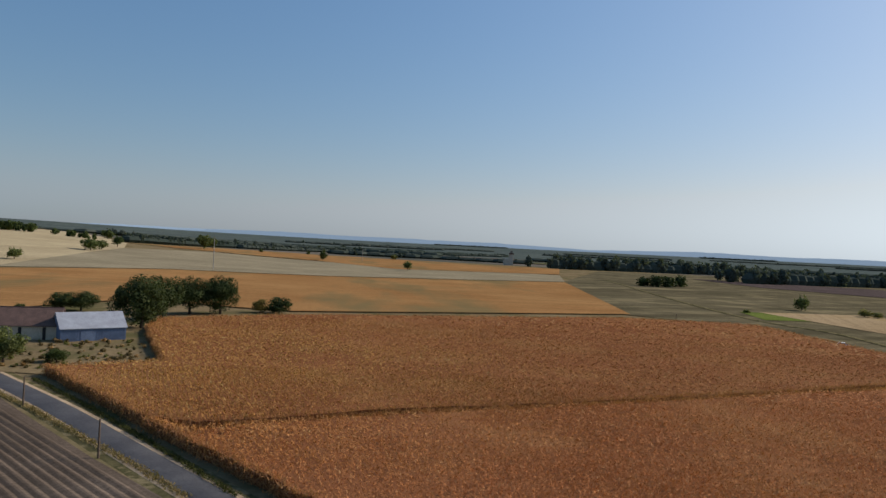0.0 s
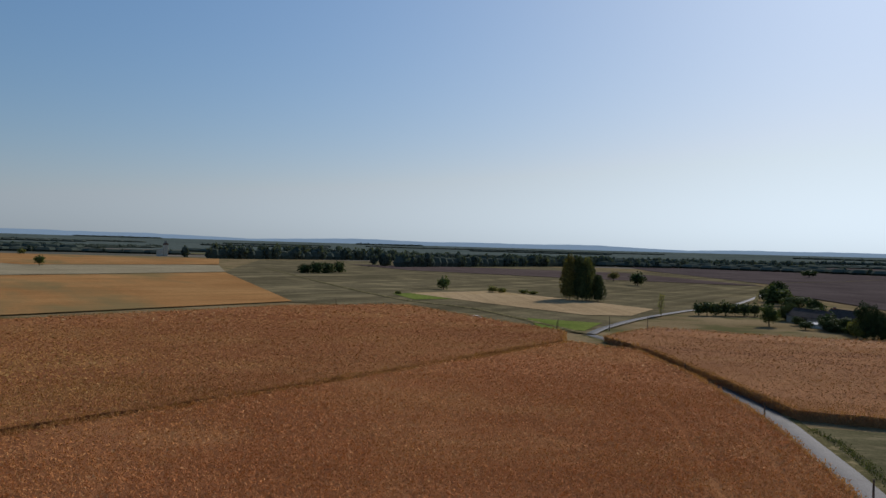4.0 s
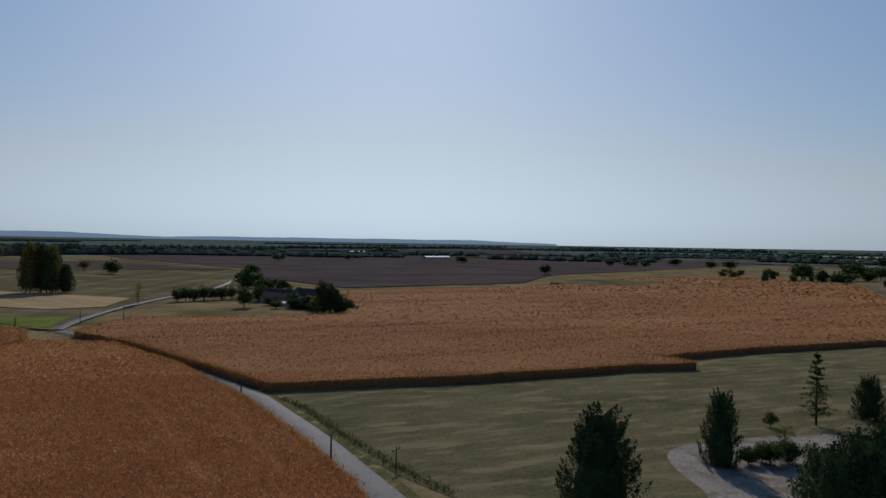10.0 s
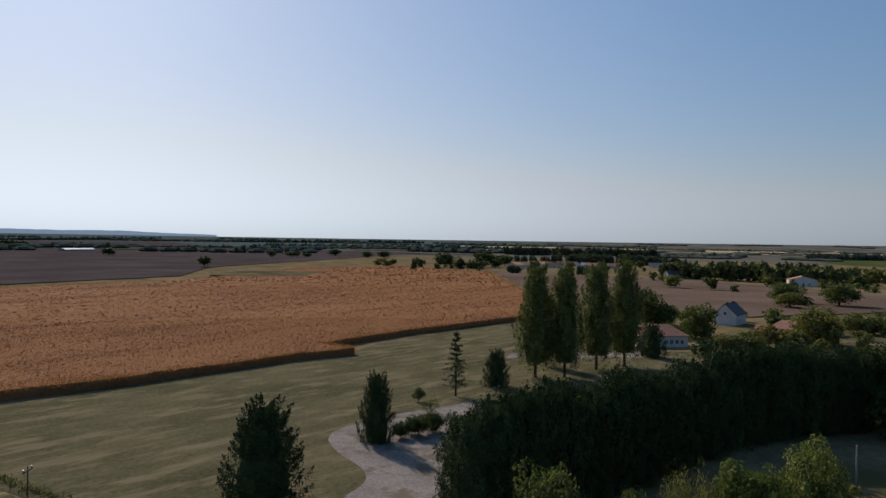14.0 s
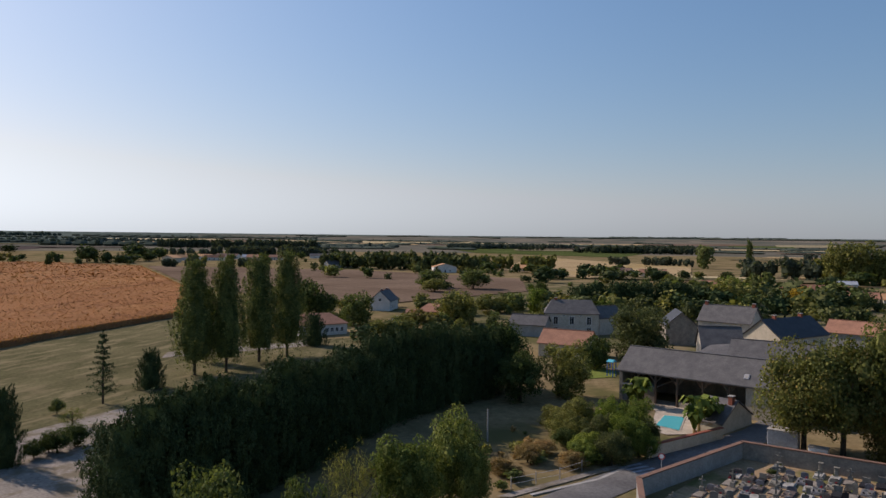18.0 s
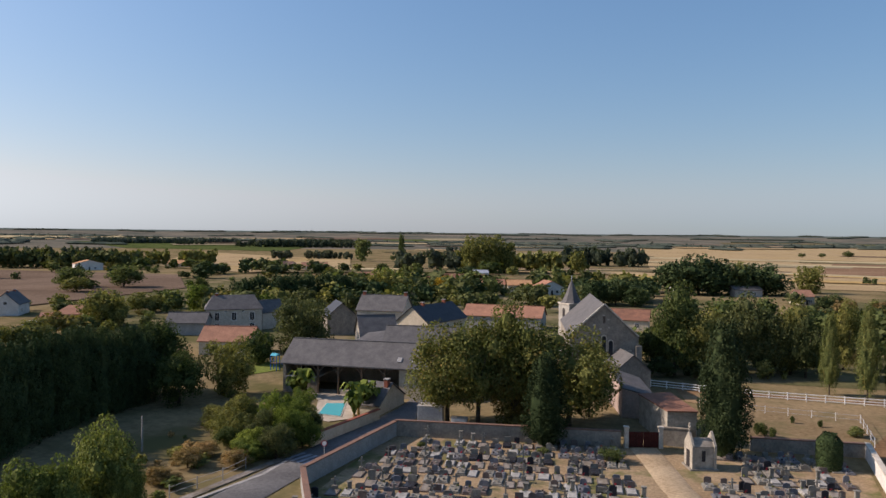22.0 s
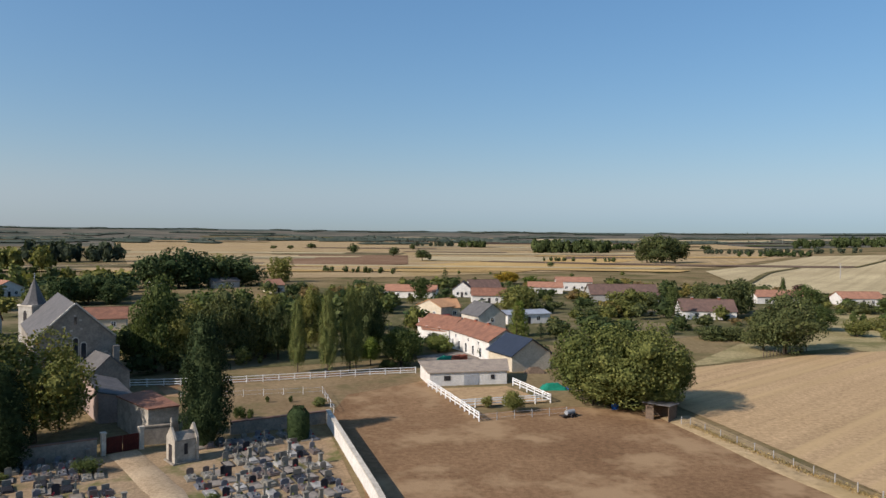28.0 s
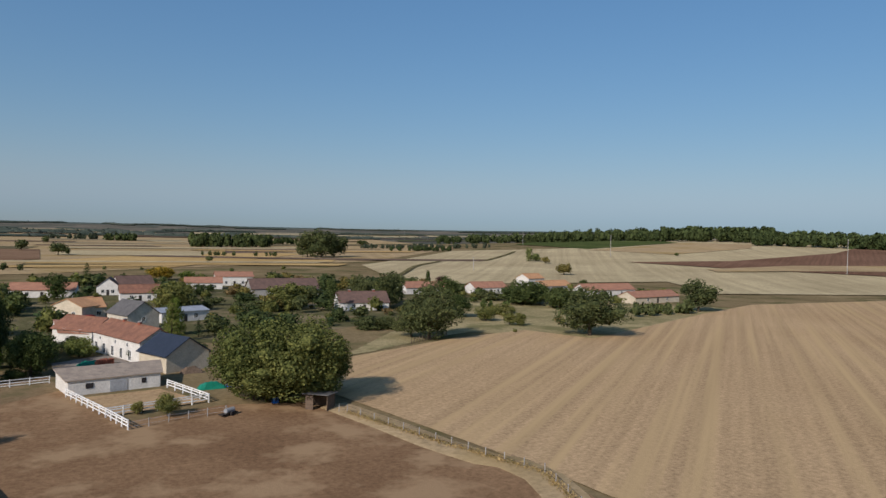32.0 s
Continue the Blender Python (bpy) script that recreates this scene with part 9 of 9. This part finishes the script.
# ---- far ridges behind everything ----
HAZERIDGE, rnt, rb = nodes_of("haze_glow_ridge")
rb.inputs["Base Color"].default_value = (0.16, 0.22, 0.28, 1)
# blue emission added in place of distance haze; the ridge is no lamp
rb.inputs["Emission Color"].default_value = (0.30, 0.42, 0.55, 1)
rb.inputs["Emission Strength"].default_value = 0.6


def ridge_line(a0, a1, peak, seed):
    verts, faces = [], []
    n = 90
    for i in range(n + 1):
        u = i / n
        a, r = radians(a0 + (a1 - a0) * u), 4760
        env = min(1, u * 5, (1 - u) * 5) ** 0.7
        top = 66 + peak * env * (0.75 + 0.35 * noise.noise((u * 6, seed, 0)) + 0.1 * noise.noise((u * 40, seed, 5))) - 12
        for rr, z in ((r, 20), (r, top), (r + 90, top - 4), (r + 110, 20)):
            verts.append((rr * math.sin(a), rr * math.cos(a), z))
        if i:
            for k in range(3):
                q = (i - 1) * 4 + k
                faces.append((q, q + 4, q + 5, q + 1))
    return tagged(mesh_ob("backdrop", verts, faces, HAZERIDGE, smooth=True), "distant wooded ridge glowing blue in place of haze", kind="structure")


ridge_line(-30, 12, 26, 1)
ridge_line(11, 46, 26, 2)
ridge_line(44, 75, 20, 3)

# ---- garden trees and shrubs between the houses ----
def clear_of_houses(x, y, gap):
    for inv, L, D in FOOTPRINTS:
        q = inv @ Vector((x, y, 0))
        if -gap < q.x < L + gap and -gap < q.y < D + gap:
            return False
    return True


def scatter(corners, n, seed, kinds, low, high, label, front_gap=9.0):
    """Garden trees and shrubs past counting in a part of the village, clear of the houses."""
    rg = random.Random(seed)
    xs, ys = [c[0] for c in corners], [c[1] for c in corners]
    made = tries = 0
    heaps = {}
    while made < n and tries < n * 30:
        tries += 1
        x, y = rg.uniform(min(xs), max(xs)), rg.uniform(min(ys), max(ys))
        if not inside(np.array([x]), np.array([y]), corners)[0]:
            continue
        h = rg.uniform(low, high)
        w = h * rg.uniform(0.85, 1.9)
        if not clear_of_houses(x, y, w * 0.45) or (h > 4 and not clear_of_houses(x * (1 + front_gap / 150), y * (1 + front_gap / 150), 0.5)):
            continue
        kind, leaf = rg.choice(kinds)
        base = (SHRUBS if h > 1.6 and math.hypot(x, y) < 330 else FAR_SHRUBS)[kind][made % 3]
        a = rg.uniform(0, 6.28)
        c, sn = math.cos(a), math.sin(a)
        q = np.stack([(base[..., 0] * c - base[..., 1] * sn) * w / 10 + x, (base[..., 0] * sn + base[..., 1] * c) * w / 10 + y, (base[..., 2] - 0.5) * h / 9.5 + ground_z(x, y)], axis=-1)
        heaps.setdefault(leaf.name, (leaf, []))[1].append(q)
        made += 1
    for leaf, qs in heaps.values():
        tagged(quads_ob("garden_greenery", np.concatenate(qs), leaf), label, "greenery", kind="stuff")


SHRUBS = {k: [lobe_cloud(crown_lobes(k), 300, 1.32, spread=0.5) for _ in range(3)] for k in ("round", "bush", "oval")}
FAR_SHRUBS = {k: [lobe_cloud(crown_lobes(k), 110, 2.1, spread=0.5) for _ in range(3)] for k in ("round", "bush", "oval")}
MIX = (("round", DARKGREEN), ("round", OLIVE), ("bush", GREEN), ("bush", DARKGREEN), ("oval", DEEP), ("bush", OLIVE), ("round", DEEP), ("round", DARKGREEN), ("bush", AUTUMN), ("oval", DARKGREEN), ("round", NEEDLE), ("oval", NEEDLE))
BUNGALOW_MIX = (("round", DARKGREEN), ("round", OLIVE), ("bush", DARKGREEN), ("bush", BARNLEAF), ("oval", BARNLEAF), ("bush", OLIVE), ("bush", AUTUMN), ("oval", NEEDLE), ("bush", DRYWEED))
scatter(((228.0, -158.0), (272.0, -284.0), (126.3, -371.1), (89.7, -263.7), (132.2, -190.3), (131.7, -131.3), (203.6, -143.8), (194.2, -104.0)), 215, 1, MIX, 2.2, 9.5, "leafy tree or shrub in a village garden")
scatter(((579.1, -310.3), (351.0, -405.0), (157.6, -462.5), (122.1, -358.6), (273.3, -280.3), (317.3, -170.0)), 75, 2, MIX, 3.0, 10.0, "leafy tree at the far side of the village")
scatter(((52.4, -314.7), (-69.3, -385.4), (-182.5, -325.2), (-133.3, -218.9), (-66.3, -173.3), (-46.1, -175.3), (-15.3, -178.4), (6.5, -180.5), (17.9, -164.5)), 300, 3, BUNGALOW_MIX, 1.2, 6.4, "garden shrub between the bungalows")
scatter(((83.2, -222.2), (-1.0, -276.9), (-0.7, -152.1), (22.2, -145.9), (44.8, -132.3)), 34, 4, (("round", DARKGREEN), ("round", OLIVE), ("oval", GREEN), ("round", DEEP), ("bush", GREEN)), 3.5, 9.0, "leafy park tree or shrub behind the fence")
scatter(((60.0, -170.0), (6.0, -215.0), (0.5, -152.0), (22.2, -142.5), (44.8, -131.5)), 46, 12, (("bush", DARKGREEN), ("bush", BARNLEAF), ("bush", OLIVE)), 1.4, 4.2, "undergrowth below the park trees")
scatter(((960.5, 46.8), (763.5, -259.6), (509.4, -342.2), (424.8, -390.4), (339.1, -311.7), (393.8, -154.5), (543.2, -149.1), (701.2, 34.1)), 75, 5, MIX, 3.1, 9.5, "leafy tree at the village edge")
scatter(((255.8, -87.1), (246.5, -139.2), (198.4, -147.3), (162.4, -120.6), (164.2, -89.5), (165.8, -62.3)), 50, 6, MIX, 2.0, 6.0, "garden shrub behind the conifer hedge")
scatter(((18.3, -535.7), (-95.9, -464.0), (-177.5, -459.0), (-137.5, -355.1), (-18.8, -354.1), (26.1, -378.8)), 8, 7, (("bush", GREEN), ("bush", OLIVE), ("bush", DEEP)), 1.8, 4.0, "bush at the edge of the plain")
scatter(((-138.4, -222.2), (-161.5, -188.0), (-199.5, -184.3), (-166.9, -163.0), (-113.7, -149.3), (-100.9, -164.5)), 16, 8, (("bush", OLIVE), ("bush", STRAW), ("bush", GREEN)), 0.8, 2.6, "thorn bush on the rough slope")
scatter(((75.2, -31.4), (84.6, -52.8), (79.1, -58.3), (66.5, -51.4), (61.5, -40.5), (65.5, -29.8)), 40, 9, (("bush", STRAW), ("bush", STRAW), ("bush", OLIVE), ("bush", GREEN)), 0.5, 1.5, "dry weeds on the overgrown plot")
scatter(((-107.0, 164.0), (-70.9, 172.8), (-56.5, 143.7), (-71.7, 132.6), (-85.6, 131.6)), 190, 10, (("bush", STRAW), ("bush", DRYWEED), ("bush", DRYWEED), ("bush", OLIVE)), 0.35, 1.1, "dry weeds beside the blue barn")
scatter(((-187.0, -311.0), (-230.2, -274.7), (-282.1, -240.9), (-228.0, -194.5), (-181.4, -216.2), (-146.3, -235.0)), 80, 11, (("bush", DARKGREEN), ("bush", DEEP), ("round", OLIVE), ("bush", OLIVE)), 1.6, 4.4, "garden hedge and shrubs before the bungalows")
weeds("fence_weeds", ((-41.8, -95.6), (-46.0, -77.6), (-48.2, -69.7), (-50.6, -61.7), (-44.0, -42.0)), 1.0, 0.35, leafy("straw_blade", (0.24, 0.17, 0.08), (0.42, 0.32, 0.17)), "straw-coloured weeds round the field fence posts", 60)
